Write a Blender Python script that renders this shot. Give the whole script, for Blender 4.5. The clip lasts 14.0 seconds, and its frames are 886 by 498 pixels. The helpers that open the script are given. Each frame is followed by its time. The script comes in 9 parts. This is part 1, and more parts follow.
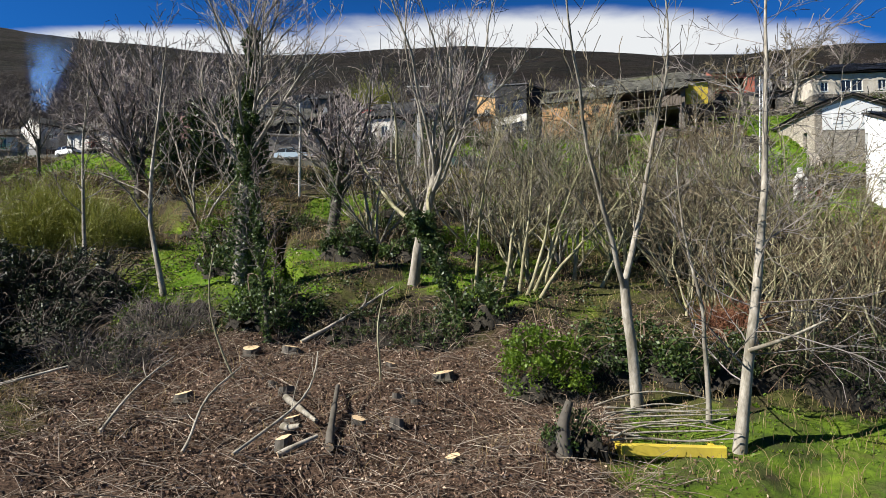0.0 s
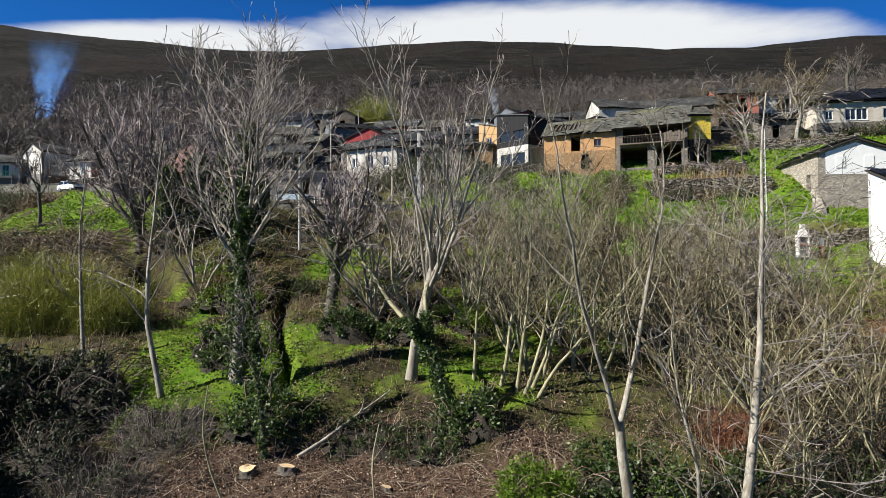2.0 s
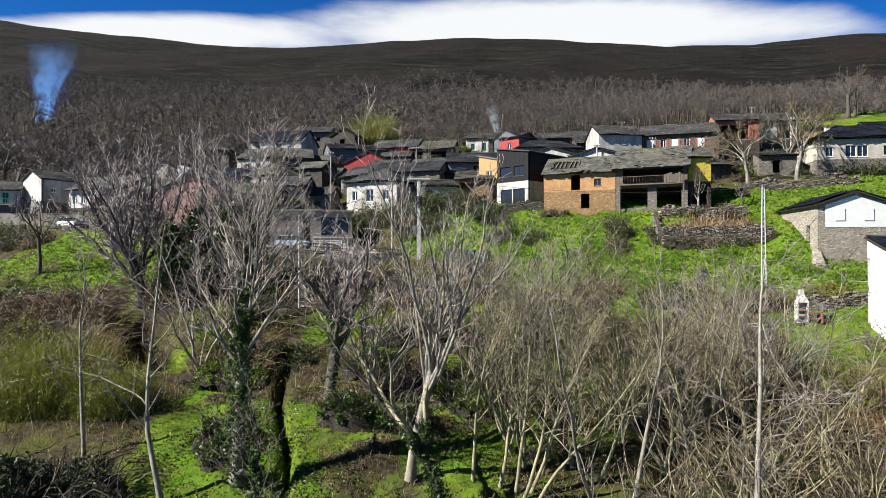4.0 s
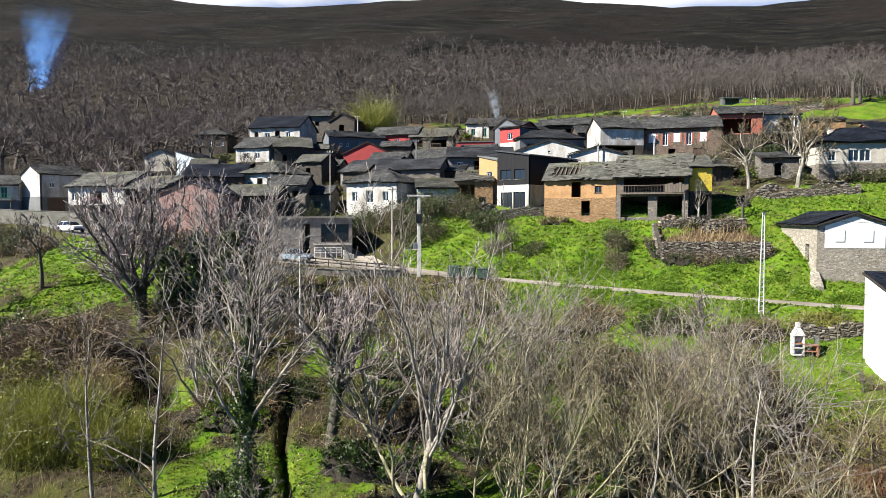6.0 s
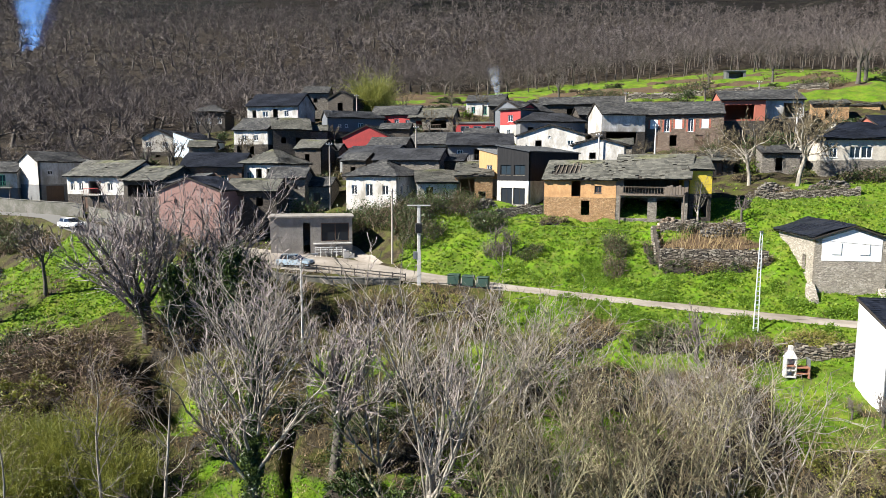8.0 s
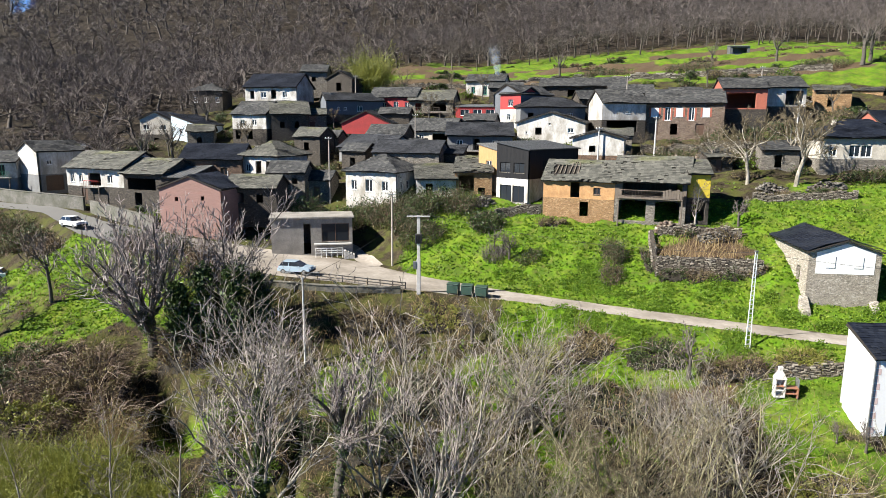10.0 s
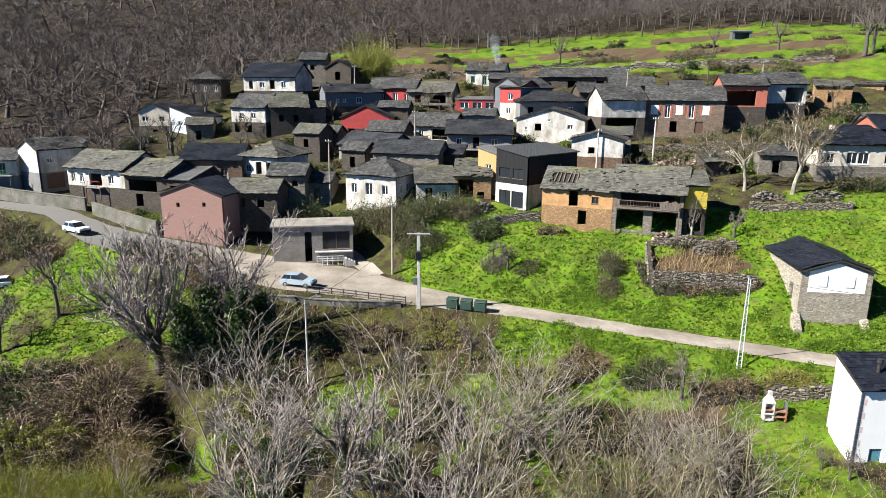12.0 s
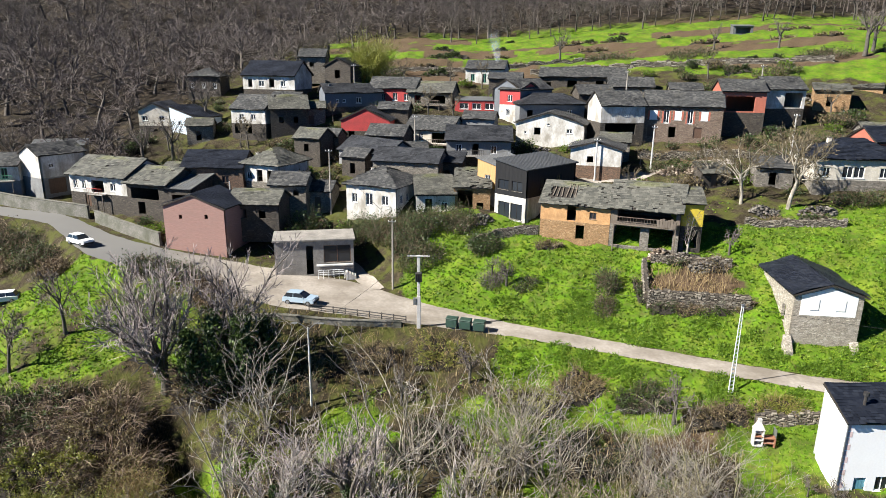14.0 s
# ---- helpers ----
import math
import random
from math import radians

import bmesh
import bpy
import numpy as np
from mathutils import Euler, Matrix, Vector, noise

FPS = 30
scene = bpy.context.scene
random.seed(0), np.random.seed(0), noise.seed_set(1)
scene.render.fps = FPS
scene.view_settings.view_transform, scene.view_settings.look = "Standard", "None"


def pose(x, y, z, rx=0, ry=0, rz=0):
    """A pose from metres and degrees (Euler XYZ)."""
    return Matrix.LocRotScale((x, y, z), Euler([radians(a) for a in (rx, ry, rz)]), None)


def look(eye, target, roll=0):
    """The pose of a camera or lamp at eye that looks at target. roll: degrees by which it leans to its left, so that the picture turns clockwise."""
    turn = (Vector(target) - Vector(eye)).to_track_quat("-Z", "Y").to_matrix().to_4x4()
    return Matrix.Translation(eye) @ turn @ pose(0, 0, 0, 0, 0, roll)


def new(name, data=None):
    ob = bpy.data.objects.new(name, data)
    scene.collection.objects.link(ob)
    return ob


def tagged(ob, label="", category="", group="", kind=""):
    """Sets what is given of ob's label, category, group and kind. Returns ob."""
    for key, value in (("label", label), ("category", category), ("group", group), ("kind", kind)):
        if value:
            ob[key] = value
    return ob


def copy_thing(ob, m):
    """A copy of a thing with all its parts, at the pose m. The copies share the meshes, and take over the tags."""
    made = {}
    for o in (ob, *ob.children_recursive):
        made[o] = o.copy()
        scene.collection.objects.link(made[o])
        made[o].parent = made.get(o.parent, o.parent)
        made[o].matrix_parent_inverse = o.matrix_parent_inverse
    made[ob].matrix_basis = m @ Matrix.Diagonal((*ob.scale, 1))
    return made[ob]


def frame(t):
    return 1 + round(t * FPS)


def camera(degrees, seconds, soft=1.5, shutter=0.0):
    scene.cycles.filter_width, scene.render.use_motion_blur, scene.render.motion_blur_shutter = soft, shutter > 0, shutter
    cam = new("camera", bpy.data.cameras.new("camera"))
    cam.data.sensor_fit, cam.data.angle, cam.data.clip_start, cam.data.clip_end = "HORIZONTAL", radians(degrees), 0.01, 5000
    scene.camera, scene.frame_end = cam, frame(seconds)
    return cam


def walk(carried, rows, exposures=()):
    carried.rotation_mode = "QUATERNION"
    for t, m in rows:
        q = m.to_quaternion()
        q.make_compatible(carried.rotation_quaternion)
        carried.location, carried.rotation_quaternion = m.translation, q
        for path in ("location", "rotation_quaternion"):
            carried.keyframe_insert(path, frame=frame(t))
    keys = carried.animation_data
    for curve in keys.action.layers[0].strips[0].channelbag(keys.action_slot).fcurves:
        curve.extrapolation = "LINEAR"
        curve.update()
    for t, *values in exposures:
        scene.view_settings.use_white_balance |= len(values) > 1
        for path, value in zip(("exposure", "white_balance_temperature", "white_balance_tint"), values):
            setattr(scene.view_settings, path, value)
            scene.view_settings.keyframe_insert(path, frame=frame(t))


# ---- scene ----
cam = camera(68.2, 14.0, soft=0.6)
METRES, EYE, TILT, LEAN, TURN = 40.0, 6.0, 1.8, 0.0, 0.0
ROWS = [
    (0.0, 0.0, 0.0, 0.0, 0.0, 0.0, -0.0),
    (0.5, 0.0091, 0.003, 0.0279, 0.42, -0.53, 0.3),
    (1.0, 0.0095, 0.0037, 0.0644, 0.41, -0.59, 0.27),
    (1.5, 0.0098, 0.0043, 0.101, 0.4, -0.62, 0.25),
    (2.0, 0.0103, 0.0043, 0.137, 0.41, -0.65, 0.24),
    (2.5, 0.011, 0.004, 0.1731, 0.4, -0.68, 0.2),
    (3.0, 0.0116, 0.004, 0.2093, 0.41, -0.71, 0.16),
    (3.5, 0.0115, 0.0047, 0.246, 0.41, -0.81, 0.13),
    (6.0, 0.0098, 0.0073, 0.4322, 0.37, -4.6, -0.07),
    (6.5, 0.0095, 0.0084, 0.4688, 0.36, -5.6, -0.09),
    (7.0, 0.0093, 0.0096, 0.5057, 0.36, -6.63, -0.13),
    (7.5, 0.0085, 0.011, 0.5428, 0.34, -7.62, -0.16),
    (8.0, 0.0085, 0.0122, 0.5803, 0.33, -8.65, -0.2),
    (10.5, 0.0071, 0.0194, 0.7631, 0.28, -13.38, -0.34),
    (11.0, 0.0062, 0.0209, 0.7987, 0.26, -14.2, -0.37),
    (11.5, 0.0055, 0.0225, 0.8329, 0.24, -14.86, -0.41),
    (12.0, 0.0045, 0.0242, 0.8671, 0.22, -15.47, -0.44),
    (12.5, 0.0035, 0.0258, 0.9013, 0.2, -16.05, -0.48),
    (13.0, 0.0023, 0.0274, 0.9345, 0.18, -16.57, -0.52),
    (13.5, 0.0015, 0.0294, 0.9667, 0.17, -17.1, -0.57),
    (14.0, 0.0007, 0.0309, 0.9977, 0.16, -17.59, -0.61),
]
walk(cam, [(t, pose(0, 0, EYE, TILT, LEAN, TURN) @ pose(METRES * x, METRES * y, METRES * z, 90 + pitch, roll, yaw)) for t, x, y, z, yaw, pitch, roll in ROWS], exposures=[(0.0, 0.97), (3.5, 1.07), (6.0, 1.36), (7.5, 1.43), (14.0, 1.38)])

# ---------------------------------------------------------------- sky, sun
SUN_TO = Vector((-0.93, -0.34, 0.80)).normalized()
world = bpy.data.worlds.new("sky")
scene.world = world
world.use_nodes = True
wn, wl = world.node_tree.nodes, world.node_tree.links
wn.clear()
w_out = wn.new("ShaderNodeOutputWorld")
w_bg = wn.new("ShaderNodeBackground")
w_sky = wn.new("ShaderNodeTexSky")
w_sky.sky_type = "NISHITA"
w_sky.sun_disc = False
w_sky.sun_elevation = math.asin(SUN_TO.z)
w_sky.sun_rotation = math.atan2(SUN_TO.x, SUN_TO.y)
w_sky.air_density, w_sky.dust_density, w_sky.ozone_density = 1.0, 0.3, 2.5
w_bg.inputs["Strength"].default_value = 0.05
# clouds: long white banks over the mountain, ragged edges, placed to fit the camera's view
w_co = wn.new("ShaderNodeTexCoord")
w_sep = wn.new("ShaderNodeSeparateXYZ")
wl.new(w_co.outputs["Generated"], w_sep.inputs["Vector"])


def w_math(op, a, b=0.0, c=0.0):
    n = wn.new("ShaderNodeMath")
    n.operation = op
    for k, v in enumerate((a, b, c)):
        if isinstance(v, (int, float)):
            n.inputs[k].default_value = v
        else:
            wl.new(v, n.inputs[k])
    return n.outputs[0]


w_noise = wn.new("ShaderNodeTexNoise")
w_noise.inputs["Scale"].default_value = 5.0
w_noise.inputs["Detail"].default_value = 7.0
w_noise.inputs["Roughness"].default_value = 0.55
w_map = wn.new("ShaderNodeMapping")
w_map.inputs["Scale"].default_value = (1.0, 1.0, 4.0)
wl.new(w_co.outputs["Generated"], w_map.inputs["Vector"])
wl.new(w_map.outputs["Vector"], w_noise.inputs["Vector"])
# clouds only ahead; the sky behind stays clear, for less fill light
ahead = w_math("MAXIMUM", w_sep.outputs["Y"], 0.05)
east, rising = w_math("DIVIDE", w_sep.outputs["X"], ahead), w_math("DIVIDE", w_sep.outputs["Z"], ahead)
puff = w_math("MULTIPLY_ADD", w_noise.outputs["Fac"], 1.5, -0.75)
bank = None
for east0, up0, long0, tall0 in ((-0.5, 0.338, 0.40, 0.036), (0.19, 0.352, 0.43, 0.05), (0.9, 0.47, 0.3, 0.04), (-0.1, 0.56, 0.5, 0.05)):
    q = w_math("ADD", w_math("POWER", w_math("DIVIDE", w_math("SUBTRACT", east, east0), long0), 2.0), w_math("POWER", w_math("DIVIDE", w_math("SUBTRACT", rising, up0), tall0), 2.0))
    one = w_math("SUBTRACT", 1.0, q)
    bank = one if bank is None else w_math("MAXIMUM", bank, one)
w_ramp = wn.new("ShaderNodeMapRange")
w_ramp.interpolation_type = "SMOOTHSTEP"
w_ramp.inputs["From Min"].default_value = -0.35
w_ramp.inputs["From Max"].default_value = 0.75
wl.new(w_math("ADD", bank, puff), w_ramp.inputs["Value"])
w_deep = wn.new("ShaderNodeMix")
w_deep.data_type, w_deep.blend_type = "RGBA", "MULTIPLY"
w_deep.inputs["Factor"].default_value = 1.0
w_deep.inputs["B"].default_value = (0.085, 0.48, 1.05, 1)
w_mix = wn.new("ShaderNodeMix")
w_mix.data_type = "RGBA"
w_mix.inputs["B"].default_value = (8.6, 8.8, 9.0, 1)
# sky dimmed overhead to weaken the fill light in shadows
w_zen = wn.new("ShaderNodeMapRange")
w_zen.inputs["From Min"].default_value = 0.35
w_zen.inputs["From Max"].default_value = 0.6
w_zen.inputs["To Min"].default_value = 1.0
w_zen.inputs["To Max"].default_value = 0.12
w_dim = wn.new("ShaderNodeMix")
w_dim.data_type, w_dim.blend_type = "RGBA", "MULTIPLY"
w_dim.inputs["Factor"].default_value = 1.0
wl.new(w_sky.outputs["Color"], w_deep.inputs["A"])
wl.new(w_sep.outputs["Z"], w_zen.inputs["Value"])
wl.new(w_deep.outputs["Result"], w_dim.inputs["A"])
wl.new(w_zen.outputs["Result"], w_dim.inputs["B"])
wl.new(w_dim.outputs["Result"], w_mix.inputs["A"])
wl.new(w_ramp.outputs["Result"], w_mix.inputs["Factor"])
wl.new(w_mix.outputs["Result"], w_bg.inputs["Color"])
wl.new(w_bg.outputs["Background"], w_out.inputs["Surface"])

sun_data = bpy.data.lights.new("sun", "SUN")
sun_data.energy, sun_data.angle, sun_data.color = 5.0, radians(0.5), (1.0, 0.965, 0.89)
sun = new("sun", sun_data)
sun.matrix_world = look(SUN_TO * 100, (0, 0, 0))

# ---------------------------------------------------------------- materials
def node_mat(name):
    m = bpy.data.materials.new(name)
    m.use_nodes = True
    nt = m.node_tree
    return m, nt.nodes, nt.links, nt.nodes["Principled BSDF"]


def tone(c):
    """Dims colours to offset the raised exposure and deepen shadows; near-white paint stays as it is."""
    lum = 0.3 * c[0] + 0.6 * c[1] + 0.1 * c[2]
    k = 0.72 + 0.28 * min(1.0, max(0.0, (lum - 0.3) / 0.35))
    return tuple(k * v for v in c[:3])


def n_noise(ns, ls, scale, detail=4.0, rough=0.6, vec=None):
    n = ns.new("ShaderNodeTexNoise")
    n.inputs["Scale"].default_value = scale
    n.inputs["Detail"].default_value = detail
    n.inputs["Roughness"].default_value = rough
    if vec is not None:
        ls.new(vec, n.inputs["Vector"])
    return n.outputs["Fac"]


def n_coord(ns, ls, squash=(1, 1, 1)):
    co = ns.new("ShaderNodeTexCoord")
    mp = ns.new("ShaderNodeMapping")
    mp.inputs["Scale"].default_value = squash
    ls.new(co.outputs["Object"], mp.inputs["Vector"])
    return mp.outputs["Vector"]


def n_ramp(ns, ls, fac, stops):
    r = ns.new("ShaderNodeValToRGB")
    e = r.color_ramp.elements
    while len(e) < len(stops):
        e.new(0.5)
    for k, (p, c) in enumerate(stops):
        e[k].position = p
        e[k].color = (*c, 1)
    ls.new(fac, r.inputs["Fac"])
    return r.outputs["Color"]


def n_mix(ns, ls, fac, a, b, mode="MIX"):
    m = ns.new("ShaderNodeMix")
    m.data_type, m.blend_type = "RGBA", mode
    for sock, v in (("Factor", fac), ("A", a), ("B", b)):
        if isinstance(v, (int, float)):
            m.inputs[sock].default_value = v
        elif isinstance(v, tuple):
            m.inputs[sock].default_value = (*v, 1)
        else:
            ls.new(v, m.inputs[sock])
    return m.outputs["Result"]


def n_bump(ns, ls, bsdf, height, strength, dist):
    b = ns.new("ShaderNodeBump")
    b.inputs["Strength"].default_value = strength
    b.inputs["Distance"].default_value = dist
    ls.new(height, b.inputs["Height"])
    ls.new(b.outputs["Normal"], bsdf.inputs["Normal"])


def grain(name, lo, hi, fine=8.0, broad=0.6, stain=(0.5, 0.5, 0.5), stain_amount=0.4, rough=0.85, bump=0.4, dist=0.02, squash=(1, 1, 1), metal=0.0):
    """Two-scale surface: fine grain between lo and hi, broad stains multiplied over it."""
    m, ns, ls, bs = node_mat(name)
    lo, hi, stain = tone(lo), tone(hi), tone(stain)
    v = n_coord(ns, ls, squash)
    f = n_noise(ns, ls, fine, 5.0, 0.65, v)
    col = n_ramp(ns, ls, f, [(0.3, lo), (0.7, hi)])
    g = n_ramp(ns, ls, n_noise(ns, ls, broad, 4.0, 0.6, v), [(0.38, (0, 0, 0)), (0.66, (stain_amount,) * 3)])
    col = n_mix(ns, ls, g, col, stain)
    ls.new(col, bs.inputs["Base Color"])
    bs.inputs["Roughness"].default_value = rough
    bs.inputs["Metallic"].default_value = metal
    n_bump(ns, ls, bs, f, bump, dist)
    return m


def stonework(name, tones, mortar, scale=3.0, flat=2.4, bump=0.9):
    """Rubble masonry of flat uneven stones in courses."""
    m, ns, ls, bs = node_mat(name)
    tones, mortar = [tone(c) for c in tones], tone(mortar)
    v = n_coord(ns, ls, (1, 1, flat))
    warp = ns.new("ShaderNodeTexNoise")
    warp.inputs["Scale"].default_value = 1.7
    warp.inputs["Detail"].default_value = 3.0
    ls.new(v, warp.inputs["Vector"])
    shift = ns.new("ShaderNodeVectorMath")
    shift.operation = "MULTIPLY_ADD"
    shift.inputs[1].default_value = (0.45, 0.45, 0.45)
    ls.new(warp.outputs["Color"], shift.inputs[0])
    ls.new(v, shift.inputs[2])
    v = shift.outputs["Vector"]
    vo = ns.new("ShaderNodeTexVoronoi")
    vo.inputs["Scale"].default_value = scale
    ls.new(v, vo.inputs["Vector"])
    ed = ns.new("ShaderNodeTexVoronoi")
    ed.feature = "DISTANCE_TO_EDGE"
    ed.inputs["Scale"].default_value = scale
    ls.new(v, ed.inputs["Vector"])
    sp = ns.new("ShaderNodeSeparateColor")
    ls.new(vo.outputs["Color"], sp.inputs["Color"])
    col = n_ramp(ns, ls, sp.outputs["Red"], [(k / (len(tones) - 1), c) for k, c in enumerate(tones)])
    grit = n_noise(ns, ls, 9.0, 5.0, 0.7)
    col = n_mix(ns, ls, n_ramp(ns, ls, grit, [(0.35, (0, 0, 0)), (0.75, (0.5, 0.5, 0.5))]), col, mortar)
    joint = n_ramp(ns, ls, ed.outputs["Distance"], [(0.0, (0, 0, 0)), (0.07, (1, 1, 1))])
    col = n_mix(ns, ls, joint, tuple(c * 0.5 for c in mortar), col)
    ls.new(col, bs.inputs["Base Color"])
    bs.inputs["Roughness"].default_value = 0.9
    n_bump(ns, ls, bs, joint, bump, 0.06)
    return m


def island_mat(name, stops, rough=0.7, moss=None, moss_scale=0.5, moss_at=0.55, spec=0.3, obj=False):
    """Pieces that differ one from another; moss or lichen spreads over them."""
    m, ns, ls, bs = node_mat(name)
    stops = [(p, tone(c)) for p, c in stops]
    if obj:
        rnd = ns.new("ShaderNodeObjectInfo").outputs["Random"]
    else:
        rnd = ns.new("ShaderNodeNewGeometry").outputs["Random Per Island"]
    col = n_ramp(ns, ls, rnd, stops)
    f = n_noise(ns, ls, 7.0, 4.0, 0.7)
    col = n_mix(ns, ls, n_ramp(ns, ls, f, [(0.3, (0, 0, 0)), (0.8, (0.45, 0.45, 0.45))]), col, tuple(0.5 * c for c in stops[0][1]))
    if moss:
        g = n_ramp(ns, ls, n_noise(ns, ls, moss_scale, 6.0, 0.65), [(moss_at, (0, 0, 0)), (moss_at + 0.1, (0.85, 0.85, 0.85))])
        col = n_mix(ns, ls, g, col, moss)
    ls.new(col, bs.inputs["Base Color"])
    bs.inputs["Roughness"].default_value = rough
    bs.inputs["Specular IOR Level"].default_value = spec
    n_bump(ns, ls, bs, f, 0.4, 0.02)
    return m


def leafy(name, stops, rough=0.5, through_leaf=0.25):
    m, ns, ls, bs = node_mat(name)
    stops = [(p, tone(c)) for p, c in stops]
    rnd = ns.new("ShaderNodeNewGeometry").outputs["Random Per Island"]
    col = n_ramp(ns, ls, rnd, stops)
    col = n_mix(ns, ls, n_ramp(ns, ls, n_noise(ns, ls, 0.5, 3.0), [(0.35, (0, 0, 0)), (0.65, (0.6, 0.6, 0.6))]), col, stops[0][1])
    ls.new(col, bs.inputs["Base Color"])
    bs.inputs["Roughness"].default_value = rough
    # light shines through thin leaves
    thin = ns.new("ShaderNodeBsdfTranslucent")
    ls.new(col, thin.inputs["Color"])
    both = ns.new("ShaderNodeMixShader")
    both.inputs["Fac"].default_value = through_leaf
    ls.new(bs.outputs["BSDF"], both.inputs[1])
    ls.new(thin.outputs["BSDF"], both.inputs[2])
    ls.new(both.outputs["Shader"], ns["Material Output"].inputs["Surface"])
    return m


SLATE = island_mat("slate", [(0.0, (0.048, 0.049, 0.052)), (0.5, (0.088, 0.088, 0.088)), (1.0, (0.175, 0.171, 0.158))], moss=(0.15, 0.15, 0.065), moss_scale=0.4, moss_at=0.55)
SLATE_MOSS = island_mat("slate_moss", [(0.0, (0.09, 0.09, 0.08)), (0.5, (0.145, 0.142, 0.12)), (1.0, (0.22, 0.21, 0.18))], moss=(0.17, 0.18, 0.05), moss_scale=0.35, moss_at=0.5)
SLATE_DARK = island_mat("slate_dark", [(0.0, (0.03, 0.032, 0.037)), (0.5, (0.055, 0.057, 0.065)), (1.0, (0.085, 0.088, 0.095))], rough=0.55)
SLATE_NAVY = island_mat("slate_navy", [(0.0, (0.012, 0.015, 0.024)), (0.5, (0.02, 0.024, 0.036)), (1.0, (0.034, 0.04, 0.056))], rough=0.5)
SHEET_DARK = grain("sheet_metal_dark", (0.045, 0.05, 0.056), (0.075, 0.08, 0.088), 3.0, 0.4, (0.11, 0.11, 0.11), 0.3, 0.5, 0.1, squash=(1, 1, 1), metal=0.2)
SHEET_GREY = grain("sheet_metal_grey", (0.16, 0.165, 0.17), (0.26, 0.265, 0.27), 3.0, 0.5, (0.14, 0.13, 0.11), 0.5, 0.5, 0.1, metal=0.2)
PLASTER = grain("white_plaster", (0.5, 0.475, 0.435), (0.72, 0.7, 0.665), 4.0, 0.55, (0.3, 0.265, 0.21), 0.85, 0.9, 0.15, squash=(1, 1, 0.5))
WHITE_NEW = grain("new_white_render", (0.78, 0.78, 0.77), (0.84, 0.84, 0.83), 5.0, 0.4, (0.7, 0.67, 0.64), 0.25, 0.85, 0.1)
CREAM = grain("cream_plaster", (0.5, 0.45, 0.37), (0.64, 0.59, 0.5), 5.0, 0.7, (0.34, 0.29, 0.23), 0.55, 0.9, 0.25)
GREY_WALL = grain("grey_render", (0.2, 0.2, 0.2), (0.31, 0.31, 0.305), 5.0, 0.6, (0.13, 0.125, 0.12), 0.5, 0.9, 0.2)
SLATE_WALL = grain("blue_grey_render", (0.13, 0.145, 0.165), (0.2, 0.215, 0.235), 5.0, 0.6, (0.1, 0.1, 0.105), 0.4, 0.85, 0.2)
CONCRETE = grain("bare_concrete", (0.29, 0.265, 0.235), (0.42, 0.39, 0.35), 6.0, 0.7, (0.17, 0.155, 0.135), 0.6, 0.9, 0.3)
RED_PAINT = grain("red_paint", (0.42, 0.035, 0.035), (0.6, 0.06, 0.055), 5.0, 0.8, (0.25, 0.04, 0.035), 0.5, 0.75, 0.15)
ORANGE_RED = grain("orange_red_render", (0.48, 0.13, 0.08), (0.6, 0.19, 0.12), 5.0, 0.8, (0.36, 0.13, 0.09), 0.5, 0.8, 0.15)
BLUE_WALL = grain("pale_blue_plaster", (0.5, 0.62, 0.72), (0.66, 0.74, 0.8), 5.0, 0.6, (0.4, 0.46, 0.5), 0.5, 0.85, 0.15)
PINK_BRICK = grain("pink_hollow_brick", (0.3, 0.16, 0.135), (0.42, 0.25, 0.21), 3.0, 0.7, (0.3, 0.19, 0.16), 0.5, 0.9, 0.4, squash=(0.5, 0.5, 4))
BROWN_BRICK = stonework("brown_brick", [(0.13, 0.085, 0.06), (0.24, 0.14, 0.09), (0.3, 0.18, 0.11)], (0.16, 0.12, 0.09), 3.4, 2.6)
STONE = stonework("grey_rubble", [(0.14, 0.125, 0.105), (0.3, 0.265, 0.215), (0.2, 0.18, 0.155), (0.4, 0.36, 0.3)], (0.22, 0.19, 0.155))
STONE_DARK = stonework("dark_rubble", [(0.05, 0.042, 0.036), (0.115, 0.095, 0.075), (0.075, 0.062, 0.05), (0.16, 0.135, 0.105)], (0.08, 0.065, 0.05))
STONE_WARM = stonework("ochre_rubble", [(0.3, 0.16, 0.065), (0.52, 0.31, 0.15), (0.38, 0.22, 0.1), (0.6, 0.4, 0.22)], (0.36, 0.22, 0.11), 4.0)
STONE_PALE = stonework("pale_rubble", [(0.3, 0.26, 0.2), (0.52, 0.46, 0.37), (0.4, 0.35, 0.28), (0.62, 0.56, 0.47)], (0.38, 0.33, 0.27), 3.6)
WALL_STAINED = grain("stained_concrete", (0.15, 0.14, 0.12), (0.3, 0.28, 0.245), 5.0, 0.5, (0.08, 0.085, 0.05), 0.75, 0.92, 0.4)
OCHRE = grain("ochre_mud_plaster", (0.5, 0.26, 0.1), (0.64, 0.38, 0.18), 4.0, 0.9, (0.33, 0.18, 0.08), 0.6, 0.92, 0.4)
YELLOW = grain("yellow_paint", (0.62, 0.46, 0.03), (0.72, 0.55, 0.05), 5.0, 0.7, (0.42, 0.32, 0.06), 0.5, 0.8, 0.2)
WOOD_OLD = grain("weathered_wood", (0.13, 0.1, 0.075), (0.27, 0.22, 0.175), 4.0, 0.8, (0.09, 0.07, 0.055), 0.5, 0.85, 0.4, squash=(3, 3, 0.4))
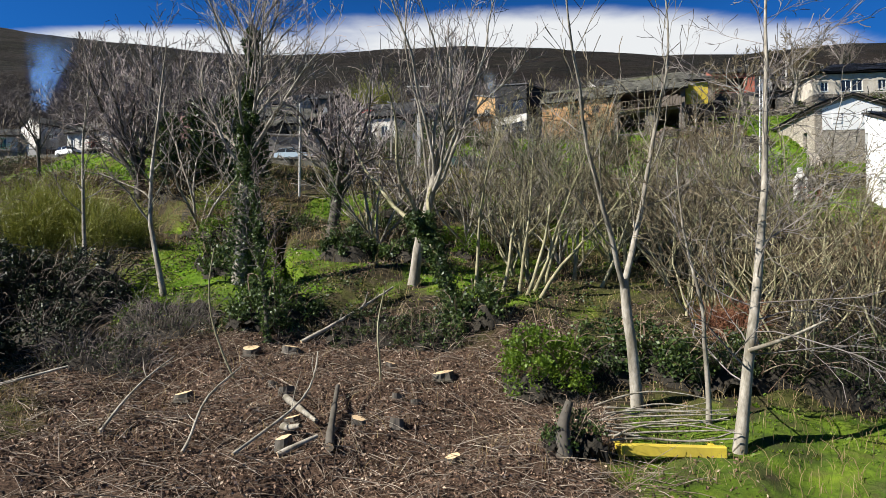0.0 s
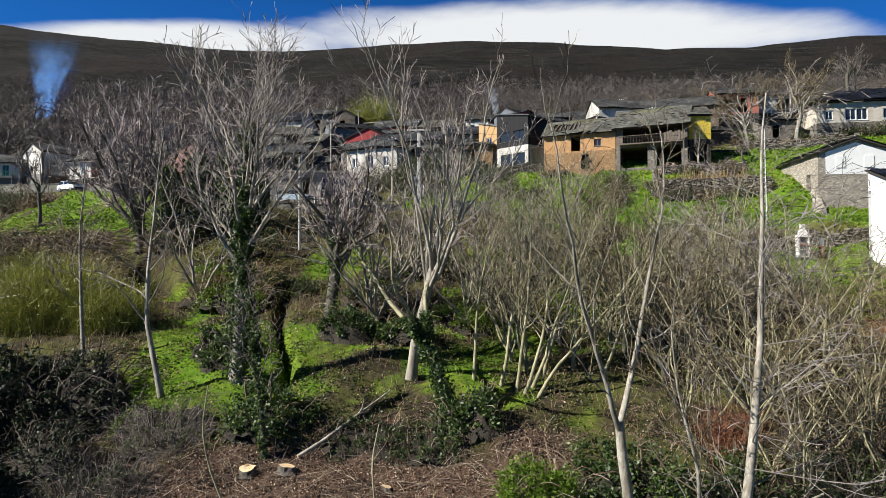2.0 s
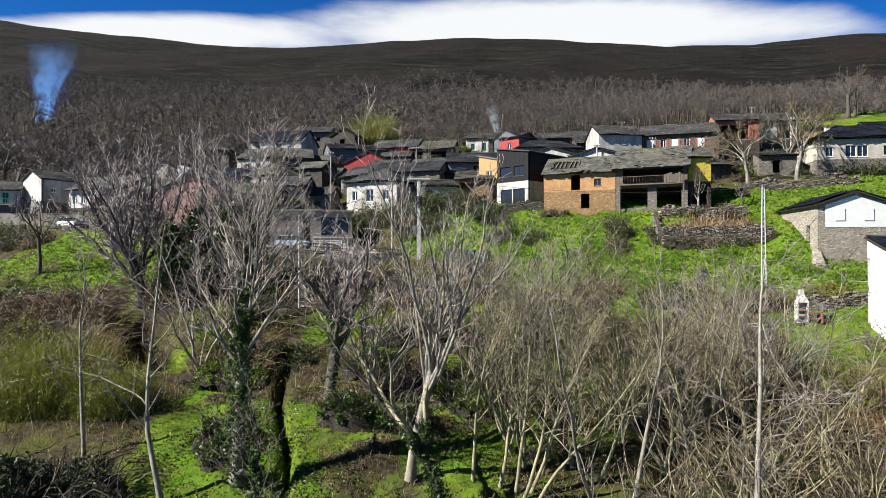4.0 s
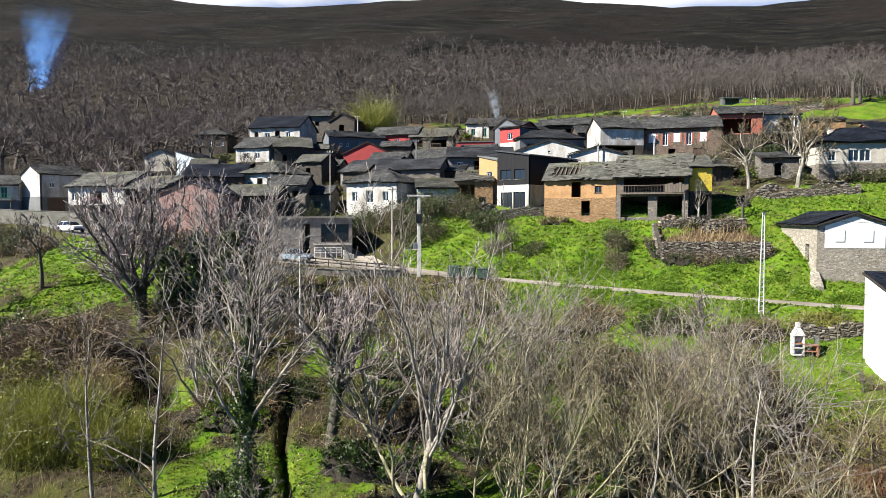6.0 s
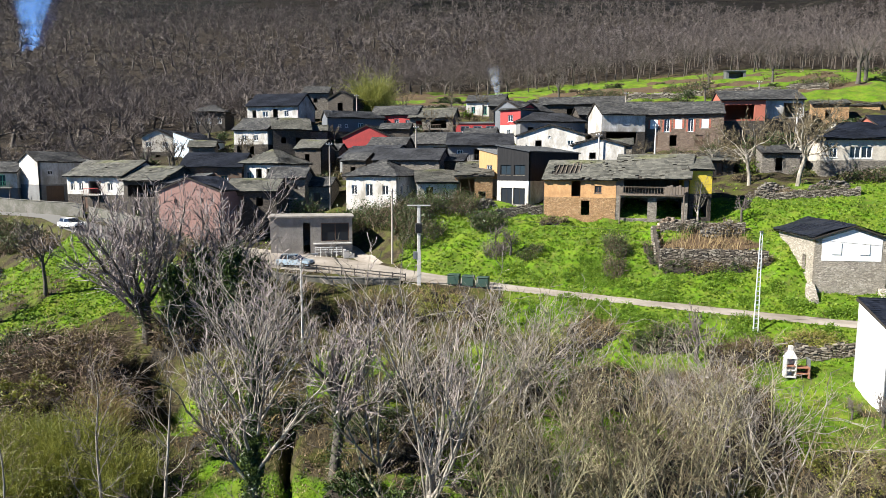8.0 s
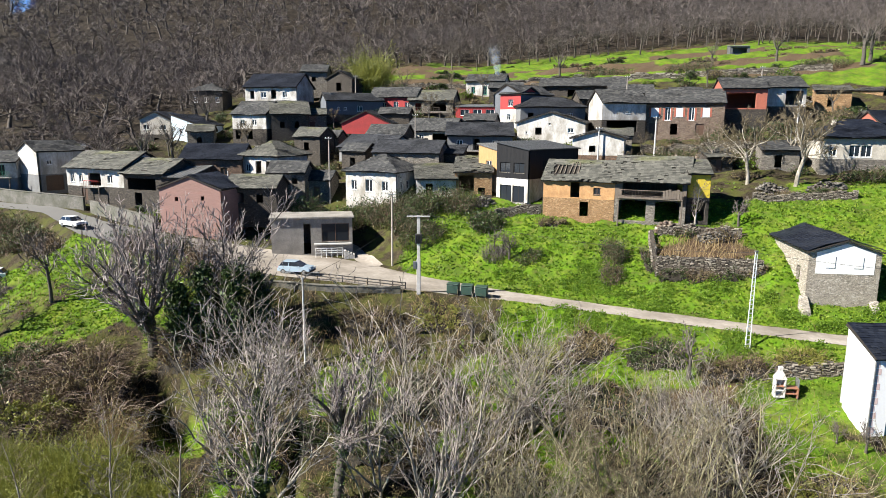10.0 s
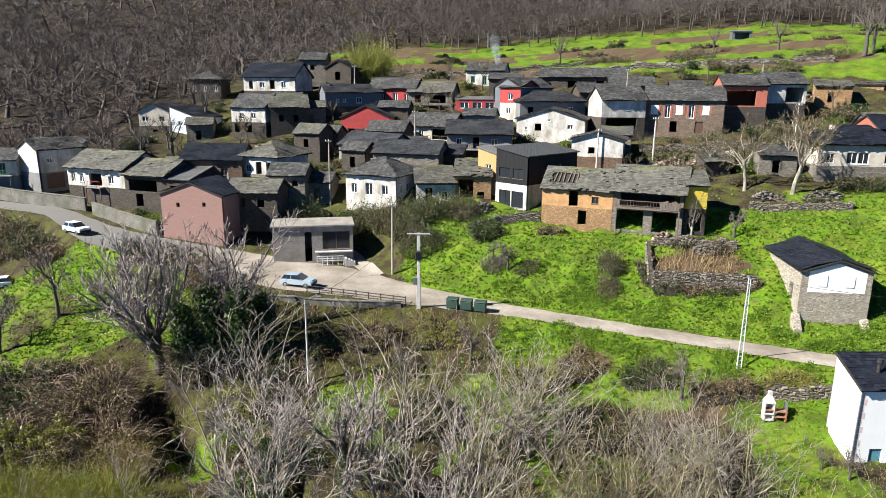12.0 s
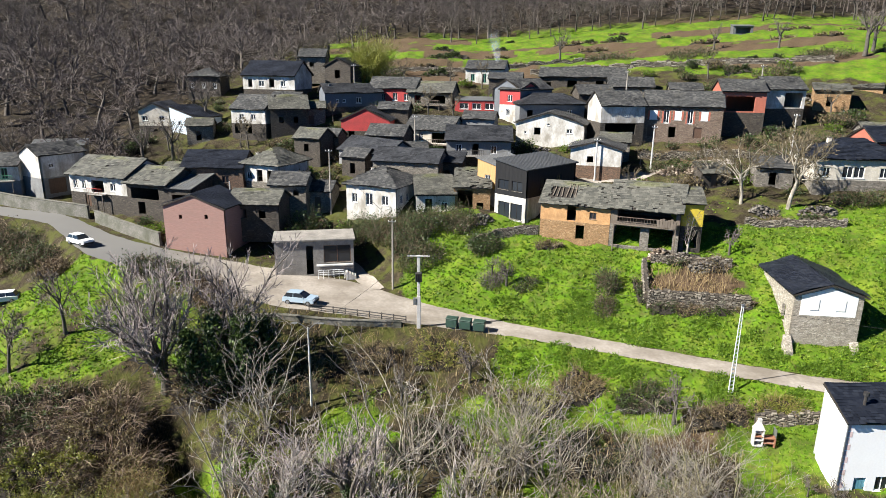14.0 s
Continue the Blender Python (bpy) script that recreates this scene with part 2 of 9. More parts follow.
WOOD_NEW = grain("new_larch_boards", (0.5, 0.28, 0.1), (0.62, 0.38, 0.16), 3.0, 0.7, (0.42, 0.24, 0.1), 0.3, 0.7, 0.3, squash=(5, 5, 0.3))
BLACK_BOARD = grain("black_boards", (0.016, 0.016, 0.018), (0.032, 0.032, 0.034), 3.0, 0.5, (0.05, 0.048, 0.045), 0.3, 0.6, 0.3, squash=(6, 6, 0.3))
FRAME_WHITE = grain("white_joinery", (0.72, 0.72, 0.7), (0.8, 0.8, 0.78), 8.0, 1.0, (0.6, 0.58, 0.54), 0.3, 0.5, 0.1)
FRAME_BROWN = grain("brown_joinery", (0.1, 0.055, 0.035), (0.18, 0.1, 0.06), 8.0, 1.0, (0.07, 0.045, 0.03), 0.4, 0.6, 0.2)
GREEN_PAINT = grain("green_paint", (0.06, 0.3, 0.17), (0.1, 0.42, 0.25), 8.0, 1.0, (0.08, 0.2, 0.13), 0.4, 0.5, 0.1)
CLAY = grain("clay_pots", (0.32, 0.13, 0.07), (0.46, 0.2, 0.11), 8.0, 1.0, (0.22, 0.11, 0.07), 0.4, 0.85, 0.2)
POLE_CONC = grain("pole_concrete", (0.5, 0.48, 0.45), (0.62, 0.6, 0.57), 6.0, 1.2, (0.38, 0.36, 0.33), 0.4, 0.9, 0.2)
POLE_WOOD = grain("pole_wood", (0.36, 0.31, 0.26), (0.5, 0.45, 0.39), 5.0, 1.2, (0.25, 0.21, 0.17), 0.4, 0.9, 0.3, squash=(3, 3, 0.3))
STEEL = grain("galvanised_steel", (0.3, 0.31, 0.32), (0.42, 0.43, 0.44), 8.0, 1.0, (0.25, 0.22, 0.19), 0.3, 0.45, 0.1, metal=0.7)
DARK_STEEL = grain("dark_rail_steel", (0.05, 0.052, 0.055), (0.1, 0.1, 0.1), 8.0, 1.0, (0.13, 0.09, 0.06), 0.4, 0.5, 0.1, metal=0.5)
ROAD = grain("worn_pale_asphalt", (0.36, 0.315, 0.27), (0.47, 0.42, 0.365), 2.5, 0.2, (0.2, 0.165, 0.125), 0.75, 0.92, 0.4)
BARK = grain("pale_bark", (0.24, 0.21, 0.165), (0.56, 0.51, 0.43), 5.0, 1.3, (0.13, 0.11, 0.07), 0.9, 0.9, 0.6, squash=(2, 2, 0.6))
BARK_GREEN = grain("lichen_bark", (0.24, 0.22, 0.12), (0.56, 0.5, 0.32), 5.0, 1.0, (0.14, 0.14, 0.05), 0.75, 0.9, 0.6, squash=(2, 2, 0.6))
BARK_DARK = grain("dark_bark", (0.07, 0.06, 0.05), (0.17, 0.145, 0.12), 3.0, 0.5, (0.06, 0.06, 0.035), 0.5, 0.9, 0.6)
TWIG = grain("grey_twigs", (0.11, 0.09, 0.08), (0.26, 0.22, 0.195), 2.0, 0.4, (0.12, 0.08, 0.075), 0.5, 0.9, 0.2)
TWIG_FAR = island_mat("chestnut_twigs", [(0.0, (0.06, 0.047, 0.041)), (0.6, (0.145, 0.118, 0.107)), (1.0, (0.28, 0.24, 0.222))], moss=(0.14, 0.095, 0.08), moss_scale=0.02, moss_at=0.47)
BOLE_FAR = grain("chestnut_bark", (0.07, 0.056, 0.048), (0.16, 0.13, 0.112), 1.5, 0.3, (0.09, 0.08, 0.055), 0.5, 0.9, 0.4)
BRAMBLE = island_mat("bramble_stems", [(0.0, (0.07, 0.045, 0.03)), (0.5, (0.19, 0.125, 0.085)), (1.0, (0.42, 0.33, 0.24))])
RUSSET = island_mat("russet_stems", [(0.0, (0.14, 0.05, 0.025)), (0.5, (0.26, 0.1, 0.05)), (1.0, (0.34, 0.17, 0.09))])
IVY = leafy("ivy_leaves", [(0.0, (0.028, 0.055, 0.014)), (0.6, (0.065, 0.115, 0.022)), (1.0, (0.16, 0.23, 0.045))], 0.5)
SHRUB = leafy("shrub_leaves", [(0.0, (0.03, 0.05, 0.012)), (0.6, (0.065, 0.1, 0.022)), (1.0, (0.12, 0.17, 0.035))])
BRIGHT = leafy("bright_leaves", [(0.0, (0.09, 0.16, 0.012)), (0.6, (0.17, 0.29, 0.02)), (1.0, (0.28, 0.4, 0.04))], 0.5, 0.45)
OLIVE = leafy("olive_stems", [(0.0, (0.14, 0.16, 0.018)), (0.6, (0.28, 0.30, 0.045)), (1.0, (0.42, 0.41, 0.09))])
TWIG_TAN = grain("tan_twigs", (0.09, 0.072, 0.04), (0.26, 0.21, 0.125), 2.0, 0.4, (0.13, 0.09, 0.05), 0.5, 0.9, 0.2)
STRAW = leafy("straw", [(0.0, (0.25, 0.17, 0.08)), (0.6, (0.4, 0.29, 0.14)), (1.0, (0.52, 0.41, 0.22))], 0.8)
GRASS = leafy("meadow_grass", [(0.0, (0.12, 0.23, 0.014)), (0.5, (0.22, 0.37, 0.022)), (1.0, (0.4, 0.5, 0.055))], 0.6, 0.5)
LITTER = island_mat("dead_leaves", [(0.0, (0.08, 0.046, 0.03)), (0.5, (0.21, 0.125, 0.08)), (0.8, (0.38, 0.25, 0.175)), (1.0, (0.6, 0.48, 0.37))])
CUT_WOOD = grain("fresh_cut_wood", (0.62, 0.43, 0.24), (0.78, 0.6, 0.38), 9.0, 2.0, (0.45, 0.28, 0.15), 0.4, 0.8, 0.3)
GLASS, g_ns, g_ls, g_bs = node_mat("window_glass")
g_bs.inputs["Base Color"].default_value = (0.02, 0.024, 0.03, 1)
g_bs.inputs["Roughness"].default_value = 0.06
CAR_WHITE, c_ns, c_ls, c_bs = node_mat("car_paint_pale_blue")
c_bs.inputs["Base Color"].default_value = (0.33, 0.42, 0.5, 1)
c_bs.inputs["Roughness"].default_value = 0.25
c_bs.inputs["Coat Weight"].default_value = 0.6
RUBBER = grain("rubber", (0.018, 0.018, 0.018), (0.03, 0.03, 0.03), 8.0, 2.0, (0.05, 0.045, 0.04), 0.3, 0.8, 0.1)
DEAD_LEAF = leafy("dead_bramble_leaves", [(0.0, (0.08, 0.055, 0.03)), (0.5, (0.22, 0.155, 0.09)), (1.0, (0.42, 0.32, 0.2))], 0.8)
# deck boards coloured near-black, so missing slates look like an unlit hole
DECK_VOID = grain("void_dark_roof_boards", (0.025, 0.02, 0.016), (0.06, 0.048, 0.038), 4.0, 0.8, (0.02, 0.017, 0.014), 0.5, 0.9, 0.4, squash=(3, 3, 0.4))
STONE_BROWN = stonework("brown_rubble", [(0.15, 0.1, 0.075), (0.3, 0.21, 0.155), (0.21, 0.15, 0.11), (0.4, 0.31, 0.24)], (0.24, 0.18, 0.135), 3.4)

BRAMBLE_LEAF = leafy("bramble_leaves", [(0.0, (0.09, 0.065, 0.03)), (0.35, (0.2, 0.15, 0.075)), (0.6, (0.3, 0.22, 0.12)), (0.8, (0.2, 0.19, 0.055)), (1.0, (0.48, 0.38, 0.24))], 0.7)
# near-black core colour: the shade inside thickets is painted in
HOLLOW_SHADE = grain("hollow_shade", (0.016, 0.0125, 0.008), (0.045, 0.036, 0.024), 6.0, 0.8, (0.03, 0.024, 0.014), 0.5, 0.95, 0.8, 0.1)
# ivy leaves darkened: shade left of the clearing is put into the colour
IVY_SHADED = leafy("shaded_ivy_leaves", [(0.0, (0.012, 0.022, 0.007)), (0.6, (0.025, 0.042, 0.011)), (1.0, (0.06, 0.09, 0.022))], 0.6, 0.1)
TWIG_SILVER = grain("silver_twigs", (0.13, 0.11, 0.1), (0.48, 0.435, 0.41), 2.0, 0.5, (0.1, 0.07, 0.065), 0.75, 0.9, 0.2)
TWIG_PINK = grain("pinkish_grey_twigs", (0.22, 0.185, 0.175), (0.5, 0.435, 0.415), 2.0, 0.4, (0.2, 0.14, 0.13), 0.4, 0.9, 0.2)
BRAMBLE_DARK = island_mat("dark_bramble_stems", [(0.0, (0.035, 0.025, 0.018)), (0.6, (0.08, 0.058, 0.042)), (1.0, (0.22, 0.18, 0.14))])

# towards the bend the wide part of the road turns greyer and darker
ns_, ls_ = ROAD.node_tree.nodes, ROAD.node_tree.links
bs_ = ns_["Principled BSDF"]
road_col = bs_.inputs["Base Color"].links[0].from_socket
road_sep = ns_.new("ShaderNodeSeparateXYZ")
ls_.new(n_coord(ns_, ls_), road_sep.inputs["Vector"])
road_far = ns_.new("ShaderNodeMapRange")
road_far.inputs["From Min"].default_value, road_far.inputs["From Max"].default_value = -26.0, -40.0
ls_.new(road_sep.outputs["X"], road_far.inputs["Value"])
ls_.new(n_mix(ns_, ls_, road_far.outputs["Result"], road_col, n_ramp(ns_, ls_, n_noise(ns_, ls_, 0.5, 6.0, 0.7), [(0.35, (0.105, 0.102, 0.098)), (0.7, (0.175, 0.17, 0.16))])), bs_.inputs["Base Color"])
BLACK_BOARD.node_tree.nodes["Principled BSDF"].inputs["Specular IOR Level"].default_value = 0.1
DARK_STONE = island_mat("dark_fallen_stones", [(0.0, (0.06, 0.055, 0.048)), (0.6, (0.15, 0.135, 0.115)), (1.0, (0.32, 0.29, 0.25))])
WEED_GREEN = leafy("weed_leaves", [(0.0, (0.11, 0.22, 0.012)), (0.6, (0.21, 0.37, 0.02)), (1.0, (0.34, 0.48, 0.05))], 0.6, 0.45)

# ---------------------------------------------------------------- mesh helpers
def mesh_object(name, verts, faces, material, parent=None, label="", smooth=False, mat_index=None, materials=None):
    me = bpy.data.meshes.new(name)
    me.from_pydata([tuple(v) for v in verts], [], faces)
    for m in (materials or [material]):
        me.materials.append(m)
    if mat_index is not None:
        me.polygons.foreach_set("material_index", mat_index)
    if smooth:
        me.polygons.foreach_set("use_smooth", [True] * len(me.polygons))
    me.update()
    ob = new(name, me)
    if parent is not None:
        ob.parent = parent
    if label:
        tagged(ob, label)
    return ob


def part(name, bm, material, parent, label=""):
    """One bmesh as one mesh object under a thing or a part."""
    me = bpy.data.meshes.new(name)
    bmesh.ops.recalc_face_normals(bm, faces=bm.faces)
    bm.to_mesh(me)
    bm.free()
    me.materials.append(material)
    ob = new(name, me)
    if parent is not None:
        ob.parent = parent
    if label:
        tagged(ob, label)
    return ob


def box(bm, x0, y0, z0, x1, y1, z1, m=None):
    vs = [bm.verts.new((m @ Vector(c)) if m else c) for c in
          ((x0, y0, z0), (x1, y0, z0), (x1, y1, z0), (x0, y1, z0), (x0, y0, z1), (x1, y0, z1), (x1, y1, z1), (x0, y1, z1))]
    for f in ((0, 3, 2, 1), (4, 5, 6, 7), (0, 1, 5, 4), (1, 2, 6, 5), (2, 3, 7, 6), (3, 0, 4, 7)):
        bm.faces.new([vs[k] for k in f])


def bevel_box(bm, x0, y0, z0, x1, y1, z1, r=0.02, m=None):
    t = bmesh.new()
    box(t, x0, y0, z0, x1, y1, z1)
    bmesh.ops.bevel(t, geom=t.edges[:], offset=r, segments=1, affect="EDGES")
    if m:
        bmesh.ops.transform(t, matrix=m, verts=t.verts)
    me = bpy.data.meshes.new("tmp")
    t.to_mesh(me)
    t.free()
    bm.from_mesh(me)
    bpy.data.meshes.remove(me)


def rod(bm, a, b, r0, r1=None, sides=6):
    """A tapered rod with closed ends."""
    a, b = Vector(a), Vector(b)
    r1 = r0 if r1 is None else r1
    q = (b - a).to_track_quat("Z", "Y")
    rings = []
    for p, r in ((a, r0), (b, r1)):
        rings.append([bm.verts.new(p + q @ Vector((r * math.cos(2 * math.pi * k / sides), r * math.sin(2 * math.pi * k / sides), 0))) for k in range(sides)])
    for k in range(sides):
        bm.faces.new((rings[0][k], rings[0][(k + 1) % sides], rings[1][(k + 1) % sides], rings[1][k]))
    bm.faces.new(rings[0][::-1])
    bm.faces.new(rings[1])


# ---------------------------------------------------------------- ground
def smooth01(x, a, b):
    t = np.clip((x - a) / (b - a), 0, 1)
    return t * t * (3 - 2 * t)


RX = [-140, -100, -72, -60, -48, -39, -20, -12, -2.7, 7.8, 20, 31, 39, 60, 120]
RY = [124, 112, 103.5, 99.5, 88.5, 84.5, 78.3, 77.2, 73.5, 70.5, 66.8, 63.0, 60.3, 56.0, 46.0]
RZ = [24.5, 23.5, 22.3, 22.0, 20.9, 20.1, 18.4, 17.8, 17.1, 16.4, 15.7, 15.2, 14.9, 14.3, 13.0]
RW = [2.4, 2.4, 2.4, 2.6, 4.6, 4.8, 6.4, 6.0, 3.6, 2.0, 1.9, 1.9, 1.9, 1.9, 1.9]


def soft_interp(x, xs, ys, k=2.5):
    return (np.interp(x - k, xs, ys) + 2 * np.interp(x, xs, ys) + np.interp(x + k, xs, ys)) / 4


def road_y(x):
    return soft_interp(x, RX, RY)


def road_z(x):
    return soft_interp(x, RX, RZ)


def road_w(x):
    return soft_interp(x, RX, RW)


def bumps(x, y, s, seed=0.0):
    """Cheap smooth unevenness, about -1 to 1."""
    a = np.sin(x / s * 1.9 + seed) * np.cos(y / s * 1.7 - seed * 1.3)
    b = np.sin(x / s * 4.3 - y / s * 2.9 + seed * 2.1) * 0.5
    c = np.cos(x / s * 7.9 + y / s * 8.7 + seed * 0.7) * 0.25
    return (a + b + c) / 1.5


def height(x, y):
    """The lie of the land at x, y (arrays or numbers)."""
    x, y = np.asarray(x, float), np.asarray(y, float)
    xr = np.clip(x, -140, 120)
    ry, rz, rw = road_y(xr), road_z(xr), road_w(xr)
    d = y - ry
    # below the road: bank, then the slope down to the clearing
    down = np.interp(-d - (rw - 1.9), [0, 2.2, 4.6, 12, 24, 35, 41, 50, 75, 140, 1500], [0, 0.0, 1.7, 4.5, 9.2, 12.0, 14.4, 16.2, 18.0, 18.5, 40.0])
    low = rz - down
    # above it: a bank, a meadow, then the village hill
    up = np.interp(d - (rw - 1.9), [0, 2.2, 5.5, 9, 20, 40], [0, 0.0, 1.5, 3.8, 7.2, 12.0])
    up = up * (0.25 + 0.75 * smooth01(x, -22, 0))
    hill = np.interp(y, [60, 91, 104, 112, 124, 130, 137, 147, 155, 165, 189, 223, 246, 330, 500],
                     [17, 24.3, 27.0, 28.5, 30.8, 33.5, 36.5, 40.0, 42.3, 44.0, 48.3, 54.4, 59.0, 84.0, 137.0])
    side = np.where(x > 10, np.clip(x, 10, 95) - 10, np.where(x < -10, np.clip(x, -70, -10) + 10, 0)) * 0.1
    hill = hill + side * (1 - smooth01(y, 230, 420))
    w = smooth01(d - (rw - 1.9), 7, 26)
    high = (rz + up) * (1 - w) + hill * w
    z = np.where(d < 0, low, high)
    # terraces in the fields
    f = smooth01(y, 150, 160) * (1 - smooth01(y, 235, 260))
    z = z + f * 0.9 * (np.abs(((y + 0.12 * x) / 12.0) % 1.0 - 0.5) * 2 - 0.5)
    # the mountain behind the woods
    ridge = np.interp(x / np.maximum(y, 1) * 1100, [-1400, -760, -615, -519, -374, -240, -87, 9, 181, 371, 514, 656, 739, 1400],
                      [450, 418, 398, 388, 373, 369, 381, 385, 382, 369, 373, 387, 391, 430])
    ridge = ridge + 1.6 * bumps(x, 0 * y, 90, 3.0)
    t = np.clip((y - 500) / 600, 0, 1)
    z = np.where(y > 500, 137 + (ridge - 137) * t - np.clip(y - 1100, 0, 900) * 0.12, z)
    z = z + bumps(x, y, 130, 1.0) * 9 * smooth01(y, 420, 620) * (1 - smooth01(y, 900, 1090))
    # small unevenness away from the road and not under the houses
    rough = smooth01(np.abs(d), rw + 0.3, rw + 4)
    z = z + rough * (0.30 * bumps(x, y, 4.2) + 0.17 * bumps(x, y, 1.7, 5.0)) * (1 - smooth01(y, 300, 500) * 0.5)
    z = z + 0.22 * bumps(x, y, 2.9, 2.2) * smooth01(np.abs(d), rw + 0.5, rw + 3) * (1 - smooth01(d, 16, 22)) * smooth01(d, -16, -10)
    # bank behind the clearing, and a ditch past the ivy trees, laid to fit the camera's view
    z = z + 0.7 * smooth01(y + 0.10 * x, 29.6, 30.8) * (1 - smooth01(y, 33, 44)) * (x < 12)
    dx = x + 9.7 + 0.235 * (y - 40) + 0.3 * np.sin(y / 2.2)
    z = z - 1.6 * np.exp(-(dx / 0.3) ** 2) * smooth01(y, 31, 35) * (1 - smooth01(y, 50, 56))
    # a deep gully in the brambles
    gd, ga = ((x + 27.8) * 7.3 + (y - 57.9) * 6.7) / 9.9, ((x + 27.8) * 6.7 - (y - 57.9) * 7.3) / 9.9
    z = z - 2.4 * np.exp(-(gd / 1.5) ** 2) * smooth01(ga, -8, -4) * (1 - smooth01(ga, 8, 13))
    return z


def hz(x, y):
    return float(height(x, y))


def spread(a, b, first, growth, limit=1e9):
    out, s = [a], first
    while out[-1] < b:
        out.append(out[-1] + s)
        s = min(s * growth, limit)
    return out


def ground():
    ys = [-1500, -900, -500, -250, -120, -60, -30, -12, 0, 8, 13] + list(np.arange(16, 112, 0.55)) + spread(112, 262, 0.8, 1.008) + spread(263, 1100, 3, 1.035) + [1125, 1150, 1200, 1350, 1600]
    us = np.linspace(-1, 1, 330)
    us = np.sign(us) * (0.72 * np.abs(us) + 0.28 * np.abs(us) ** 3)
    rows = []
    for y in ys:
        half = 34 + 0.82 * max(y, 0) if y > 0 else 34 + 0.9 * abs(y)
        rows.append(np.stack([us * half, np.full_like(us, y)], 1))
    xy = np.concatenate(rows)
    # far flanks reach out to the horizon
    n = len(us)
    grid = xy.reshape(len(ys), n, 2)
    grid[:, 0, 0] -= 1500
    grid[:, -1, 0] += 1500
    xy = grid.reshape(-1, 2)
    z = height(xy[:, 0], xy[:, 1])
    verts = np.column_stack([xy, z])
    faces = [(r * n + c, r * n + c + 1, (r + 1) * n + c + 1, (r + 1) * n + c) for r in range(len(ys) - 1) for c in range(n - 1)]
    return verts, faces


def cover(x, y):
    """What covers the ground: shares of green grass, dead leaves and ploughed soil."""
    x, y = np.asarray(x, float), np.asarray(y, float)
    xr = np.clip(x, -140, 120)
    d = y - road_y(xr)
    wob = 2.2 * bumps(x, y, 9, 2.0) + 0.8 * bumps(x, y, 2.6, 1.0)

    def patch(x0, x1, y0, y1, e=2.0):
        return smooth01(x + wob, x0 - e, x0 + e) * (1 - smooth01(x + wob, x1 - e, x1 + e)) * smooth01(y + wob, y0 - e, y0 + e) * (1 - smooth01(y + wob, y1 - e, y1 + e))

    meadow = smooth01(x + wob, -6, -1) * (1 - smooth01(x, 75, 85)) * smooth01(d, 1.5, 2.5) * (1 - smooth01(d + wob, 22, 26))
    bank = smooth01(x + wob, 4, 8) * (1 - smooth01(x, 60, 66)) * smooth01(-d, 1.6, 2.2) * (1 - smooth01(-d + wob, 9, 13) * 0.85)
    left = patch(-75, -24, 63, 82, 3.0) * (0.4 + 0.6 * smooth01(bumps(x, y, 6.1, 0.4) + 0.5 * bumps(x, y, 2.1, 3.0), -0.35, 0.1))
    strip = patch(-17, -6.5, 32.5, 43.5, 1.2)
    mid = patch(-4, 24, 32, 60, 3.0) * (0.1 + 0.75 * smooth01(bumps(x, y, 7.5, 1.4), 0.0, 0.5))
    lawn = 0.62 * patch(-7, 8, 31.8, 43, 1.5) * (0.25 + 0.75 * smooth01(bumps(x, y, 3.1, 0.7) + 0.5 * bumps(x, y, 1.2, 2.0), -0.1, 0.35))
    under = patch(-20, 16, 40, 60, 3.0) * 0.8 * smooth01(bumps(x, y, 5.3, 4.4) + 0.4 * bumps(x, y, 1.9, 1.0), 0.0, 0.4)
    nook = patch(-23, -15.5, 46.5, 54, 1.5) * 0.85
    back = 0.55 * patch(5, 40, 15, 24.5, 1.0)
    right = patch(28, 60, 44, 56, 3.0) * (0.3 + 0.4 * smooth01(bumps(x, y, 6.5, 2.4), -0.2, 0.4))
    field = smooth01(y + wob + 0.4 * np.clip(x - 35, 0, 75), 152, 160) * (1 - smooth01(y + wob + 0.1 * x, 215, 235)) * smooth01(x + wob, -42, -32)
    village = 0.3 * smooth01(bumps(x, y, 11, 4.0), 0.1, 0.4) * smooth01(y, 86, 92) * (1 - smooth01(y, 150, 156)) * (1 - 0.8 * smooth01(-x, 45, 60))
    slope = patch(44, 80, 64, 88, 3.0) * 0.8
    green = np.clip(np.maximum.reduce([meadow, bank, left, strip, mid, lawn, under, nook, back, right, field, village, slope]), 0, 1)
    litter = patch(-14, 5.2, 10, 30.2, 0.8)
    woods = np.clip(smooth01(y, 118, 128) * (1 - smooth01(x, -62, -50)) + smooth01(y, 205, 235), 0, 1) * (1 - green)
    # long plots on the terraces: some dug over, most left in grass
    level = (y + 0.12 * x + 2.0 * bumps(x, y, 26, 3.0)) / 6.0
    share = np.floor((x + 7.0 * np.sin(np.floor(level) * 2.3)) / 31.0)
    dug = np.modf(np.abs(np.sin(np.floor(level) * 12.99 + share * 78.23) * 437.58))[0]
    plots = (dug > 0.74 - 0.45 * (1 - smooth01(x, -10, 25))) * smooth01(np.abs(level % 1.0 - 0.5), 0.5, 0.40)
    soil = np.clip(patch(-20, 22, 152, 166, 2.0) + patch(50, 72, 126, 134, 1.5) + 0.8 * patch(37, 56, 107, 114, 1.5) + patch(25.5, 35.5, 73.0, 78.5, 0.6) + field * plots * 0.9 + 0.8 * patch(20, 26, 53.5, 56.0, 0.8), 0, 1)
    return green * (1 - litter) * (1 - soil), litter, soil, woods


verts, faces = ground()
terrain = mesh_object("ground", verts, faces, None, smooth=True, materials=[])
green, litter, soil, woods = cover(verts[:, 0], verts[:, 1])
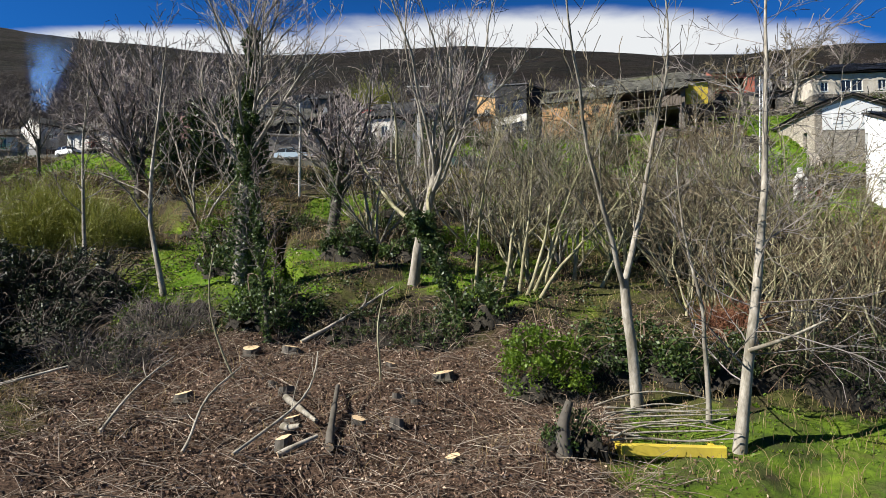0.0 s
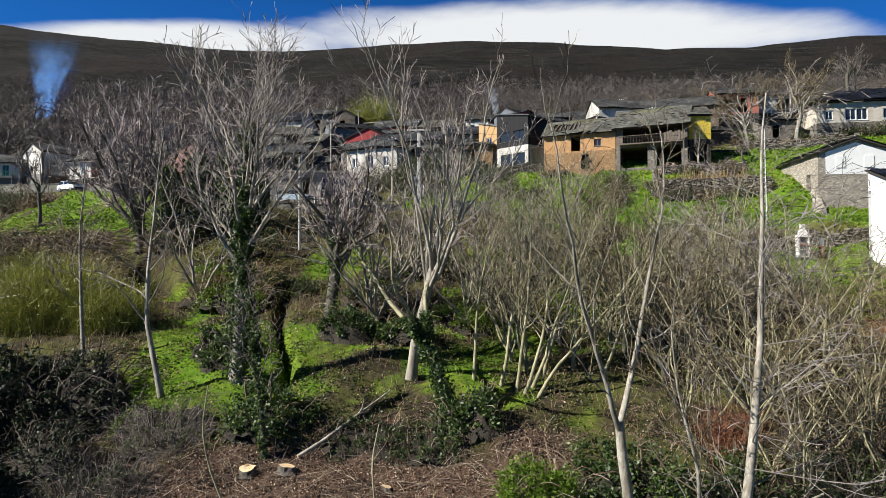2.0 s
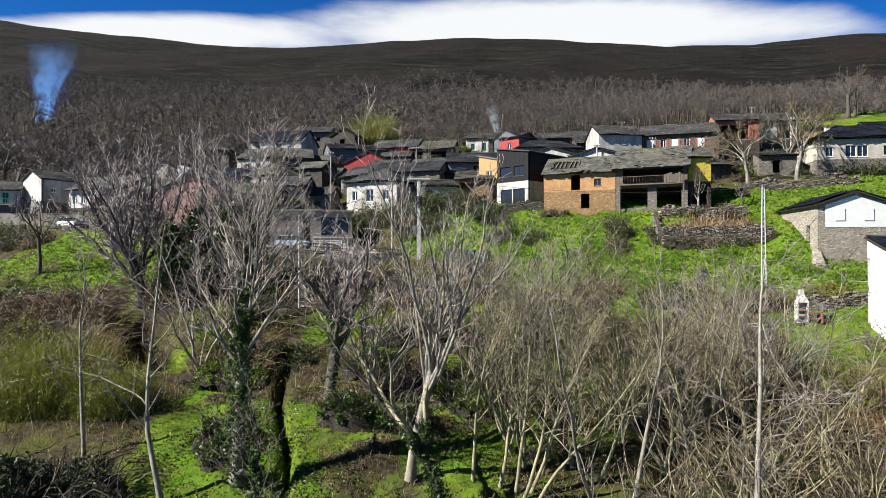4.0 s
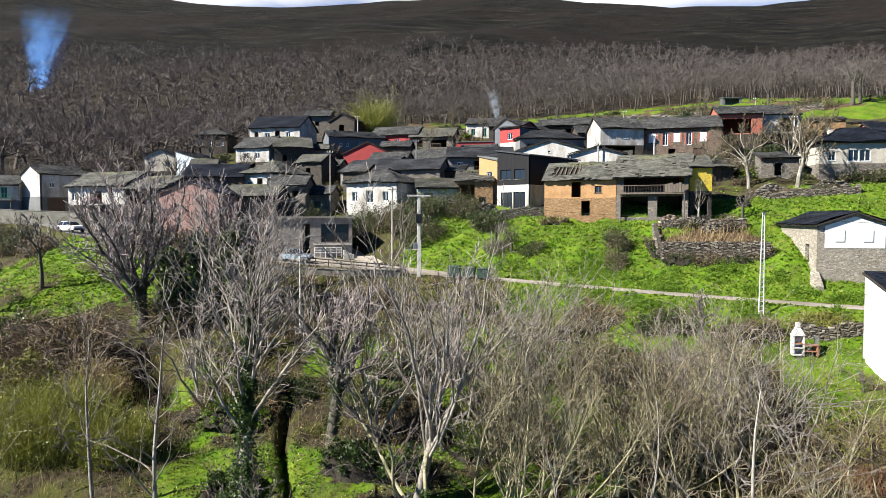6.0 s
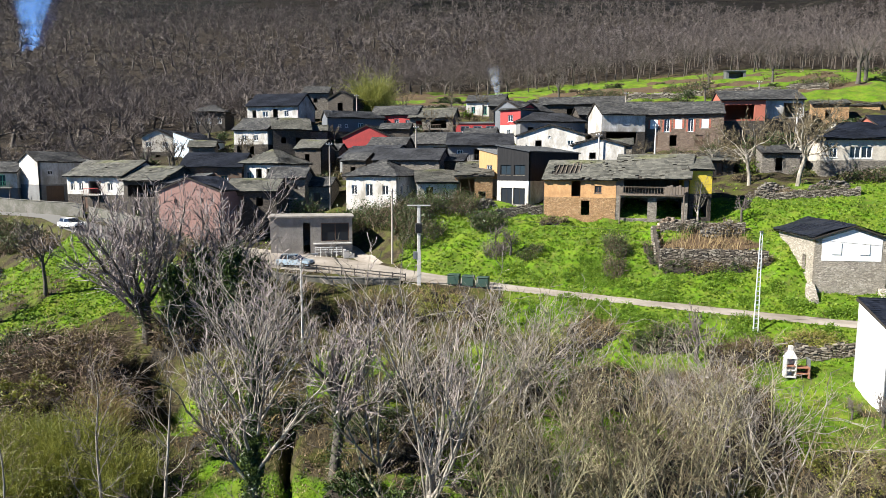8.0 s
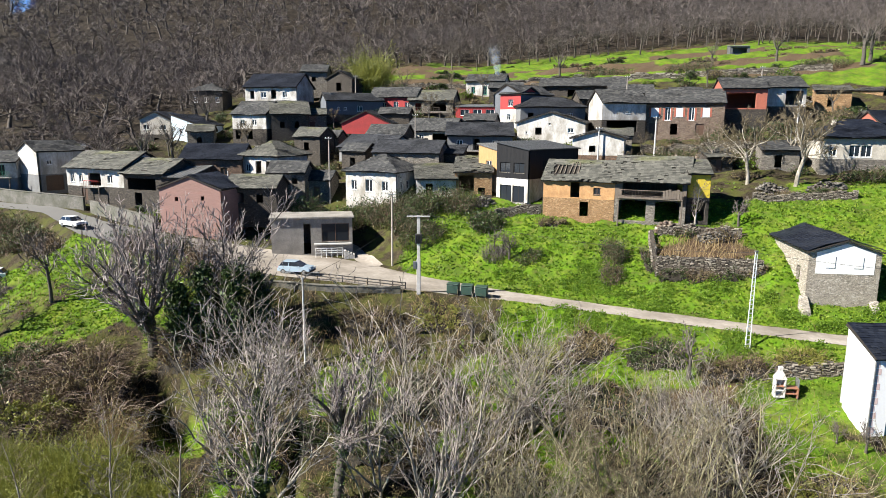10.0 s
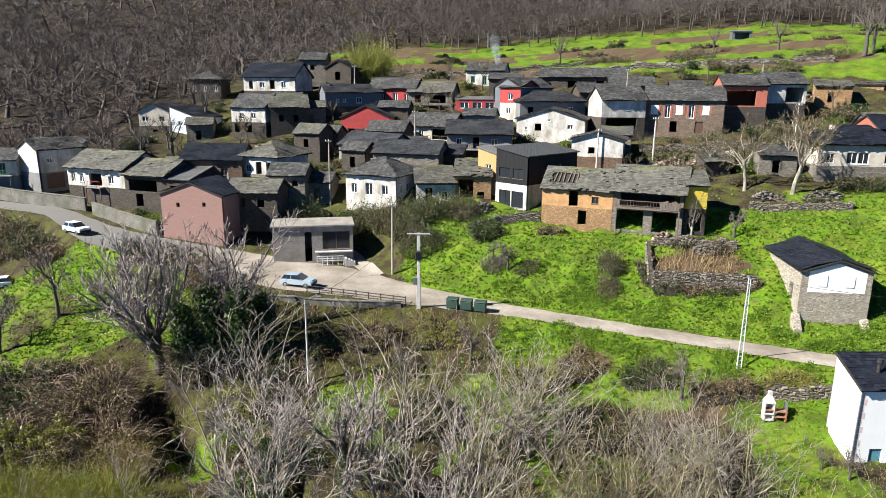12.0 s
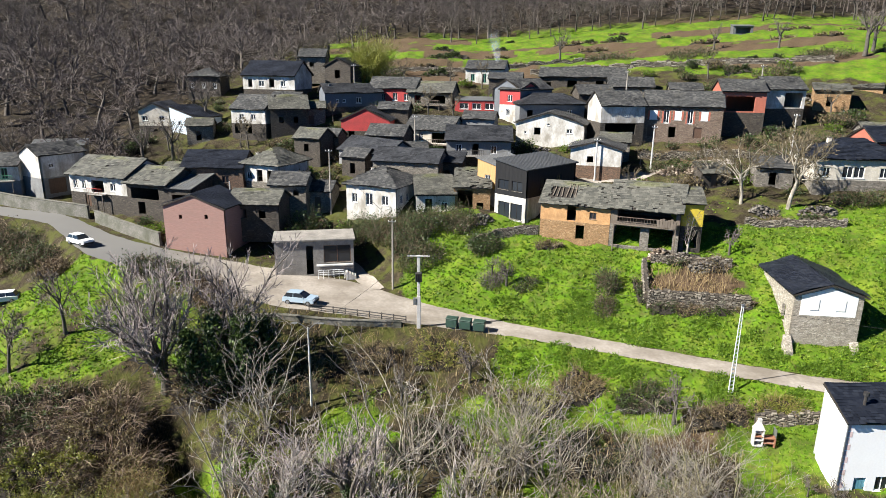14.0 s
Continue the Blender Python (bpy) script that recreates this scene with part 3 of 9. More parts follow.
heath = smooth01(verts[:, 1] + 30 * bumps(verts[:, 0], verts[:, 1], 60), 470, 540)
for key, vals in (("green", green), ("litter", litter), ("soil", soil), ("heath", heath), ("woods", woods)):
    at = terrain.data.attributes.new(key, "FLOAT", "POINT")
    at.data.foreach_set("value", np.asarray(vals, dtype=np.float32))


def ground_material():
    m, ns, ls, bs = node_mat("land")

    def attr(name):
        a = ns.new("ShaderNodeAttribute")
        a.attribute_name = name
        return a.outputs["Fac"]

    v = n_coord(ns, ls)
    fine = n_noise(ns, ls, 3.0, 8.0, 0.72, v)
    mid = n_noise(ns, ls, 0.45, 6.0, 0.6, v)
    broad = n_noise(ns, ls, 0.06, 5.0, 0.6, v)
    scrub = n_ramp(ns, ls, fine, [(0.34, (0.014, 0.011, 0.007)), (0.55, (0.048, 0.038, 0.022)), (0.75, (0.125, 0.102, 0.064))])
    scrub = n_mix(ns, ls, n_ramp(ns, ls, mid, [(0.45, (0, 0, 0)), (0.58, (0.7, 0.7, 0.7))]), scrub, (0.07, 0.078, 0.016))
    grass = n_ramp(ns, ls, fine, [(0.28, (0.039, 0.08775, 0.00429)), (0.5, (0.08288, 0.1706, 0.006006)), (0.75, (0.1463, 0.2389, 0.01373))])
    grass = n_mix(ns, ls, n_ramp(ns, ls, mid, [(0.42, (0, 0, 0)), (0.68, (0.7, 0.7, 0.7))]), grass, (0.1658, 0.1852, 0.02402))
    grass = n_mix(ns, ls, n_ramp(ns, ls, n_noise(ns, ls, 0.3, 8.0, 0.72, v), [(0.45, (0, 0, 0)), (0.6, (0.85, 0.85, 0.85))]), grass, (0.05, 0.09, 0.009))
    grass = n_mix(ns, ls, n_ramp(ns, ls, n_noise(ns, ls, 1.1, 6.0, 0.7, v), [(0.5, (0, 0, 0)), (0.68, (0.7, 0.7, 0.7))]), grass, (0.095, 0.085, 0.03))
    leaf = n_ramp(ns, ls, n_noise(ns, ls, 9.0, 6.0, 0.75, v), [(0.3, (0.0234, 0.0156, 0.01092)), (0.5, (0.078, 0.04914, 0.03354)), (0.7, (0.1716, 0.1131, 0.0819))])
    earth = n_ramp(ns, ls, fine, [(0.3, (0.055, 0.036, 0.022)), (0.7, (0.13, 0.09, 0.056))])
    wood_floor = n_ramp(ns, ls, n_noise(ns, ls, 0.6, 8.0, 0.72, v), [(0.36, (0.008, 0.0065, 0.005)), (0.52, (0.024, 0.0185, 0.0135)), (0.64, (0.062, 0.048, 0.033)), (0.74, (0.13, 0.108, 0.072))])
    hv = n_coord(ns, ls, (0.35, 1.5, 4))
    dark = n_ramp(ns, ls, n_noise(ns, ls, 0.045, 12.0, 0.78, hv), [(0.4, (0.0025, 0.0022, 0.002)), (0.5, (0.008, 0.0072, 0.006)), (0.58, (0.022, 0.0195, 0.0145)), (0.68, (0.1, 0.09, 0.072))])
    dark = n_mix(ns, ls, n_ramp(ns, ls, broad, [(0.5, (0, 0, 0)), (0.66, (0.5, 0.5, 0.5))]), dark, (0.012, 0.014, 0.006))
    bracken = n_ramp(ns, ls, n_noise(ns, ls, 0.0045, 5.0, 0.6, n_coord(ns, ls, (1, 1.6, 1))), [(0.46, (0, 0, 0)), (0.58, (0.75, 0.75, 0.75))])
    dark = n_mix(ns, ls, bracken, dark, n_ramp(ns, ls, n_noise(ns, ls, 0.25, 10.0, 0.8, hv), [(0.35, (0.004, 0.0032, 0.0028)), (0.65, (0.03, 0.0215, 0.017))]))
    edge = ns.new("ShaderNodeMath")
    edge.operation = "MULTIPLY_ADD"
    ls.new(mid, edge.inputs[0])
    edge.inputs[1].default_value = 0.9
    edge.inputs[2].default_value = -0.45
    gs = ns.new("ShaderNodeMath")
    gs.operation = "ADD"
    ls.new(attr("green"), gs.inputs[0])
    ls.new(edge.outputs[0], gs.inputs[1])
    gmask = n_ramp(ns, ls, gs.outputs[0], [(0.35, (0, 0, 0)), (0.6, (1, 1, 1))])
    col = n_mix(ns, ls, gmask, scrub, grass)
    col = n_mix(ns, ls, attr("litter"), col, leaf)
    col = n_mix(ns, ls, attr("soil"), col, earth)
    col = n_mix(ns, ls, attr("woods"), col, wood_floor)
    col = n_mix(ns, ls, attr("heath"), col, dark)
    ls.new(col, bs.inputs["Base Color"])
    bs.inputs["Roughness"].default_value = 0.95
    bs.inputs["Specular IOR Level"].default_value = 0.15
    n_bump(ns, ls, bs, fine, 0.8, 0.15)
    crag = ns.new("ShaderNodeBump")
    crag.inputs["Distance"].default_value = 14.0
    ls.new(n_noise(ns, ls, 0.03, 10.0, 0.7, n_coord(ns, ls, (0.7, 1.2, 2))), crag.inputs["Height"])
    ls.new(attr("heath"), crag.inputs["Strength"])
    ls.new(bs.inputs["Normal"].links[0].from_socket, crag.inputs["Normal"])
    ls.new(crag.outputs["Normal"], bs.inputs["Normal"])
    return m


terrain.data.materials.clear()
terrain.data.materials.append(ground_material())
tagged(terrain, "green meadow, brown scrub and leaf litter on a hillside", "ground", kind="structure")


def road_mesh():
    xs = np.arange(-138, 119, 0.6)
    cols = np.linspace(-1, 1, 9)
    vs = []
    for x in xs:
        w = float(road_w(x)) + 0.1 * math.sin(x * 1.3) + 0.06 * math.sin(x * 3.7)
        for c in cols:
            y = float(road_y(x)) + c * w
            vs.append((x, y, float(road_z(x)) + 0.05 - 0.03 * c * c))
    n = len(cols)
    fs = [(r * n + c, (r + 1) * n + c, (r + 1) * n + c + 1, r * n + c + 1) for r in range(len(xs) - 1) for c in range(n - 1)]
    return [v for v in vs], [f[::-1] for f in fs]


rv, rf = road_mesh()
road = mesh_object("road", rv, rf, ROAD, smooth=True)
tagged(road, "narrow pale worn asphalt village road", "road", kind="structure")

# ---------------------------------------------------------------- houses
def wall_faces(vs, fs, o, u, up, length, height_, thick, holes, inward):
    """One wall with openings through it. o: outer foot, u: along, inward: into the house."""
    xs = sorted({0.0, length, *[h[0] for h in holes], *[h[0] + h[2] for h in holes]})
    zs = sorted({0.0, height_, *[h[1] for h in holes], *[h[1] + h[3] for h in holes]})

    def quad(a, b, c, d):
        k = len(vs)
        vs.extend((a, b, c, d))
        fs.append((k, k + 1, k + 2, k + 3))

    def at(x, z, t):
        return o + u * x + up * z + inward * t

    for i in range(len(xs) - 1):
        for j in range(len(zs) - 1):
            cx, cz = (xs[i] + xs[i + 1]) / 2, (zs[j] + zs[j + 1]) / 2
            if any(h[0] < cx < h[0] + h[2] and h[1] < cz < h[1] + h[3] for h in holes):
                continue
            a, b, c, d = (xs[i], zs[j]), (xs[i + 1], zs[j]), (xs[i + 1], zs[j + 1]), (xs[i], zs[j + 1])
            quad(at(*a, 0), at(*b, 0), at(*c, 0), at(*d, 0))
            quad(at(*d, thick), at(*c, thick), at(*b, thick), at(*a, thick))
    for hx, hz_, hw, hh in [h[:4] for h in holes]:
        quad(at(hx, hz_, 0), at(hx, hz_, thick), at(hx + hw, hz_, thick), at(hx + hw, hz_, 0))
        quad(at(hx, hz_ + hh, 0), at(hx + hw, hz_ + hh, 0), at(hx + hw, hz_ + hh, thick), at(hx, hz_ + hh, thick))
        quad(at(hx, hz_, 0), at(hx, hz_ + hh, 0), at(hx, hz_ + hh, thick), at(hx, hz_, thick))
        quad(at(hx + hw, hz_, 0), at(hx + hw, hz_, thick), at(hx + hw, hz_ + hh, thick), at(hx + hw, hz_ + hh, 0))


TEAL_PAINT = grain("teal_door_paint", (0.1, 0.3, 0.38), (0.16, 0.4, 0.48), 6.0, 1.0, (0.1, 0.24, 0.3), 0.4, 0.5, 0.1)


def window_unit(parent, m, w, h, frame_mat, style="window"):
    """A casement, a door or a shutter in an opening; m puts its lower left outer corner."""
    if style == "hole":
        return
    if style in ("door", "teal_door"):
        frame_mat = TEAL_PAINT if style == "teal_door" else frame_mat
        bm = bmesh.new()
        box(bm, 0.004, 0.15, 0.02, w - 0.004, 0.18, h - 0.02, m)
        door = part("door", bm, frame_mat, parent)
        n = max(2, round(w / 0.3))
        for k in range(n):
            bm = bmesh.new()
            box(bm, w * k / n + 0.012, 0.12, 0.02, w * (k + 1) / n - 0.012, 0.148, h - 0.02, m)
            part("board", bm, frame_mat, door)
        bm = bmesh.new()
        box(bm, w - 0.16, 0.07, h * 0.48, w - 0.08, 0.119, h * 0.52, m)
        part("door_handle", bm, DARK_STEEL, door)
        return
    bm = bmesh.new()
    b = 0.09
    box(bm, 0, 0.1, 0, b, 0.17, h, m)
    box(bm, w - b, 0.1, 0, w, 0.17, h, m)
    box(bm, b, 0.1, 0, w - b, 0.17, b, m)
    box(bm, b, 0.1, h - b, w - b, 0.17, h, m)
    if w > 0.7:
        box(bm, w / 2 - 0.045, 0.1, b, w / 2 + 0.045, 0.17, h - b, m)
    win = part("window", bm, frame_mat, parent)
    bm = bmesh.new()
    box(bm, b, 0.13, b, w - b, 0.145, h - b, m)
    part("pane", bm, GLASS, win)
    bm = bmesh.new()
    bevel_box(bm, -0.08, -0.07, -0.07, w + 0.08, 0.1, -0.005, 0.01, m)
    part("sill", bm, FRAME_WHITE if frame_mat is FRAME_WHITE else STONE, win)


def slate_field(vs, fs, o, u, v, wu, wv, rng, su=0.55, sv=0.42, t=0.035, gaps=0.0, lift=0.02, skip=None):
    """Courses of overlapping slates on a plane: o the low corner, u along the eave, v up the slope."""
    nrm = u.cross(v).normalized()
    ph1, ph2 = rng.random() * 6.28, rng.random() * 6.28
    rows = max(1, int(math.ceil(wv / sv)))
    for r in range(rows):
        x = -rng.random() * su
        while x < wu:
            w = su * (0.7 + 0.6 * rng.random())
            a, b = max(x, 0.0), min(x + w - 0.015, wu)
            x += w
            if b - a < 0.06:
                continue
            y0, y1 = r * sv - (0.1 if r else 0.3) * sv * rng.random() * (1 + lift * 40), min((r + 1) * sv + 0.1, wv)
            if gaps and rng.random() < gaps:
                continue
            if skip and skip((a + b) / 2, (y0 + y1) / 2):
                continue
            k = len(vs)
            l0, l1 = 0.02 + lift * rng.random() * 1.8, 0.0 + lift * rng.random()
            wave = 0.1 * (1 + math.sin((a + b) * 0.42 + ph1) * math.sin(r * sv * 1.1 + ph2))
            l0, l1 = l0 + wave, l1 + wave
            tw = (rng.random() - 0.5) * 0.03
            c = [o + u * a + v * (y0 + tw), o + u * b + v * (y0 - tw), o + u * b + v * y1, o + u * a + v * y1]
            top = [c[0] + nrm * (l0 + t), c[1] + nrm * (l0 + t), c[2] + nrm * (l1 + t * 0.6), c[3] + nrm * (l1 + t * 0.6)]
            bot = [c[0] + nrm * l0, c[1] + nrm * l0]
            vs.extend(top + bot)
            fs.append((k, k + 1, k + 2, k + 3))
            fs.append((k + 4, k + 5, k + 1, k))
            fs.append((k + 4, k, k + 3))
            fs.append((k + 5, k + 2, k + 1))


def roof_plane(parent, corners, mat, rng, kind="slate", thick=0.14, gaps=0.0, rough=1.0, skip=None):
    """A four- or three-cornered roof plane: eave left, eave right, top right, top left. Deck under, covering over it."""
    c = [Vector(p) for p in corners]
    nrm = (c[1] - c[0]).cross(c[-1] - c[0]).normalized()
    vs = c + [p - nrm * thick for p in c]
    n = len(c)
    fs = [tuple(range(n)), tuple(range(2 * n - 1, n - 1, -1))] + [(k + n, (k + 1) % n + n, (k + 1) % n, k) for k in range(n)]
    deck = mesh_object("roof", vs, fs, SHEET_DARK if kind == "sheet" and mat is SHEET_DARK else (mat if kind == "sheet" else DECK_VOID), parent)
    if kind == "sheet":
        u = (c[1] - c[0]).normalized()
        v = (c[-1] - c[0]) if n == 4 else (c[2] - c[0])
        bm = bmesh.new()
        wu = (c[1] - c[0]).length
        k = 0.3
        while k < wu - 0.2:
            a = c[0] + u * k
            b = c[-1] + (c[-2] - c[-1]) * (k / wu) if n == 4 else None
            if b is not None:
                rod(bm, a + nrm * 0.02, b + nrm * 0.02, 0.03, 0.03, 4)
            k += 0.6
        if len(bm.verts):
            part("seam", bm, mat, deck)
        else:
            bm.free()
        return deck
    u = (c[1] - c[0]).normalized()
    up = nrm.cross(u).normalized()
    if n == 4:
        hl = (c[3] - c[0]).dot(up)
        left0, left1 = 0.0, (c[3] - c[0]).dot(u)
        right0, right1 = (c[1] - c[0]).length, (c[2] - c[0]).dot(u)
    else:
        hl = (c[2] - c[0]).dot(up)
        left0, left1 = 0.0, (c[2] - c[0]).dot(u)
        right0, right1 = (c[1] - c[0]).length, left1
    lo, hi = min(left0, left1), max(right0, right1)

    def outside(a, b):
        t = min(max(b / hl, 0), 1)
        if a + lo < left0 + (left1 - left0) * t - 0.05 or a + lo > right0 + (right1 - right0) * t + 0.05:
            return True
        return bool(skip and skip(a, b))

    sv_, sf_ = [], []
    slate_field(sv_, sf_, c[0] + u * lo, u, up, hi - lo, hl, rng, 0.36 * rough + 0.08, 0.25 * rough + 0.06, 0.025, gaps, 0.02 * rough, outside)
    if sf_:
        tagged(mesh_object("slate_covering", sv_, sf_, mat, deck), kind="stuff")
    return deck


PLOTS = []


def house(name, x, y, z0, w, d, eave, yaw, roof="x", rise=1.6, walls=PLASTER, lower=None, split=2.4, roof_mat=SLATE, over=0.4,
          front=(), left=(), right=(), frame_mat=FRAME_WHITE, label="", category="house", roof_kind="slate", chimney=None, seed=1, gaps=0.0, rough=1.0,
          balcony=None, sides=None, foot=2.0, back_eave=None, skip=None):
    """A house whose front left corner stands at x, y with the ground at z0. w along the front, d deep, eave over the ground.
    Openings: (u, v, width, height, style) with u, v from the wall's lower left corner. roof: x ridge along the front, y gable to the front, h hipped, s rising to the back, f flat."""
    rng = random.Random(seed * 7 + len(name))
    ob = new(name)
    ob.matrix_world = pose(x, y, z0, 0, 0, yaw)
    PLOTS.append((x, y, w, d, radians(yaw)))
    tagged(ob, label, category)
    X, Y, Z = Vector((1, 0, 0)), Vector((0, 1, 0)), Vector((0, 0, 1))
    th = 0.35
    back = eave if back_eave is None else back_eave

    def openings(items, a, b):
        out = []
        for it in items:
            lo_, hi_ = max(it[1], a), min(it[1] + it[3], b)
            if hi_ - lo_ > 0.05:
                out.append((it[0], lo_ - a, it[2], hi_ - lo_))
        return out

    bands = [(-foot, split, lower, "lower_wall"), (split, eave, walls, "upper_wall")] if lower is not None else [(-foot, eave, walls, "wall")]
    for a, b, mat, nm in bands:
        vs, fs = [], []
        base = Z * a
        wall_faces(vs, fs, base, X, Z, w, b - a, th, openings(front, a, b), Y)
        wall_faces(vs, fs, base + X * w + Y * th, Y, Z, d - 2 * th, b - a, th, openings(right, a, b), -X)
        wall_faces(vs, fs, base + X * w + Y * d, -X, Z, w, b - a, th, [], -Y)
        wall_faces(vs, fs, base + Y * (d - th), -Y, Z, d - 2 * th, b - a, th, openings(left, a, b), X)
        if b == eave:
            def tri(a1, a2, a3, inward):
                k = len(vs)
                vs.extend((a1, a2, a3, a1 + inward, a2 + inward, a3 + inward))
                fs.extend([(k, k + 1, k + 2), (k + 5, k + 4, k + 3), (k, k + 3, k + 4, k + 1), (k + 1, k + 4, k + 5, k + 2), (k + 2, k + 5, k + 3, k)])
            e = Z * eave
            if roof == "x":
                tri(e, e + Y * d, e + Y * d / 2 + Z * rise, X * th)
                tri(e + X * w + Y * d, e + X * w, e + X * w + Y * d / 2 + Z * rise, -X * th)
            elif roof == "y":
                tri(e + X * w, e, e + X * w / 2 + Z * rise, Y * th)
                tri(e + Y * d, e + X * w + Y * d, e + X * w / 2 + Y * d + Z * rise, -Y * th)
            elif roof == "s":
                tri(e, e + Y * d, e + Y * d + Z * rise, X * th)
                tri(e + X * w + Y * d, e + X * w, e + X * w + Y * d + Z * rise, -X * th)
                k = len(vs)
                vs.extend((e + Y * d, e + X * w + Y * d, e + X * w + Y * d + Z * rise, e + Y * d + Z * rise))
                fs.append((k, k + 1, k + 2, k + 3))
            elif roof == "l":
                tri(e + X * w, e, e + Z * rise, Y * th)
                tri(e + Y * d, e + X * w + Y * d, e + Y * d + Z * rise, -Y * th)
                k = len(vs)
                vs.extend((e, e + Z * rise, e + Y * d + Z * rise, e + Y * d))
                fs.append((k, k + 1, k + 2, k + 3))
        wall = mesh_object(nm, vs, fs, mat, ob)
    # floors inside keep the rooms dark
    bm = bmesh.new()
    box(bm, th + 0.02, th + 0.02, eave - 0.12, w - th - 0.02, d - th - 0.02, eave - 0.02)
    if lower is not None:
        part("floor_deck", bm, WOOD_OLD, ob)
        bm = bmesh.new()
        box(bm, th + 0.02, th + 0.02, split - 0.1, w - th - 0.02, d - th - 0.02, split + 0.06)
    part("floor_deck", bm, WOOD_OLD, ob)
    # windows and doors
    sides_m = ((front, pose(0, 0, 0)), (left, pose(0, d - th, 0, 0, 0, -90)), (right, pose(w, th, 0, 0, 0, 90)))
    for items, m in sides_m:
        for it in items:
            style = it[4] if len(it) > 4 else "window"
            window_unit(ob, m @ pose(it[0], 0, it[1]), it[2], it[3], FRAME_BROWN if style == "door" and frame_mat is FRAME_WHITE else frame_mat, style)
    # roof
    o = over
    e = Z * (eave + 0.02)
    kw = dict(mat=roof_mat, rng=rng, kind=roof_kind, gaps=gaps, rough=rough)
    if roof == "x":
        s = rise / (d / 2)
        drop = Z * (s * o)
        r1, r2 = e + Y * d / 2 + Z * rise - X * o * 0.6, e + Y * d / 2 + Z * rise + X * (w + o * 0.6)
        up2 = Z * 0.14
        roof_plane(ob, (e - Y * o - drop - X * o * 0.6 + up2, e - Y * o - drop + X * (w + o * 0.6) + up2, r2 + up2, r1 + up2), skip=skip, **kw)
        roof_plane(ob, (e + Y * (d + o) - drop + X * (w + o * 0.6) + up2, e + Y * (d + o) - drop - X * o * 0.6 + up2, r1 + up2, r2 + up2), **kw)
        ridge = (r1 + up2, r2 + up2)
    elif roof == "y":
        s = rise / (w / 2)
        drop = Z * (s * o)
        r1, r2 = e + X * w / 2 + Z * rise - Y * o * 0.8, e + X * w / 2 + Z * rise + Y * (d + o * 0.8)
        up2 = Z * 0.14
        roof_plane(ob, (e - X * o - drop + Y * (d + o * 0.8) + up2, e - X * o - drop - Y * o * 0.8 + up2, r1 + up2, r2 + up2), skip=skip, **kw)
        roof_plane(ob, (e + X * (w + o) - drop - Y * o * 0.8 + up2, e + X * (w + o) - drop + Y * (d + o * 0.8) + up2, r2 + up2, r1 + up2), **kw)
        ridge = (r1 + up2, r2 + up2)
    elif roof == "h":
        inset = min(w, d) / 2
        up2 = Z * 0.14
        a, b = e - X * o - Y * o + up2, e + X * (w + o) - Y * o + up2
        c, g = e + X * (w + o) + Y * (d + o) + up2, e - X * o + Y * (d + o) + up2
        if w >= d:
            r1, r2 = e + X * inset + Y * d / 2 + Z * rise + up2, e + X * (w - inset + 0.02) + Y * d / 2 + Z * rise + up2
            roof_plane(ob, (a, b, r2, r1), skip=skip, **kw)
            roof_plane(ob, (c, g, r1, r2), **kw)
            roof_plane(ob, (g, a, r1), **kw)
            roof_plane(ob, (b, c, r2), **kw)
        else:
            r1, r2 = e + X * w / 2 + Y * inset + Z * rise + up2, e + X * w / 2 + Y * (d - inset + 0.02) + Z * rise + up2
            roof_plane(ob, (a, b, r1), **kw)
            roof_plane(ob, (c, g, r2), **kw)
            roof_plane(ob, (g, a, r1, r2), **kw)
            roof_plane(ob, (b, c, r2, r1), **kw)
        ridge = (r1, r2)
    elif roof == "s":
        s = rise / d
        drop = Z * (s * o)
        up2 = Z * 0.14
        roof_plane(ob, (e - Y * o - drop - X * o * 0.6 + up2, e - Y * o - drop + X * (w + o * 0.6) + up2, e + Y * (d + 0.2) + Z * (rise + s * 0.2) + X * (w + o * 0.6) + up2, e + Y * (d + 0.2) + Z * (rise + s * 0.2) - X * o * 0.6 + up2), skip=skip, **kw)
        ridge = None
    elif roof == "l":
        s = rise / w
        up2 = Z * 0.14
        roof_plane(ob, (e + X * (w + o) - Z * s * o - Y * o * 0.6 + up2, e + X * (w + o) - Z * s * o + Y * (d + o * 0.6) + up2, e - X * o + Z * (rise + s * o) + Y * (d + o * 0.6) + up2, e - X * o + Z * (rise + s * o) - Y * o * 0.6 + up2), skip=skip, **kw)
        ridge = None
    else:
        bm = bmesh.new()
        bevel_box(bm, -o, -o, eave, w + o, d + o, eave + 0.22, 0.03)
        part("roof", bm, roof_mat, ob)
        ridge = None
    if ridge is not None and roof_kind == "slate":
        bm = bmesh.new()
        v = ridge[1] - ridge[0]
        n = max(1, int(v.length / 0.5))
        for k in range(n):
            a = ridge[0] + v * (k / n)
            b = ridge[0] + v * ((k + 0.96) / n)
            j = Vector((0, 0, 0.02 + rng.random() * 0.04))
            rod(bm, a + j, b + j, 0.11, 0.1, 5)
        if v.length > 0.3:
            tagged(part("ridge_cap", bm, roof_mat, ob), kind="stuff")
        else:
            bm.free()
    if chimney:
        cx, cy, ch = chimney
        bm = bmesh.new()
        bevel_box(bm, cx - 0.28, cy - 0.28, eave - 0.3, cx + 0.28, cy + 0.28, eave + ch, 0.03)
        chim = part("chimney", bm, walls if lower is None else walls, ob)
        bm = bmesh.new()
        bevel_box(bm, cx - 0.36, cy - 0.36, eave + ch + 0.002, cx + 0.36, cy + 0.36, eave + ch + 0.1, 0.02)
        part("cap", bm, STONE, chim)
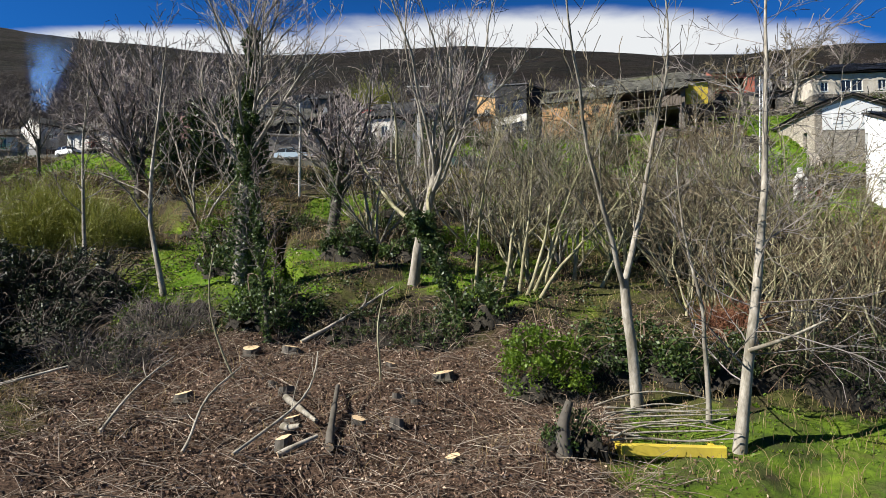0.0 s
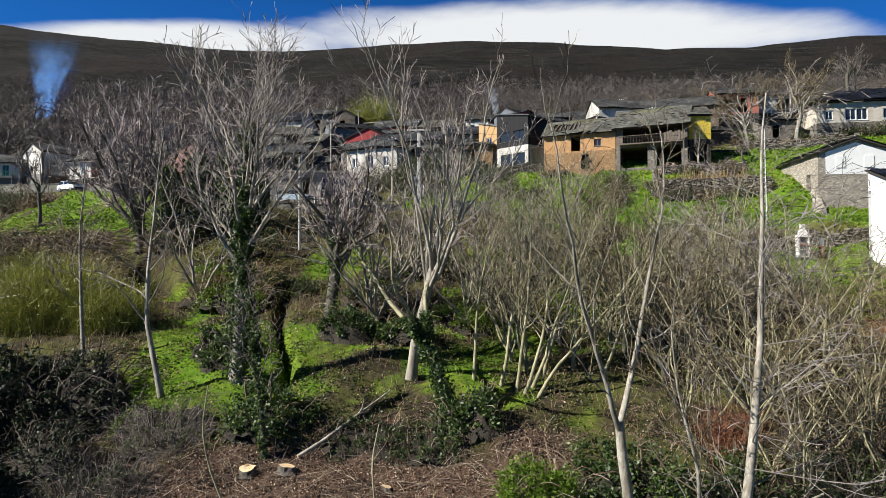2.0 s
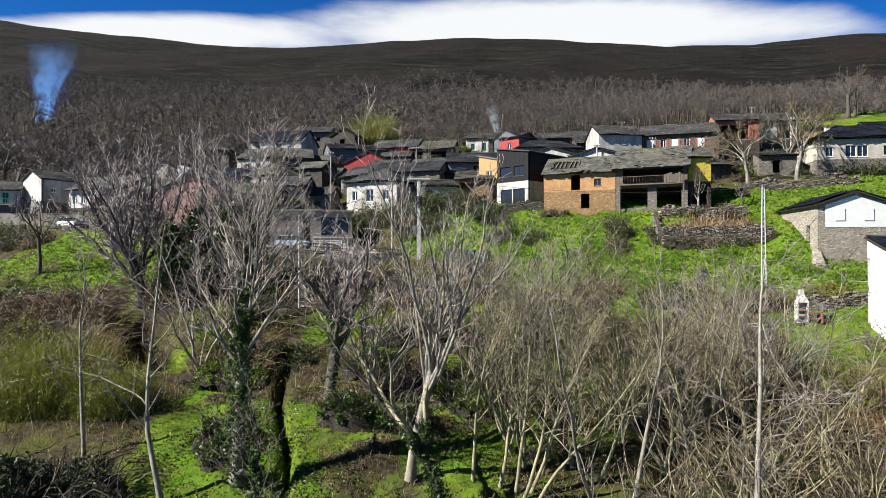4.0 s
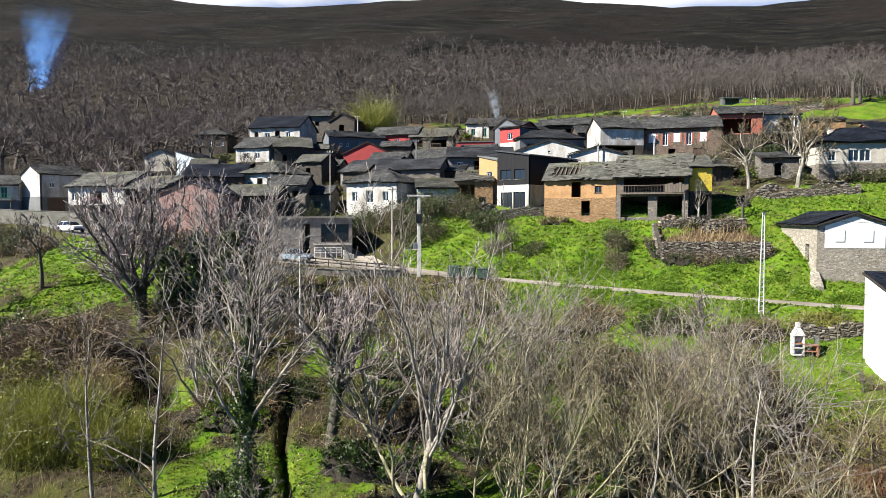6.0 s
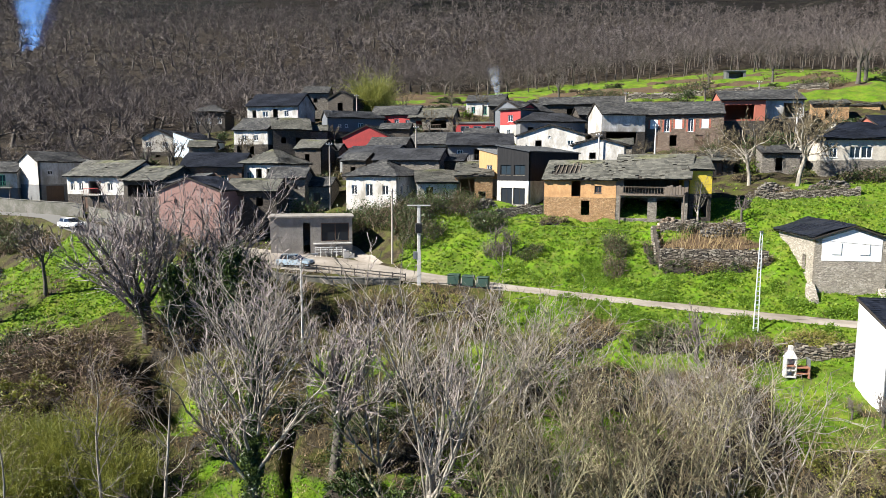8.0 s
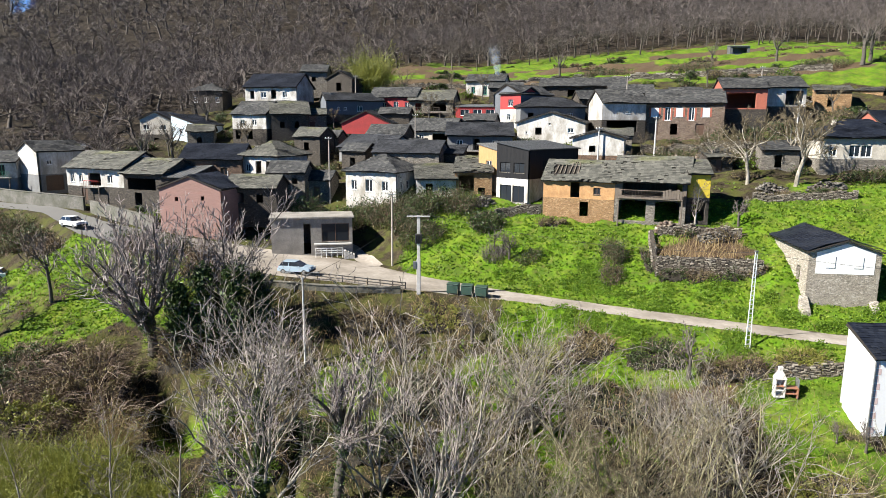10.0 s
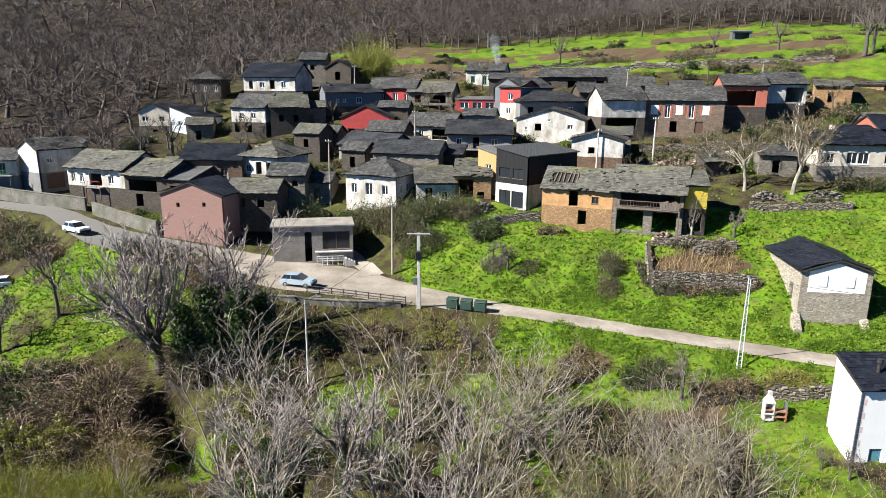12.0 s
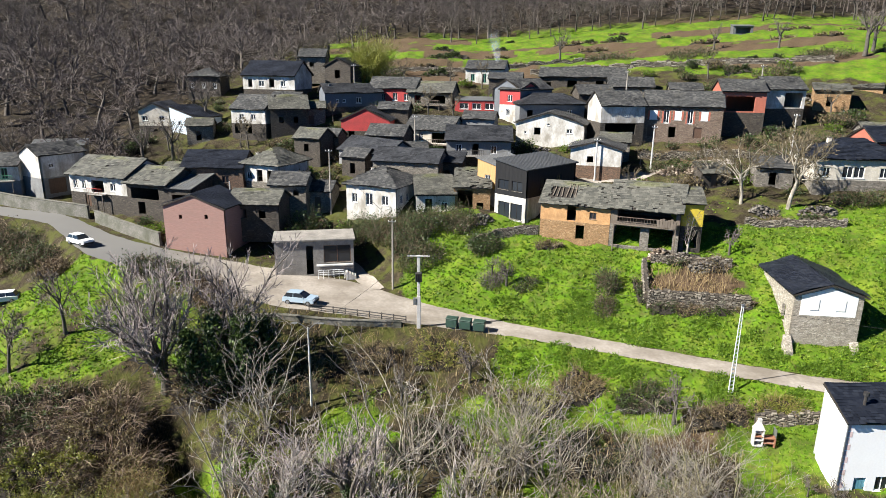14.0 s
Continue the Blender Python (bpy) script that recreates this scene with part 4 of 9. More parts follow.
    if balcony:
        bx, bz, bw, bd, bmat = balcony
        bm = bmesh.new()
        bevel_box(bm, bx, -bd, bz - 0.15, bx + bw, -0.002, bz, 0.02)
        bal = part("balcony", bm, WOOD_OLD if bmat is WOOD_OLD else CONCRETE, ob)
        bm = bmesh.new()
        rod(bm, (bx + 0.03, -bd + 0.04, bz + 0.95), (bx + bw - 0.03, -bd + 0.04, bz + 0.95), 0.04, 0.04, 5)
        part("rail", bm, bmat, bal)
        n = max(2, int(bw / 0.35))
        for k in range(n + 1):
            bm = bmesh.new()
            px_ = bx + 0.05 + (bw - 0.1) * k / n
            rod(bm, (px_, -bd + 0.04, bz + 0.001), (px_, -bd + 0.04, bz + 0.93), 0.025, 0.025, 4)
            part("baluster", bm, bmat, bal)
        for k in (0, 1):
            bm = bmesh.new()
            px_ = bx + 0.1 + (bw - 0.2) * k
            rod(bm, (px_, -bd + 0.1, -foot), (px_, -bd + 0.1, bz - 0.152), 0.09, 0.09, 5)
            part("post", bm, WOOD_OLD, bal)
    return ob


def row_of(n, w, u0, v, ww, hh, style="window"):
    """n openings spread evenly over a wall w wide."""
    return [(u0 + (w - 2 * u0 - ww) * (k / max(1, n - 1)) if n > 1 else (w - ww) / 2, v, ww, hh, style) for k in range(n)]


house("black_clad_house", 7.6, 94.5, 23.6, 5.7, 12.0, 8.2, -45, "l", 0.9, BLACK_BOARD, PLASTER, 4.2, SHEET_DARK, 0.35,
      front=[(0.7, 0.9, 2.1, 2.3), (3.0, 0.9, 2.1, 2.3), (0.6, 5.0, 1.9, 1.4), (3.1, 5.0, 1.9, 1.4)], right=[(3.0, 5.2, 1.0, 1.5), (7.0, 5.4, 1.0, 1.5)], roof_kind="sheet", frame_mat=BLACK_BOARD,
      label="modern house clad in black boards over a pale rendered ground floor", seed=2)
house("larch_clad_annex", 5.2, 98.6, 25.4, 4.0, 8.0, 6.0, -40, "l", 0.9, WOOD_NEW, CONCRETE, 2.6, SHEET_GREY, 0.3, front=[(1.4, 3.4, 1.0, 1.2)],
      roof_kind="sheet", label="annex clad in new golden larch boards", seed=3)
house("concrete_wash_house", -22.2, 83.0, 18.4, 10.4, 5.0, 4.7, 11, "f", 0.2, CONCRETE, None, 2.0, CONCRETE, 0.25,
      front=[(6.4, 1.6, 3.6, 2.4, "window"), (4.1, 0.0, 0.9, 4.0, "hole")], frame_mat=FRAME_BROWN, label="flat-roofed bare concrete building beside the road", category="building", seed=4)
house("stone_barn", 38.1, 66.4, 17.0, 6.9, 10.5, 5.5, -7, "y", 1.2, STONE_PALE, None, 2.4, SLATE_NAVY, 0.42,
      front=[(1.6, 3.9, 0.8, 1.1), (4.3, 3.9, 0.8, 1.1)], left=[(7.0, 1.6, 1.0, 1.9, "hole")], label="restored stone barn with a dark slate roof and white gable", category="barn", seed=5)
house("white_rendered_house", 34.4, 49.2, 9.6, 9.5, 3.7, 7.5, 1, "s", 1.5, WHITE_NEW, None, 2.4, SLATE_NAVY, 0.22,
      front=[(1.5, 0.1, 1.1, 2.1, "teal_door"), (3.4, 0.9, 1.2, 1.4), (4.4, 4.4, 1.1, 1.5)], label="tall white rendered house with a dark slate roof", seed=6)
house("white_blue_cottage", -14.7, 98.0, 24.4, 8.5, 8.0, 3.8, -24, "h", 2.3, PLASTER, None, 2.4, SLATE, 0.5,
      front=[(1.0, 1.2, 0.9, 1.4), (3.4, 1.0, 1.2, 1.8), (6.2, 1.2, 1.0, 1.4)], right=[(1.0, 1.3, 0.8, 1.3), (3.0, 1.3, 0.8, 1.3)], label="low white and pale blue cottage with a hipped slate roof", chimney=(1.6, 5.5, 1.9), seed=7)
house("low_white_cottage", -3.9, 94.5, 24.0, 5.7, 7.0, 3.4, 5, "s", 1.6, PLASTER, None, 2.4, SLATE_MOSS, 0.5,
      front=[(1.3, 0.6, 1.0, 2.2, "hole"), (3.6, 1.0, 1.0, 1.3)], label="small white cottage under a mossy lean-to slate roof", seed=8)
house("grey_slate_shed", -18.5, 116.0, 26.8, 12.2, 7.0, 4.5, -41, "x", 1.9, GREY_WALL, None, 2.4, SLATE_DARK, 0.4,
      front=[(3.0, 2.2, 0.9, 1.2), (7.5, 2.2, 1.0, 1.0), (5.2, 0.0, 1.2, 2.0, "hole")], label="grey shed with a dark slate roof", category="shed", seed=9)
house("small_stone_cottage", -26.5, 98.5, 24.4, 5.6, 5.0, 3.6, -4, "x", 1.4, STONE, None, 2.4, SLATE, 0.45, front=[(1.2, 1.9, 0.9, 0.9, "hole"), (3.6, 1.9, 0.9, 0.9, "hole")],
      label="small weathered stone cottage with a slate roof", seed=10)
house("mossy_hipped_house", -32.3, 105.0, 25.4, 6.8, 8.5, 4.6, -22, "h", 2.2, PLASTER, STONE, 2.0, SLATE_MOSS, 0.5,
      front=[(0.7, 2.3, 0.9, 1.2), (2.6, 2.0, 1.1, 2.0, "hole"), (4.6, 2.0, 1.1, 2.0, "hole")], right=[(1.0, 2.3, 0.8, 1.2), (3.4, 2.3, 0.8, 1.2)], chimney=(0.8, 3.0, 1.6), label="white house with a mossy hipped slate roof", seed=11)
house("brown_brick_house", -41.9, 104.0, 25.0, 9.8, 8.0, 4.6, 0, "x", 2.1, BROWN_BRICK, None, 2.4, SLATE_NAVY, 0.35,
      front=[(1.6, 2.2, 1.1, 1.1), (6.4, 2.2, 1.1, 1.1)], frame_mat=FRAME_BROWN, label="long brown brick house with a blue-grey roof", seed=12)
house("mossy_slab_house", -61.2, 106.0, 22.6, 12.0, 9.0, 5.6, -20, "x", 2.2, PLASTER, STONE_DARK, 2.6, SLATE_MOSS, 0.6,
      front=[(0.8, 3.2, 0.8, 1.3), (2.6, 3.2, 0.8, 1.3), (4.6, 2.7, 2.6, 2.0, "hole"), (8.6, 3.2, 1.0, 1.2), (3.0, 0.3, 1.2, 2.0, "door")], rough=1.5, gaps=0.02, label="old white house with a sagging mossy stone-slab roof", balcony=(4.4, 2.6, 3.2, 0.9, RED_PAINT), seed=13)
house("slab_roofed_barn", -49.9, 101.7, 22.6, 8.0, 8.0, 5.0, -20, "x", 1.9, STONE_DARK, None, 2.4, SLATE_MOSS, 0.6,
      front=[(0.8, 2.4, 5.5, 1.8, "hole"), (2.0, 0.0, 1.4, 2.0, "hole")], rough=1.5, gaps=0.03, label="dark stone barn under mossy stone slabs", category="barn", seed=14)
house("lean_to_shed", -42.4, 99.0, 23.0, 4.2, 6.0, 4.2, -14, "s", 1.3, STONE_DARK, None, 2.4, SHEET_GREY, 0.4, front=[(0.8, 1.8, 2.4, 1.4, "hole")], roof_kind="sheet", label="stone lean-to with a grey metal roof", category="shed", seed=15)
house("white_gabled_house", -72.7, 112.0, 23.6, 5.9, 8.0, 6.8, -31, "y", 1.5, PLASTER, GREY_WALL, 3.0, SLATE, 0.3,
      front=[(2.4, 6.9, 0.6, 0.7)], right=[(1.2, 4.6, 0.9, 0.8), (0.8, 0.2, 3.0, 2.6, "door")], label="white gabled house with a slate roof", seed=16)
house("green_trimmed_house", -79.0, 109.0, 23.8, 6.9, 7.0, 4.8, 12, "x", 1.6, PLASTER, GREY_WALL, 2.2, SLATE, 0.4, front=[(1.0, 2.6, 1.0, 1.8), (4.2, 2.6, 1.0, 1.8)], frame_mat=GREEN_PAINT,
      balcony=(0.6, 2.3, 5.6, 1.1, GREEN_PAINT), label="white house with green balcony and joinery", seed=17)
house("pink_shed", -77.0, 122.0, 27.0, 9.0, 5.0, 3.2, 18, "s", 0.8, CREAM, None, 2.0, SHEET_GREY, 0.3, front=[(5.0, 1.0, 0.9, 0.9, "hole")], roof_kind="sheet", label="pinkish plastered shed behind the white house", category="shed", seed=18)
house("grey_gabled_house", -63.4, 138.0, 30.5, 6.3, 9.0, 5.4, 0, "y", 1.5, CREAM, STONE_DARK, 2.4, SLATE_DARK, 0.4, front=[(0.7, 3.4, 1.2, 1.0), (4.2, 3.4, 1.2, 1.0), (2.7, 0.9, 1.0, 0.8, "hole")], label="two-storey house with pale grey gable", seed=19)
house("pale_blue_house", -56.4, 137.0, 31.6, 7.2, 7.0, 3.2, -24, "l", 2.0, BLUE_WALL, None, 2.4, SLATE_NAVY, 0.3, front=[(2.0, 1.6, 0.9, 0.9), (5.0, 0.8, 0.7, 1.8, "door")], label="pale blue plastered house", seed=20)
house("dark_edge_house", -59.1, 155.0, 38.6, 7.5, 7.0, 3.8, 0, "h", 1.8, STONE_DARK, None, 2.4, SLATE, 0.4, front=row_of(3, 7.5, 0.8, 1.4, 0.9, 1.2), label="dark stone house at the edge of the wood", seed=21)
house("navy_roofed_house", -44.1, 147.8, 38.6, 12.2, 9.0, 4.6, -13, "x", 2.8, PLASTER, STONE_DARK, 1.6, SLATE_NAVY, 0.5,
      front=[(1.2, 2.0, 1.0, 1.7, "hole"), (3.8, 2.2, 1.2, 1.2), (6.2, 2.0, 1.2, 1.9, "hole"), (9.0, 2.2, 1.0, 1.3)], label="white house with a navy slate roof", seed=22)
house("upper_stone_barn", -33.6, 157.0, 43.2, 6.0, 6.0, 4.0, 0, "x", 1.6, STONE, None, 2.4, SLATE, 0.4, front=[(2.4, 1.8, 1.0, 1.0, "hole")], label="upper stone barn with a grey roof", category="barn", seed=23)
house("upper_navy_barn", -26.8, 152.0, 42.0, 6.3, 6.0, 3.2, -19, "y", 1.6, STONE_DARK, None, 2.4, SLATE_NAVY, 0.4, front=[(2.4, 0.6, 1.3, 1.8, "hole")], label="small barn with a navy roof", category="barn", seed=24)
house("blue_grey_house", -24.3, 137.0, 35.4, 12.0, 7.5, 4.6, 20, "x", 1.5, SLATE_WALL, STONE_DARK, 1.8, SLATE_DARK, 0.4,
      front=[(6.4, 2.5, 1.1, 1.1), (2.2, 2.7, 0.6, 0.6), (3.6, 2.7, 0.6, 0.6)], chimney=(1.5, 2.5, 1.6), label="blue-grey rendered house with a slate roof", seed=25)
house("red_fronted_house", -16.1, 143.0, 36.4, 10.4, 7.0, 4.5, -14, "x", 2.0, RED_PAINT, STONE_DARK, 1.6, SLATE, 0.4,
      front=[(2.8, 2.0, 0.9, 1.4), (5.4, 2.0, 1.0, 1.6), (7.9, 2.0, 0.9, 1.4)], label="house with a bright red upper storey", seed=26)
house("brown_stone_house", -7.6, 140.0, 35.4, 9.4, 7.0, 4.8, -12, "x", 2.0, STONE, STONE_DARK, 2.2, SLATE_MOSS, 0.5,
      front=[(1.4, 2.7, 1.4, 1.5, "hole"), (4.6, 2.6, 3.4, 1.6, "hole"), (5.8, 0.2, 1.1, 1.9, "door")], balcony=(1.0, 2.3, 6.0, 1.0, WOOD_OLD), label="brown stone house with a wooden gallery", seed=27)
house("twin_roofed_house", -42.2, 132.0, 32.0, 7.5, 8.0, 5.0, -15, "x", 2.4, PLASTER, STONE_DARK, 2.2, SLATE, 0.4,
      front=[(1.8, 2.9, 1.0, 1.1), (4.4, 2.9, 1.0, 1.1), (0.6, 0.2, 1.4, 1.8, "hole"), (3.0, 0.2, 1.4, 1.8, "hole")], label="white two-storey house with a grey slate roof", seed=28)
house("mossy_stone_barn", -33.9, 130.0, 32.0, 7.3, 8.0, 5.2, 16, "x", 2.2, STONE_DARK, None, 2.4, SLATE_MOSS, 0.5, front=[(1.6, 2.4, 0.9, 1.2, "hole"), (4.4, 2.4, 0.9, 1.2, "hole")], label="dark stone barn with a green mossy roof", category="barn", seed=29)
house("red_gabled_house", -19.7, 127.0, 31.6, 9.5, 8.0, 3.8, -6, "y", 2.2, RED_PAINT, STONE_DARK, 1.8, SLATE_DARK, 0.3, front=[(1.4, 0.4, 1.2, 1.4, "hole"), (6.6, 1.9, 0.8, 1.1)], label="house with a bright red gable", seed=30)
house("timbered_balcony_house", -7.2, 125.0, 29.2, 9.2, 8.0, 4.9, -19, "x", 2.1, CREAM, STONE_DARK, 2.2, SLATE, 0.5,
      front=[(1.0, 2.8, 0.9, 1.4), (2.6, 2.8, 0.9, 1.4), (5.2, 2.5, 3.0, 1.9, "hole")], balcony=(4.6, 2.3, 4.4, 1.2, WOOD_OLD), label="cream house with a braced timber balcony", seed=31)
house("gallery_house", 0.5, 112.6, 28.6, 11.0, 8.0, 4.9, -3, "x", 1.9, GREY_WALL, STONE_DARK, 2.2, SLATE_DARK, 0.6,
      front=[(1.6, 2.6, 1.0, 1.5), (4.4, 2.4, 1.1, 1.9, "hole"), (7.6, 2.6, 1.0, 1.4)], left=[(2.0, 2.6, 1.0, 1.2)], balcony=(0.4, 2.3, 6.0, 1.0, DARK_STEEL), label="grey house with an iron gallery", seed=32)
house("low_brick_barn", -11.4, 106.0, 27.0, 11.0, 6.0, 3.8, -16, "x", 1.7, STONE, None, 2.4, SLATE_DARK, 0.4, right=[(2.0, 1.0, 1.0, 1.2, "hole")], front=[(2.0, 1.4, 0.9, 1.0, "hole")], label="low stone barn with a blue-grey roof", category="barn", seed=33)
house("red_tower_house", 11.1, 134.0, 34.6, 4.8, 7.0, 6.6, -39, "x", 1.2, RED_PAINT, PLASTER, 3.7, SLATE, 0.35, front=[(1.9, 4.3, 1.1, 1.3), (1.6, 1.6, 0.9, 1.2)], label="narrow house with a red upper storey over white", seed=34)
house("navy_side_house", 14.8, 131.0, 35.6, 10.2, 7.0, 5.6, 44, "x", 1.8, SLATE_WALL, None, 2.4, SLATE, 0.35, front=[(2.0, 2.6, 0.9, 1.2), (5.5, 3.2, 0.9, 1.2)], label="dark blue-grey house with a slate roof", seed=35)
house("far_white_house", 4.8, 154.0, 39.6, 8.8, 8.0, 5.3, -13, "x", 1.7, PLASTER, STONE, 2.0, SLATE, 0.4, front=[(1.2, 2.8, 0.9, 1.4), (3.9, 2.4, 0.9, 1.9), (6.6, 2.8, 0.9, 1.4)], frame_mat=GREEN_PAINT, chimney=(7.5, 4.0, 2.1), label="white house with green window frames", seed=36)
house("dark_long_barn", 20.7, 147.0, 40.4, 18.0, 7.0, 3.2, -13, "x", 1.7, STONE_DARK, None, 2.4, SLATE, 0.5, front=[(1.5, 0.8, 1.0, 1.2, "hole"), (6.0, 0.8, 2.0, 1.6, "hole"), (12.0, 0.8, 1.6, 1.6, "hole")], label="long dark stone barn with a slate roof", category="barn", seed=37)
house("blue_grey_low_house", 14.6, 128.0, 34.4, 12.9, 7.0, 4.1, 9, "h", 1.9, GREY_WALL, None, 2.4, SLATE_DARK, 0.4, front=[(1.4, 1.8, 1.2, 1.4, "hole"), (6.2, 2.0, 1.0, 1.2), (9.4, 2.0, 1.0, 1.2)], label="low grey house with a dark hipped roof", seed=38)
house("long_white_house", 13.5, 123.8, 31.0, 12.5, 8.0, 4.6, -18, "y", 1.9, PLASTER, None, 2.4, SLATE, 0.45,
      front=[(3.4, 2.5, 1.2, 1.3, "hole"), (9.4, 2.9, 1.0, 0.8), (5.8, 4.2, 0.5, 0.6), (1.6, 2.6, 0.4, 0.5)], label="broad white gabled house with peeling plaster", seed=39)
house("white_end_house", 27.8, 117.5, 34.2, 7.9, 8.0, 5.0, 6, "x", 2.2, PLASTER, STONE_DARK, 2.0, SLATE, 0.4, front=[(4.2, 3.2, 0.8, 0.3), (0.8, -0.1, 5.6, 2.0, "hole")], label="white house over an open stone ground floor", seed=40)
house("long_stone_house", 35.9, 119.6, 33.6, 13.2, 8.0, 5.6, -16, "x", 2.3, STONE_BROWN, None, 2.4, SLATE, 0.4,
      front=[(1.0, 3.2, 1.3, 1.6), (3.4, 2.6, 0.9, 2.3), (5.2, 3.2, 1.2, 1.6), (7.4, 2.6, 0.9, 2.3), (9.6, 3.2, 1.2, 1.6), (0.8, 0.1, 1.6, 2.0, "door"), (4.4, 0.1, 1.2, 1.9, "hole"), (8.6, 0.1, 1.4, 1.9, "door")], label="long stone house with brick-framed windows", seed=41)
house("red_shuttered_house", 49.3, 119.0, 36.0, 7.4, 8.0, 5.8, -9, "x", 1.8, ORANGE_RED, STONE_DARK, 2.2, SLATE, 0.4, front=[(0.8, 2.4, 4.8, 2.6, "hole")], label="red brick house with a deep open gallery", seed=42)
house("tall_white_barn", 58.0, 121.0, 37.0, 7.1, 7.0, 5.2, 0, "x", 1.9, PLASTER, STONE_DARK, 1.8, SLATE, 0.4, front=[(3.4, 2.0, 3.2, 2.6, "hole")], label="white-fronted barn with an open side", category="barn", seed=43)
house("half_brick_house", 20.3, 104.8, 28.0, 7.9, 7.0, 5.2, -17, "y", 1.1, PLASTER, BROWN_BRICK, 2.6, SLATE, 0.5, front=[(2.6, 3.1, 1.0, 1.0, "hole")], label="half-plastered brick house with a low slate roof", seed=44)
house("sunroom_house", 52.5, 92.0, 28.4, 12.0, 9.0, 5.2, -8, "h", 2.4, CREAM, STONE, 2.4, SLATE_NAVY, 0.5, front=[(3.6, 2.7, 1.4, 1.6), (5.1, 2.7, 1.4, 1.6), (8.5, 2.8, 1.1, 1.4), (1.0, 2.8, 1.0, 1.3)], chimney=(3.2, 5.0, 2.6), label="house with a glazed sunroom and dark hipped roof", seed=45)
house("orange_red_house", 63.0, 96.0, 29.6, 9.0, 8.0, 6.0, -6, "x", 1.8, ORANGE_RED, STONE, 2.4, SLATE_NAVY, 0.4, front=[(1.4, 3.2, 1.2, 1.4)], label="orange-red rendered house with a dark roof", seed=46)
house("pink_brick_shed", -39.4, 90.0, 21.0, 9.4, 7.0, 5.3, -12, "y", 1.7, PINK_BRICK, None, 2.4, SLATE_NAVY, 0.3, front=[(2.4, 3.6, 0.5, 0.6, "hole"), (6.4, 3.8, 0.5, 0.6, "hole")], label="gabled shed of pink hollow brick", category="shed", seed=47)
house("stone_side_shed", -31.0, 92.5, 22.6, 7.3, 6.0, 3.6, -3, "x", 1.5, STONE_DARK, None, 2.4, SLATE_MOSS, 0.4, front=[(1.0, 1.5, 1.6, 1.4, "hole"), (4.4, 1.5, 1.0, 1.2, "hole")], label="dark stone shed with a mossy roof", category="shed", seed=48)
house("tiny_stone_barn", -26.8, 118.0, 29.6, 5.3, 5.0, 3.4, -22, "x", 1.4, STONE_DARK, None, 2.4, SLATE_MOSS, 0.4, front=[(2.0, 1.0, 1.0, 1.4, "hole")], label="tiny stone barn among the houses", category="barn", seed=49)
house("stone_back_barn", -14.0, 119.5, 29.2, 7.0, 6.0, 4.2, -14, "x", 1.6, STONE_DARK, None, 2.4, SLATE, 0.4, front=[(1.4, 1.8, 0.9, 1.0, "hole"), (4.4, 1.8, 0.9, 1.0, "hole")], label="stone barn with an uneven slate roof", category="barn", seed=50)
house("upper_grey_barn", 34.0, 139.0, 38.0, 9.0, 6.0, 3.8, -8, "x", 1.7, STONE, None, 2.4, SLATE, 0.4, front=[(2.0, 1.2, 1.0, 1.2, "hole")], label="grey stone barn behind the houses", category="barn", seed=51)
house("upper_side_barn", 27.0, 134.0, 36.4, 7.0, 6.0, 4.0, 4, "x", 1.6, STONE_DARK, None, 2.4, SLATE, 0.4, front=[(2.6, 1.2, 1.0, 1.6, "hole")], label="dark barn between the upper houses", category="barn", seed=52)
house("upper_ruined_barn", 77.6, 135.0, 39.6, 8.7, 6.0, 2.6, -30, "s", 1.0, STONE_WARM, None, 2.4, SLATE_MOSS, 0.3, front=[(3.0, 0.0, 1.4, 1.9, "hole")], gaps=0.3, label="half-ruined stone barn among fields", category="barn", seed=53)

house("field_shelter", 77.0, 184.0, hz(79.0, 185.0) - 0.1, 5.0, 3.0, 2.1, -6, "s", 0.4, SHEET_GREY, None, 2.4, SHEET_GREY, 0.3, front=[(0.6, 0.2, 3.8, 1.6, "hole")], roof_kind="sheet",
      label="small open field shelter with a pale metal roof", category="shed", seed=54)

# smaller sheds and half-fallen buildings that fill the gaps
house("collapsed_cottage", 1.6, 95.4, 23.8, 5.4, 6.0, 4.6, -4, "s", 1.8, STONE_WARM, STONE_DARK, 1.4, SLATE_MOSS, 0.4, front=[(0.6, 1.6, 2.2, 2.6, "hole"), (3.4, 0.2, 1.0, 2.2, "hole")], gaps=0.12, rough=0.95,
      label="half-collapsed stone cottage with a mossy roof", seed=71)
house("red_painted_shed", 2.2, 137.0, 36.2, 8.6, 4.0, 2.6, -8, "s", 0.5, RED_PAINT, None, 2.4, SHEET_GREY, 0.2, front=[(1.0, 0.9, 1.8, 1.2), (3.6, 0.9, 1.8, 1.2), (6.2, 0.9, 1.8, 1.2)], roof_kind="sheet", label="low red painted shed with white frames", category="shed", seed=72)
